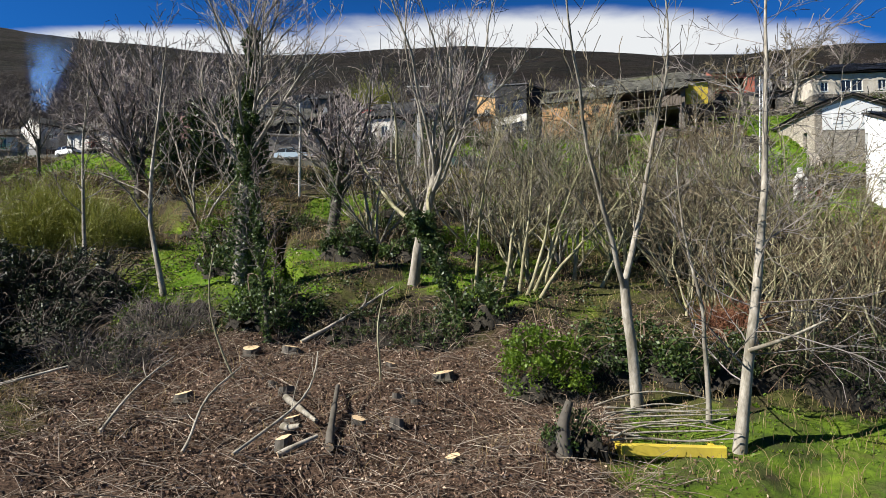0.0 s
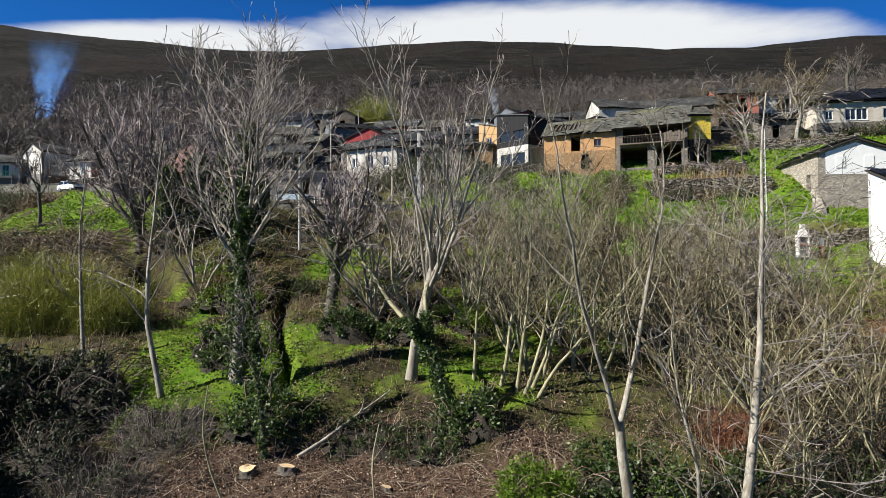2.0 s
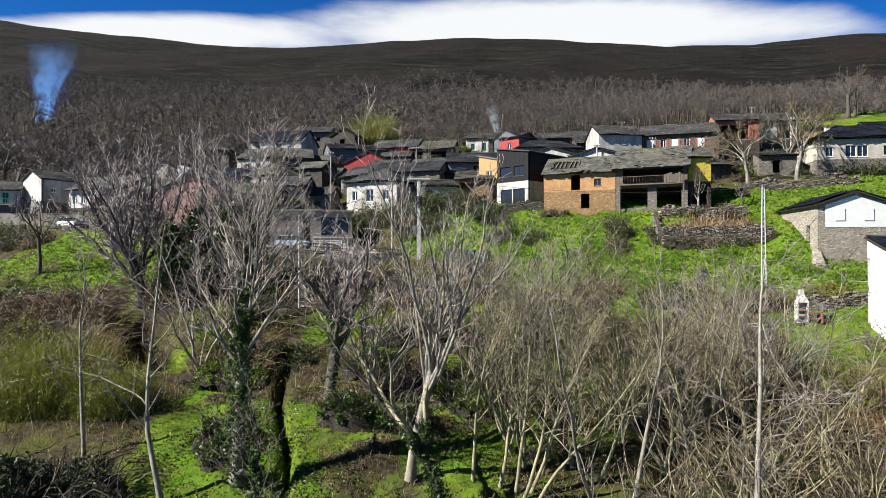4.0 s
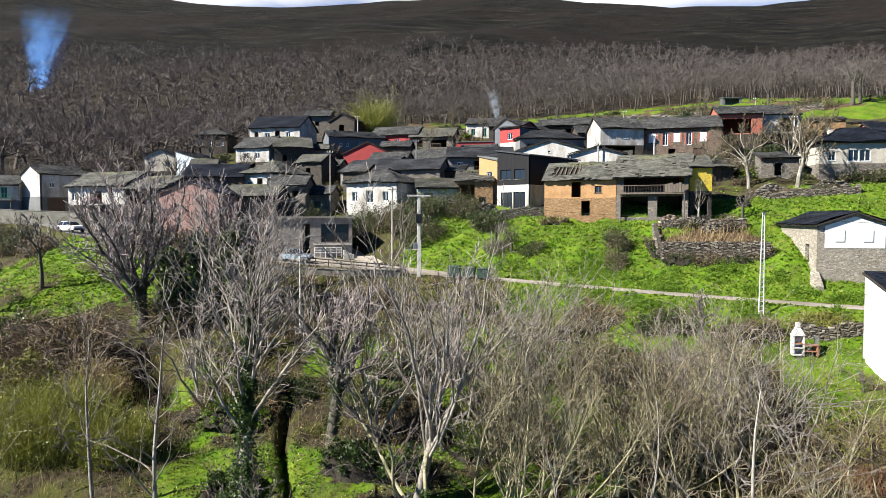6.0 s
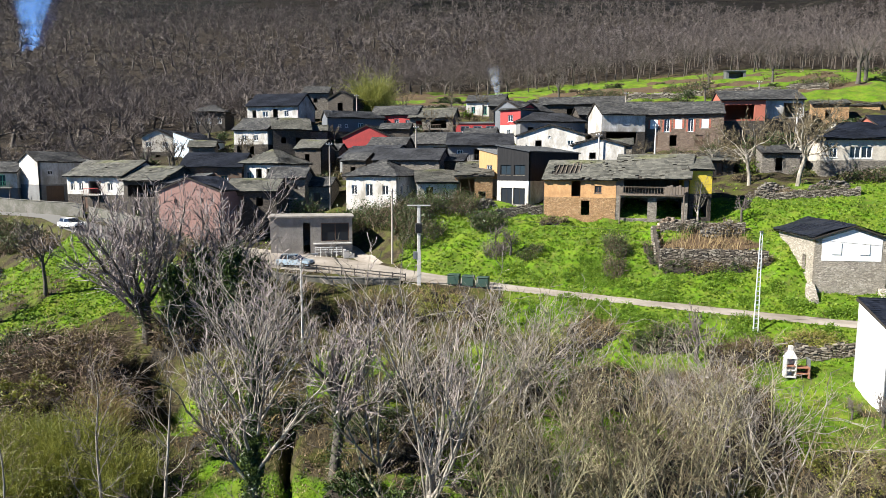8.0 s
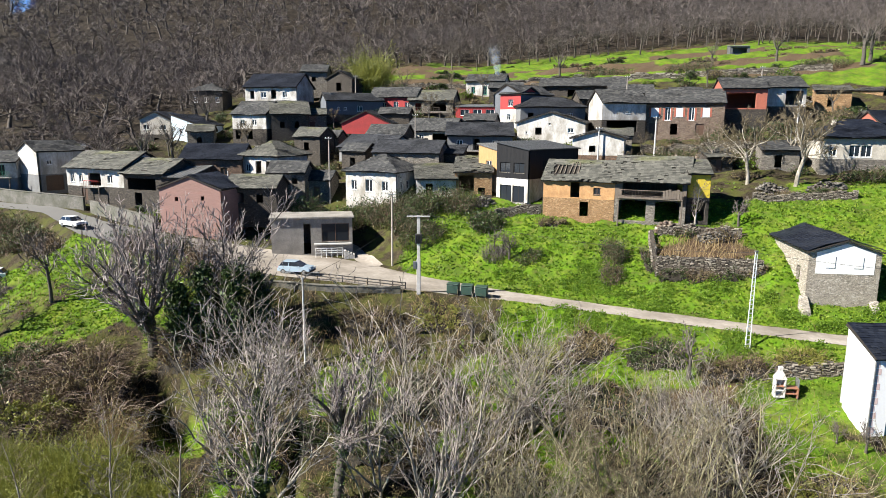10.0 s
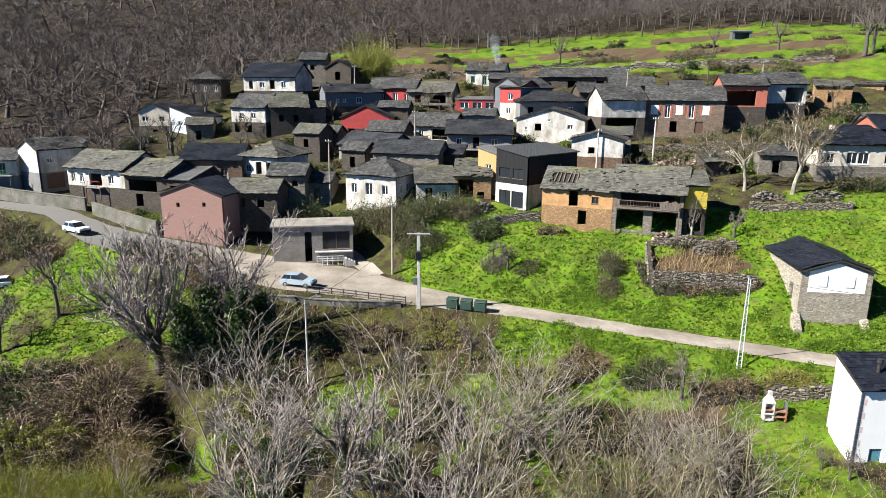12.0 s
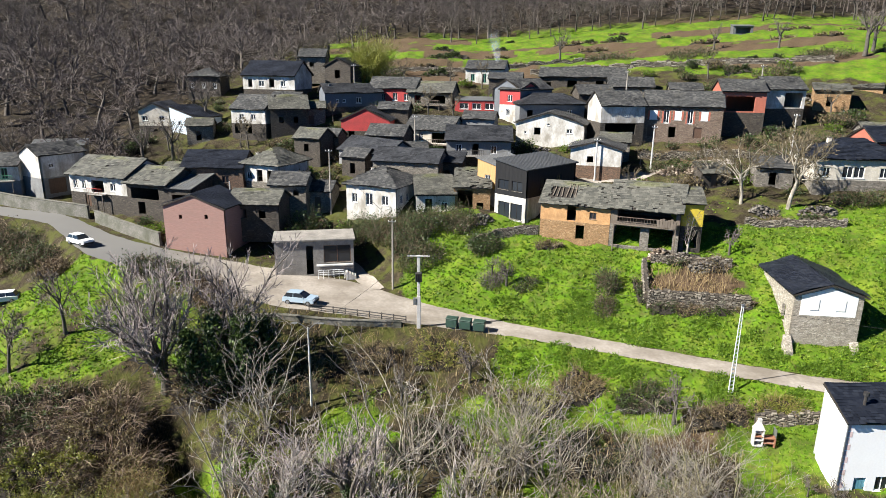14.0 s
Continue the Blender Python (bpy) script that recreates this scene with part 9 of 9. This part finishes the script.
def log(x0, y0, z0, x1, y1, z1, r, label, mat=BARK_DARK, name="log"):
    a, b = Vector((x0, y0, hz(x0, y0) + z0)), Vector((x1, y1, hz(x1, y1) + z1))
    ob = new(name)
    ob.location = a
    tagged(ob, label, "log")
    rng = np.random.default_rng(int(abs(x0 * 131 + y0 * 17 + x1 * 7)))
    t = np.linspace(0, 1, 9)[:, None]
    line = np.array(b - a)[None] * t
    bend = rng.normal(0, 0.045, 3) * (b - a).length
    line += bend[None] * np.sin(t * math.pi) + rng.normal(0, 0.012, 3)[None] * (b - a).length * np.sin(t * 7.5)
    big = raw_mesh("bark", *tubes([(line, r * (1 - 0.5 * t[:, 0]) * rng.uniform(0.9, 1.1, 9))], 8), mat, ob)
    if r < 0.12 and (b - a).length > 2.5 and name == "log":
        side = []
        for f in (3, 5, 6):
            e = line[f] + rng.normal(0, 0.25, 3) * 1.4 + np.array(b - a) * 0.12 + np.array((0, 0, 0.15))
            side.append((np.array([line[f], (line[f] + e) / 2 + rng.normal(0, 0.05, 3), e]), r * np.array([0.4, 0.3, 0.15])))
        raw_mesh("side_twigs", *tubes(side, 4), mat, ob)
    d = (b - a).normalized()
    bm = bmesh.new()
    rod(bm, -d * 0.004, -d * 0.012, r * 0.93, r * 0.9, 8)
    part("cut_face", bm, CUT_WOOD, ob)


log(-6.4, 29.7, 0.1, -2.5, 32.6, 1.1, 0.1, "pale fallen trunk leaning over the bank", BARK)
log(-3.2, 18.6, 0.15, -3.8, 23.8, 0.4, 0.14, "dark mossy log lying in the clearing")
log(3.6, 19.6, -0.1, 3.8, 19.9, 1.7, 0.26, "broken dark snag standing in leaf litter", BARK_DARK, "snag")
mound("ivy_mound", 4.0, 20.2, 1.5, 1.0, 1.7, "dark ivy smothering the broken snag", BRAMBLE, IVY, 24, 40, 0.06, 60, seed=111, r=0.012, size=0.4)
log(-5.4, 22.6, 0.2, -4.0, 20.8, 0.2, 0.13, "short sawn log among stumps", BARK)
log(-4.9, 20.2, 0.2, -4.2, 19.4, 0.5, 0.12, "short pale log end", BARK)
log(-4.6, 18.4, 0.1, -3.6, 18.9, 0.3, 0.1, "short pale sawn log", BARK)
log(-16.0, 20.0, 0.3, -12.8, 22.5, 1.2, 0.07, "pale broken branch leaning in scrub", BARK)
log(-9.8, 18.8, 0.1, -9.3, 22.8, 1.9, 0.05, "thin bare stem leaning over debris", BARK)
log(-7.2, 18.2, 0.1, -6.8, 22.0, 1.6, 0.05, "thin leaning stem in the clearing", BARK)
log(-5.8, 18.2, 0.1, -4.4, 23.0, 1.8, 0.05, "long thin stem lying across stumps", BARK)
log(-8.0, 25.2, 0.0, -8.8, 25.0, 5.2, 0.05, "thin bare sapling stem", BARK_GREEN, "sapling_stem")
log(-2.4, 25.4, 0.0, -2.3, 25.4, 3.6, 0.045, "thin bare sapling stem", BARK_GREEN, "sapling_stem")
log(9.6, 20.6, 3.1, 11.6, 19.8, 4.5, 0.07, "sawn-off side limb of the straight tree", BARK, "cut_limb")

# stack of poles in a yellow frame
frame_ob = thing("pole_stack_frame", 5.6, 20.6, hz(5.6, 20.6), "yellow painted frame holding thin cut poles", "rack", -6)
for y_ in (-0.4,):
    bm = bmesh.new()
    bevel_box(bm, -0.1, y_ - 0.12, 0.15, 3.0, y_ + 0.12, 0.5, 0.03)
    part("beam", bm, YELLOW, frame_ob)
for x_ in (-0.06, 2.86):
    bm = bmesh.new()
    bevel_box(bm, x_ - 0.1, -0.25, 0.0, x_ + 0.1, 1.6, 0.3, 0.03)
    part("bearer", bm, YELLOW, frame_ob)
rs = random.Random(3)
for k in range(14):
    log(5.3 + rs.uniform(-0.2, 0.2), 20.5 + 0.16 * k, 0.42 + 0.12 * (k % 3), 9.0 + rs.uniform(-0.5, 0.6), 20.3 + 0.17 * k + rs.uniform(-0.2, 0.2), 0.5 + 0.1 * (k % 3), 0.035, "thin pale cut pole on the stack", BARK, "cut_pole")


def debris():
    """Cut sticks and brushwood strewn over the clearing."""
    rng = np.random.default_rng(21)
    n = 7500
    y = rng.uniform(13, 31.5, n)
    x = rng.uniform(-19, 6.5, n)
    a = rng.uniform(0, 6.28, n)
    L = rng.uniform(0.15, 1.0, n) ** 1.6 * 1.5
    t = rng.uniform(0.0, 0.35, n) * L
    z = height(x, y) + 0.03
    x2, y2 = x + np.cos(a) * L, y + np.sin(a) * L
    z2 = height(x2, y2) + 0.04 + t
    P = np.stack([np.column_stack([x, y, z]), np.column_stack([(x + x2) / 2, (y + y2) / 2, (z + z2) / 2 + 0.03 * L]), np.column_stack([x2, y2, z2])], 1)
    r = rng.uniform(0.006, 0.018, n)
    R = np.column_stack([r, r * 0.8, r * 0.5])
    return tubes(list(zip(P, R)), 3)


STICKS = island_mat("brushwood", [(0.0, (0.09, 0.06, 0.04)), (0.45, (0.22, 0.16, 0.115)), (0.85, (0.4, 0.33, 0.26)), (1.0, (0.56, 0.48, 0.39))])
tagged(raw_mesh("brushwood_debris", *debris(), STICKS), "cut sticks and brushwood strewn about", "brushwood", kind="stuff")


def plot_stalks():
    """Dry maize stalks in the walled plot."""
    rng = np.random.default_rng(22)
    n = 420
    x = rng.uniform(25.2, 35.0, n)
    y = 73.4 - (x - 25) * 0.17 + rng.uniform(0.4, 5.2, n)
    z = height(x, y)
    h = rng.uniform(0.3, 1.3, n)
    dx, dy = rng.normal(0, 0.25, n), rng.normal(0, 0.25, n)
    P = np.stack([np.column_stack([x, y, z]), np.column_stack([x + dx * 0.4, y + dy * 0.4, z + h * 0.6]), np.column_stack([x + dx, y + dy, z + h])], 1)
    return ribbons(list(zip(P, np.tile(np.array([0.035, 0.03, 0.015]), (n, 1)))), 5)


tagged(raw_mesh("maize_stalks", *plot_stalks(), STRAW), "dry maize stalks in the walled plot", "crop stubble", kind="stuff")


def heap(name, x, y, w, d, h, n, size, mat, label, seed):
    """A loose pile of uneven stones or billets, joined: they are too small to pick apart."""
    rng = np.random.default_rng(seed)
    vs, fs = [], []
    cube = np.array([(-1, -1, -1), (1, -1, -1), (1, 1, -1), (-1, 1, -1), (-1, -1, 1), (1, -1, 1), (1, 1, 1), (-1, 1, 1)], float) * 0.5
    quads = np.array([(0, 3, 2, 1), (4, 5, 6, 7), (0, 1, 5, 4), (1, 2, 6, 5), (2, 3, 7, 6), (3, 0, 4, 7)])
    for k in range(n):
        a, q = rng.uniform(0, 6.28), math.sqrt(rng.random())
        px_, py_ = math.cos(a) * q * w / 2, math.sin(a) * q * d / 2
        pz = hz(x + px_, y + py_) - hz(x, y) + rng.random() * h * (1 - q * q)
        sc = size * rng.uniform(0.5, 1.3, 3) * np.array([1.2, 1.0, 0.55])
        c, s_ = math.cos(a * 3), math.sin(a * 3)
        v = cube * sc * rng.uniform(0.8, 1.2, (8, 3))
        v = np.column_stack([v[:, 0] * c - v[:, 1] * s_, v[:, 0] * s_ + v[:, 1] * c, v[:, 2] + 0.25 * v[:, 0]]) + np.array([px_, py_, pz + 0.1])
        fs.append(quads + len(vs) * 8)
        vs.append(v)
    ob = raw_mesh(name, np.concatenate(vs), np.concatenate(fs), mat)
    ob.location = (x, y, hz(x, y))
    tagged(ob, label, "heap", kind="stuff")


for k, (x_, y_, w_, d_) in enumerate(((5.5, 91.5, 3.5, 2.5), (-1.0, 92.4, 3, 2), (33.0, 77.5, 5, 2.0), (-21.5, 91.0, 3, 2), (-24.5, 95.8, 4, 2.0), (30.5, 79.2, 4, 1.4), (50.0, 85.5, 5, 3), (44.0, 87.5, 4, 2.5), (-54.0, 108.0, 6, 3), (62, 101, 6, 3), (72.0, 131.0, 8, 4), (-9.0, 134.5, 4, 2), (17.0, 119.8, 5, 2))):
    heap("rubble_heap", x_, y_, w_, d_, 0.9, 150, 0.34, DARK_STONE, "heap of fallen stones among the houses", 200 + k)
for k, (x_, y_, w_, d_) in enumerate(((36.0, 103.4, 4.0, 1.6), (39.5, 102.2, 3, 1.4), (-41.0, 122.0, 6, 2.5), (-45.0, 119.0, 5, 2), (27.5, 80.2, 2.5, 1.2), (13.0, 120.6, 3, 1.2))):
    heap("wood_pile", x_, y_, w_, d_, 1.1, 160, 0.36, STICKS, "pile of cut firewood beside the lane", 230 + k)


def smoke(name, x, y, z, w, h, drift, mat, label, layers=5):
    """A rising plume: bowed layers one behind another, widening and drifting as they climb."""
    vs, fs = [], []
    for k in range(layers):
        base = len(vs)
        for r in range(15):
            t = r / 14
            half, mid = w * (0.16 + 0.5 * t), drift * t ** 1.3 + 0.08 * w * math.sin(5 * t + k)
            for c in range(9):
                q = c / 4 - 1
                vs.append((mid + half * q, (k - (layers - 1) / 2) * 0.16 * w + 0.12 * w * q * q * (-1) ** k, h * t))
        fs += [(base + r * 9 + c, base + r * 9 + c + 1, base + (r + 1) * 9 + c + 1, base + (r + 1) * 9 + c) for r in range(14) for c in range(8)]
    ob = mesh_object(name, vs, fs, mat, smooth=True)
    fade = ob.data.attributes.new("thickness", "FLOAT", "POINT")
    fade.data.foreach_set("value", np.array([(1 - (c / 4 - 1) ** 2) * min(1.0, 0.5 + 3 * r / 14) * (1 - (r / 14) ** 2) ** 1.5 for _k in range(layers) for r in range(15) for c in range(9)], dtype=np.float32))
    ob.location = (x, y, z)
    ob.visible_shadow = False
    tagged(ob, label, "smoke", kind="stuff")


def smoke_mat(name, colour, alpha, scale):
    m, ns, ls, bs = node_mat(name)
    bs.inputs["Base Color"].default_value = (*colour, 1)
    bs.inputs["Roughness"].default_value = 1.0
    bs.inputs["Specular IOR Level"].default_value = 0.0
    thick = ns.new("ShaderNodeAttribute")
    thick.attribute_name = "thickness"
    f = n_noise(ns, ls, scale, 5.0, 0.6, n_coord(ns, ls))
    r = n_ramp(ns, ls, f, [(0.34, (0, 0, 0)), (0.68, (alpha,) * 3)])
    ls.new(n_mix(ns, ls, 1.0, r, thick.outputs["Color"], "MULTIPLY"), bs.inputs["Alpha"])
    return m


smoke("bonfire_smoke", -227.0, 366.0, 91.0, 22.0, 50.0, 8.0, smoke_mat("blue_smoke", (0.2, 0.46, 0.98), 0.62, 0.09), "blue bonfire smoke rising from the wood")
smoke("chimney_smoke", 11.8, 154.8, 46.6, 3.0, 7.0, -0.8, smoke_mat("chimney_haze", (0.75, 0.82, 0.88), 0.34, 0.6), "thin pale smoke from the white house", 3)
